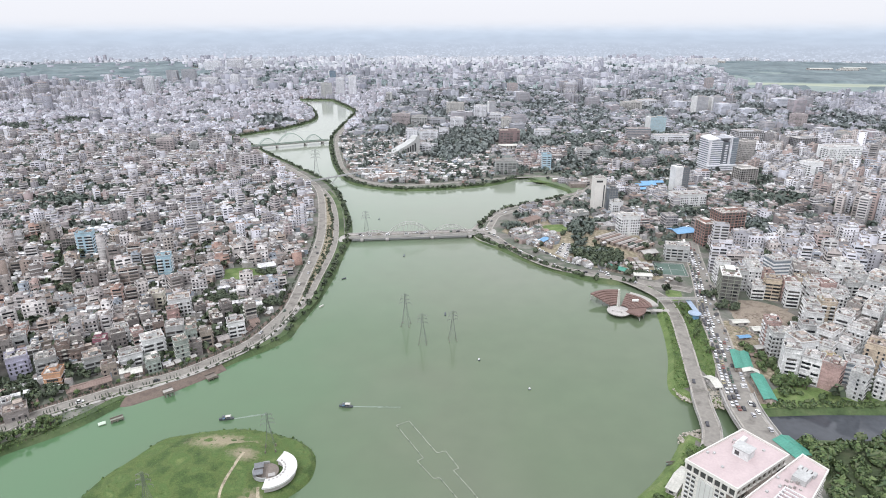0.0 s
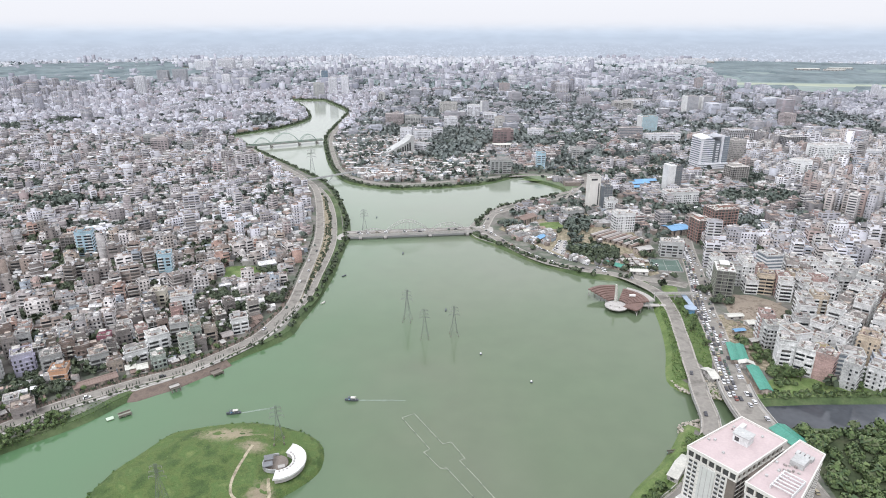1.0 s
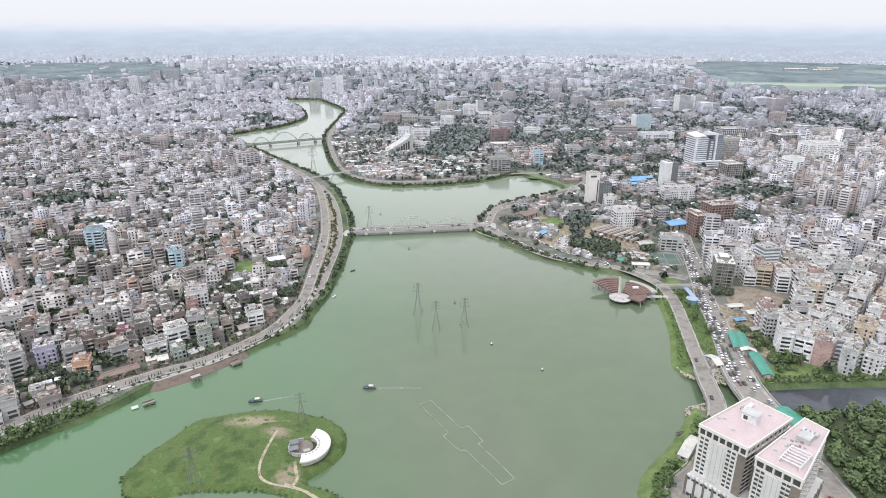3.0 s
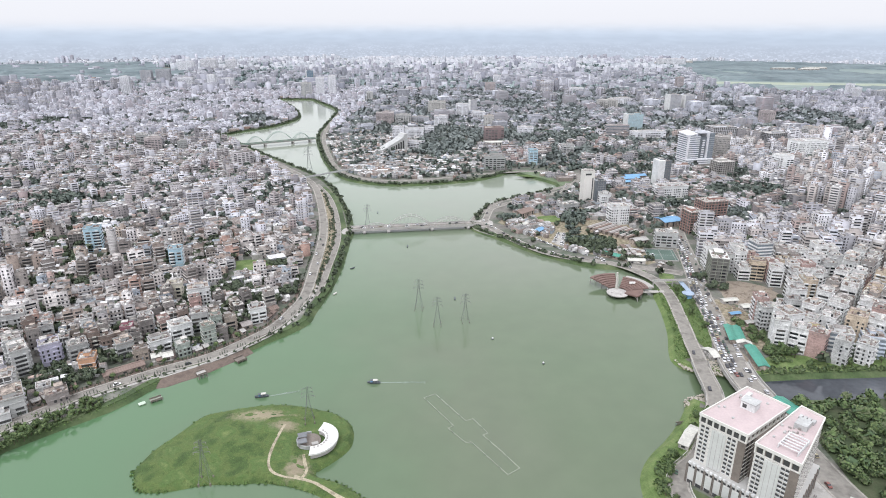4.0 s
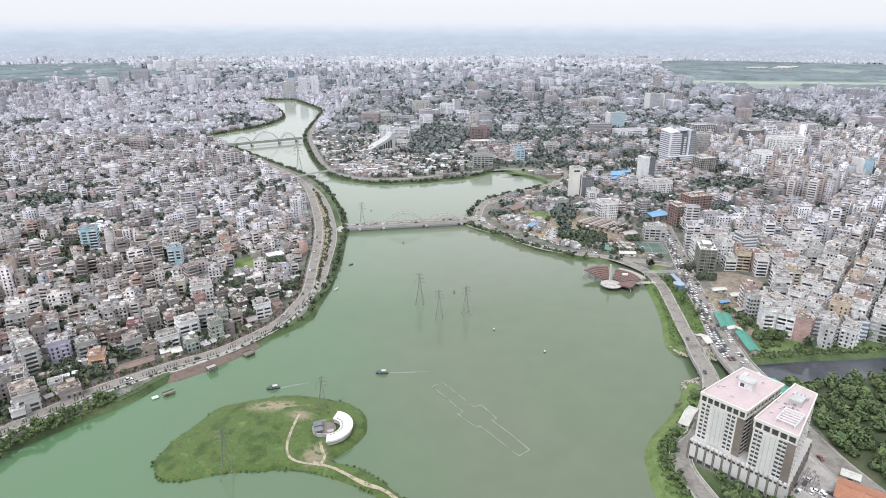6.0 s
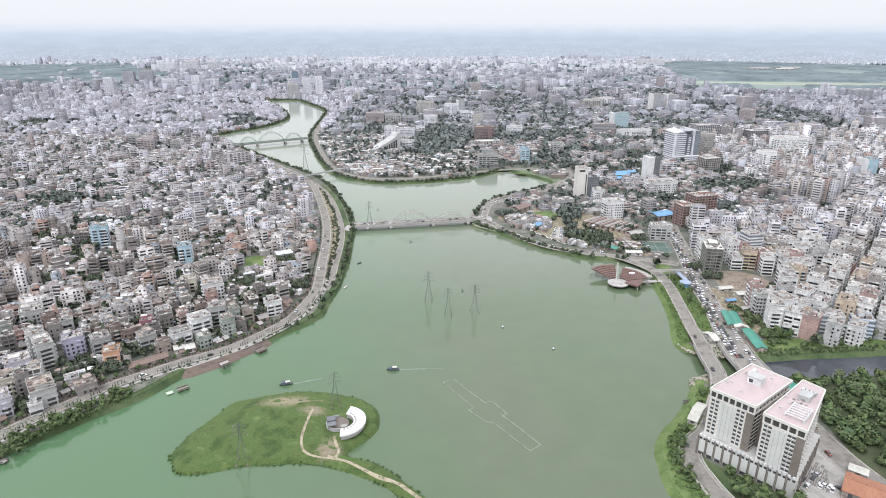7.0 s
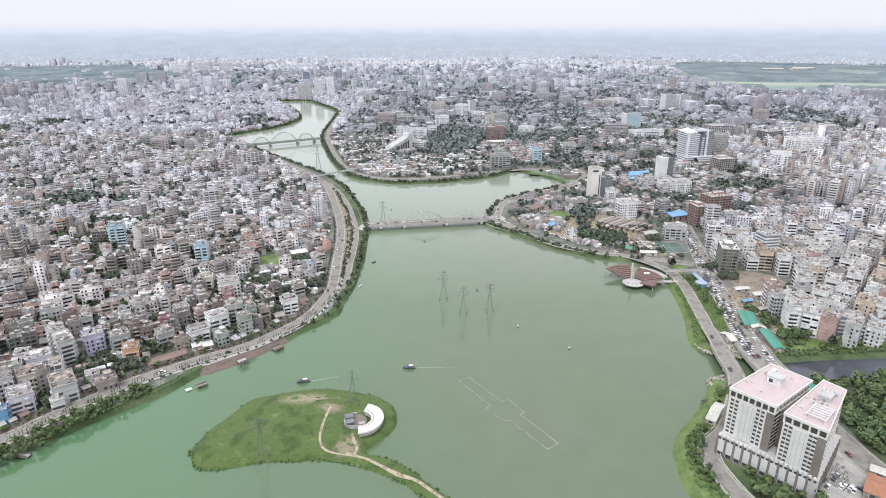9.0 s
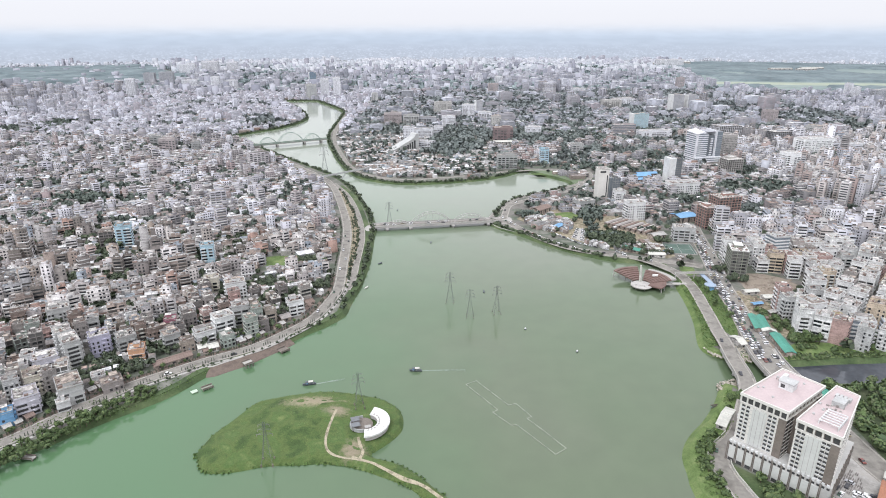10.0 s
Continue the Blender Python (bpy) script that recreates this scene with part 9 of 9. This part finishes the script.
FLEET = [vehicle("car", "%s saloon car on the road" % w, 4.4, 1.8, 1.5, m) for w, m in zip(("white", "silver", "dark", "red"), CAR_PAINTS)]
FLEET += [vehicle("minivan", "white minivan on the road", 4.6, 1.9, 2.0, CAR_PAINTS[0]), vehicle("rickshaw_taxi", "small green three-wheeled taxi on the road", 2.7, 1.4, 1.7, CAR_PAINTS[4]), vehicle("taxi", "yellow taxi on the road", 4.4, 1.8, 1.5, CAR_PAINTS[5])]
BUSES = [vehicle("bus", "%s city bus on the road" % w, 9.5, 2.5, 3.1, m, True) for w, m in (("white", CAR_PAINTS[0]), ("silver", CAR_PAINTS[1]))]
placed = set()


def put_vehicle(proto, x, y, z, yaw):
    if proto.name in placed:
        copy_thing(proto, pose(x, y, z, 0, 0, math.degrees(yaw)))
    else:
        placed.add(proto.name)
        proto.location, proto.rotation_euler = (x, y, z), (0, 0, yaw)


def traffic(line, z, lane, every, chance, flip, y0, y1, start=0.0):
    nrm = normals_of(line)
    d = np.concatenate([[0], np.cumsum(np.linalg.norm(np.diff(line[:, :2], axis=0), axis=1))])
    z = np.broadcast_to(np.asarray(z, dtype=float), (len(line),))
    s = start
    while s < d[-1] - 6:
        x, y = np.interp(s, d, line[:, 0]), np.interp(s, d, line[:, 1])
        x2, y2 = np.interp(s + 2, d, line[:, 0]), np.interp(s + 2, d, line[:, 1])
        nx, ny = np.interp(s, d, nrm[:, 0]), np.interp(s, d, nrm[:, 1])
        step = every * rng.uniform(0.85, 1.4)
        if y0 < y < y1 and rng.random() < chance:
            big = line is ROAD_TRAFFIC and rng.random() < 0.014
            proto = BUSES[int(rng.choice([0, 0, 0, 1, 1, 1, 1]))] if big else FLEET[int(rng.choice([0, 0, 0, 0, 1, 1, 1, 1, 2, 2, 2, 2, 2, 2, 4, 4, 5, 5, 2, 1, 0, 3, 6]))]
            put_vehicle(proto, x + nx * lane, y + ny * lane, np.interp(s, d, z) + 0.08, math.atan2(y2 - y, x2 - x) + (math.pi if flip else 0) + rng.normal(0, 0.04))
            step += 6 if big else 0
        s += step


for lane in (-6.3, -3.5, -0.7):
    traffic(ROAD_TRAFFIC, Z_TRAFFIC, lane, 6.0, 0.97, False, 350, 660, rng.uniform(0, 5))
for lane in (2.6, 4.6, 6.4):
    traffic(ROAD_TRAFFIC, Z_TRAFFIC, lane, 9, 0.5, True, 330, 640, rng.uniform(0, 8))
for lane in (-5, -2, 3, 6):
    traffic(ROAD_TRAFFIC, Z_TRAFFIC, lane, 12, 0.45, lane > 0, 200, 300, rng.uniform(0, 15))
BRIDGE_WAY = smooth_line([(-97, 660), (-40, 669.3), (26, 680)])
for lane in (-2.0, 2.0):
    traffic(BRIDGE_WAY, 5.0, lane, 9, 0.6, lane > 0, 655, 685, rng.uniform(0, 8))
traffic(ROAD_EAST, Z_EAST, 2.0, 9, 0.7, True, 560, 685, 10)
traffic(ROAD_EAST, Z_EAST, 1.9, 40, 0.6, True, 210, 560, 10)
traffic(ROAD_EAST, Z_EAST, -1.9, 36, 0.6, False, 210, 560, 22)
traffic(ROAD_PENINSULA, LAND + 0.02, 1.5, 30, 0.6, True, 690, 870, 5)
traffic(ROAD_WEST, LAND, 2.0, 45, 0.6, True, 250, 640, 10)
traffic(ROAD_WEST, LAND, -2.0, 45, 0.6, False, 250, 640, 30)
for _ in range(16):
    put_vehicle(FLEET[int(rng.choice([0, 0, 1, 2, 2, 4, 5]))], rng.uniform(168, 190), rng.uniform(225, 255), LAND + 0.06, rng.choice([0.7, 2.3]) + rng.normal(0, 0.1))
# cars in the car park and along the lakeside road of the peninsula
for x0, y0, x1, y1, k in ((125, 650, 116, 622, 8), (131, 648, 122, 612, 9), (70, 672, 94, 640, 8), (98, 630, 117, 601, 7), (122, 596, 160, 566, 9)):
    for q in np.linspace(0, 1, k):
        if rng.random() < 0.85:
            put_vehicle(FLEET[int(rng.choice([0, 0, 0, 1, 1, 2, 4, 5]))], x0 + (x1 - x0) * q, y0 + (y1 - y0) * q, LAND + 0.06, (0.2 if y0 > 645 and x0 > 100 else math.atan2(y1 - y0, x1 - x0)) + rng.normal(0, 0.08))
made = 0
while made < 26:
    x, y = rng.uniform(148, 212), rng.uniform(552, 606)
    p = (np.array([x]), np.array([y]))
    if inside(*p, [(150, 608), (206, 598), (214, 545), (196, 556), (170, 578), (142, 602)])[0] and distance(*p, ROAD_LINK)[0] > 7 and all(math.hypot(x - m[1], y - m[2]) > 0.5 * max(m[4], m[5]) + 2 for m in SHEDS + LANDMARKS):
        put_vehicle(FLEET[int(rng.choice([0, 0, 1, 2, 2, 4, 5, 5]))], x, y, LAND + 0.06, rng.choice([0.5, 2.1]) + rng.normal(0, 0.15))
        made += 1
for proto in FLEET + BUSES:
    if proto.name not in placed:
        put_vehicle(proto, 181 + 0.1 * len(placed), 215 + 3.0 * len(placed), LAND + 0.06, 0.7)
# parked motorbikes in rows on the forecourt
bm = bmesh.new()
for row in range(7):
    for k in range(12):
        if rng.random() < 0.75:
            x, y = 171.5 + 1.5 * row + 0.55 * k, 232 + 2.9 * row - 0.75 * k + rng.uniform(-0.2, 0.2)
            for dx, dz, w, h in ((0, 0.55, 0.55, 0.25), (-0.6, 0.0, 0.28, 0.6), (0.6, 0.0, 0.28, 0.6), (0.45, 0.8, 0.1, 0.3)):
                box(bm, x + dx * 0.7 - w * 0.7, x + dx * 0.7 + w * 0.7, y + dx * 0.7 - 0.13, y + dx * 0.7 + 0.13, LAND + 0.05 + dz, LAND + 0.05 + dz + h)
tagged(part("parked_motorbikes", bm_mesh("parked_motorbikes", bm, PAINT["dark"])), "rows of dark parked motorbikes on the forecourt", "motorbikes", kind="stuff")
# thicket between the shore lawn and the road
hx, hy = [], []
nrm = normals_of(ROAD_EAST)
for _ in range(700):
    i = int(rng.integers(0, len(ROAD_EAST)))
    if 195 < ROAD_EAST[i, 1] < 300 and ROAD_EAST[i, 0] < 160:
        side = 1 if inside([ROAD_EAST[i, 0] + nrm[i, 0] * 30], [ROAD_EAST[i, 1] + nrm[i, 1] * 30], LAKE)[0] else -1
        p = ROAD_EAST[i, :2] + side * nrm[i] * rng.uniform(7.0, 11.0) + rng.uniform(-1.5, 1.5, 2)
        hx.append(p[0])
        hy.append(p[1])
hx, hy = np.array(hx), np.array(hy)
ok = (~inside(hx, hy, LAKE)) & (np.hypot(hx - 138, hy - 288) > 15)
woods("shore_thicket", "dark green bushes beside the shore road", hx[ok], hy[ok], np.full(ok.sum(), LAND - 0.3), rng.uniform(0.7, 1.7, ok.sum()), MASS, M_LEAF_NEAR)
# clipped shrubs along the lakeside road and the promenade
sh = []
for off in (-7.2, 7.0):
    nrm = normals_of(ROAD_WEST)
    for i in range(len(ROAD_WEST)):
        for _ in range(3):
            if ROAD_WEST[i, 1] < 700 and rng.random() < 0.7:
                sh.append(ROAD_WEST[i, :2] + nrm[i] * (off + rng.uniform(-0.5, 0.5)) + rng.uniform(-2.5, 2.5, 2) * np.array([-nrm[i, 1], nrm[i, 0]]).dot(np.eye(2)) * 0.8)
sh = np.array(sh)
woods("shrub_row", "clipped dark shrubs along the lakeside road", sh[:, 0], sh[:, 1], np.full(len(sh), LAND), rng.uniform(0.5, 1.0, len(sh)))
# trees in the strip between the two lakeside carriageways
nrm = normals_of(ROAD_WEST_INNER)
md = np.concatenate([ROAD_WEST_INNER[:, :2] + nrm * (4.6 + rng.uniform(-0.6, 1.2, (len(nrm), 1))) + rng.uniform(-2, 2, (len(nrm), 2)) for _ in range(2)])
ok = distance(md[:, 0], md[:, 1], ROAD_WEST) > 5.6
woods("median_trees", "small dark trees between the lakeside carriageways", md[ok, 0], md[ok, 1], np.full(ok.sum(), LAND), rng.uniform(0.8, 1.7, ok.sum()))

# slender dark young trees that stand in short rows along the lakeside road
post = bmesh.new()
strut(post, (0, 0, -0.2), (0, 0, 1.2), 0.07, 5)
bmesh.ops.create_cone(post, cap_ends=True, segments=6, radius1=0.30, radius2=0.14, depth=2.2, matrix=Matrix.Translation((0, 0, 2.0)))
for v in post.verts:
    v.co.x += 0.12 * math.sin(7 * v.co.z)
young = tagged(new("young_tree", bm_mesh("young_tree", post, M_LEAF)), "slender dark young tree beside the lakeside road", "tree", "young trees along the road")
d = np.concatenate([[0], np.cumsum(np.linalg.norm(np.diff(ROAD_WEST[:, :2], axis=0), axis=1))])
nrm = normals_of(ROAD_WEST)
first = True
for q in np.arange(40, d[-1], 14.0):
    for off, start in ((4.4, 0.0), (-4.5, 6.0)):
        for k in range(int(rng.integers(3, 6))):
            s = q + start + 1.9 * k + rng.uniform(-0.4, 0.4)
            x, y = np.interp(s, d, ROAD_WEST[:, 0]) + np.interp(s, d, nrm[:, 0]) * off, np.interp(s, d, ROAD_WEST[:, 1]) + np.interp(s, d, nrm[:, 1]) * off
            if not 255 < y < 480:
                continue
            t = young if first else copy_thing(young, pose(x, y, LAND + 0.2, 0, 0, rng.uniform(0, 360)))
            t.location, first = (x, y, LAND + 0.2), False
            t.scale = (1, 1, rng.uniform(0.75, 1.1))
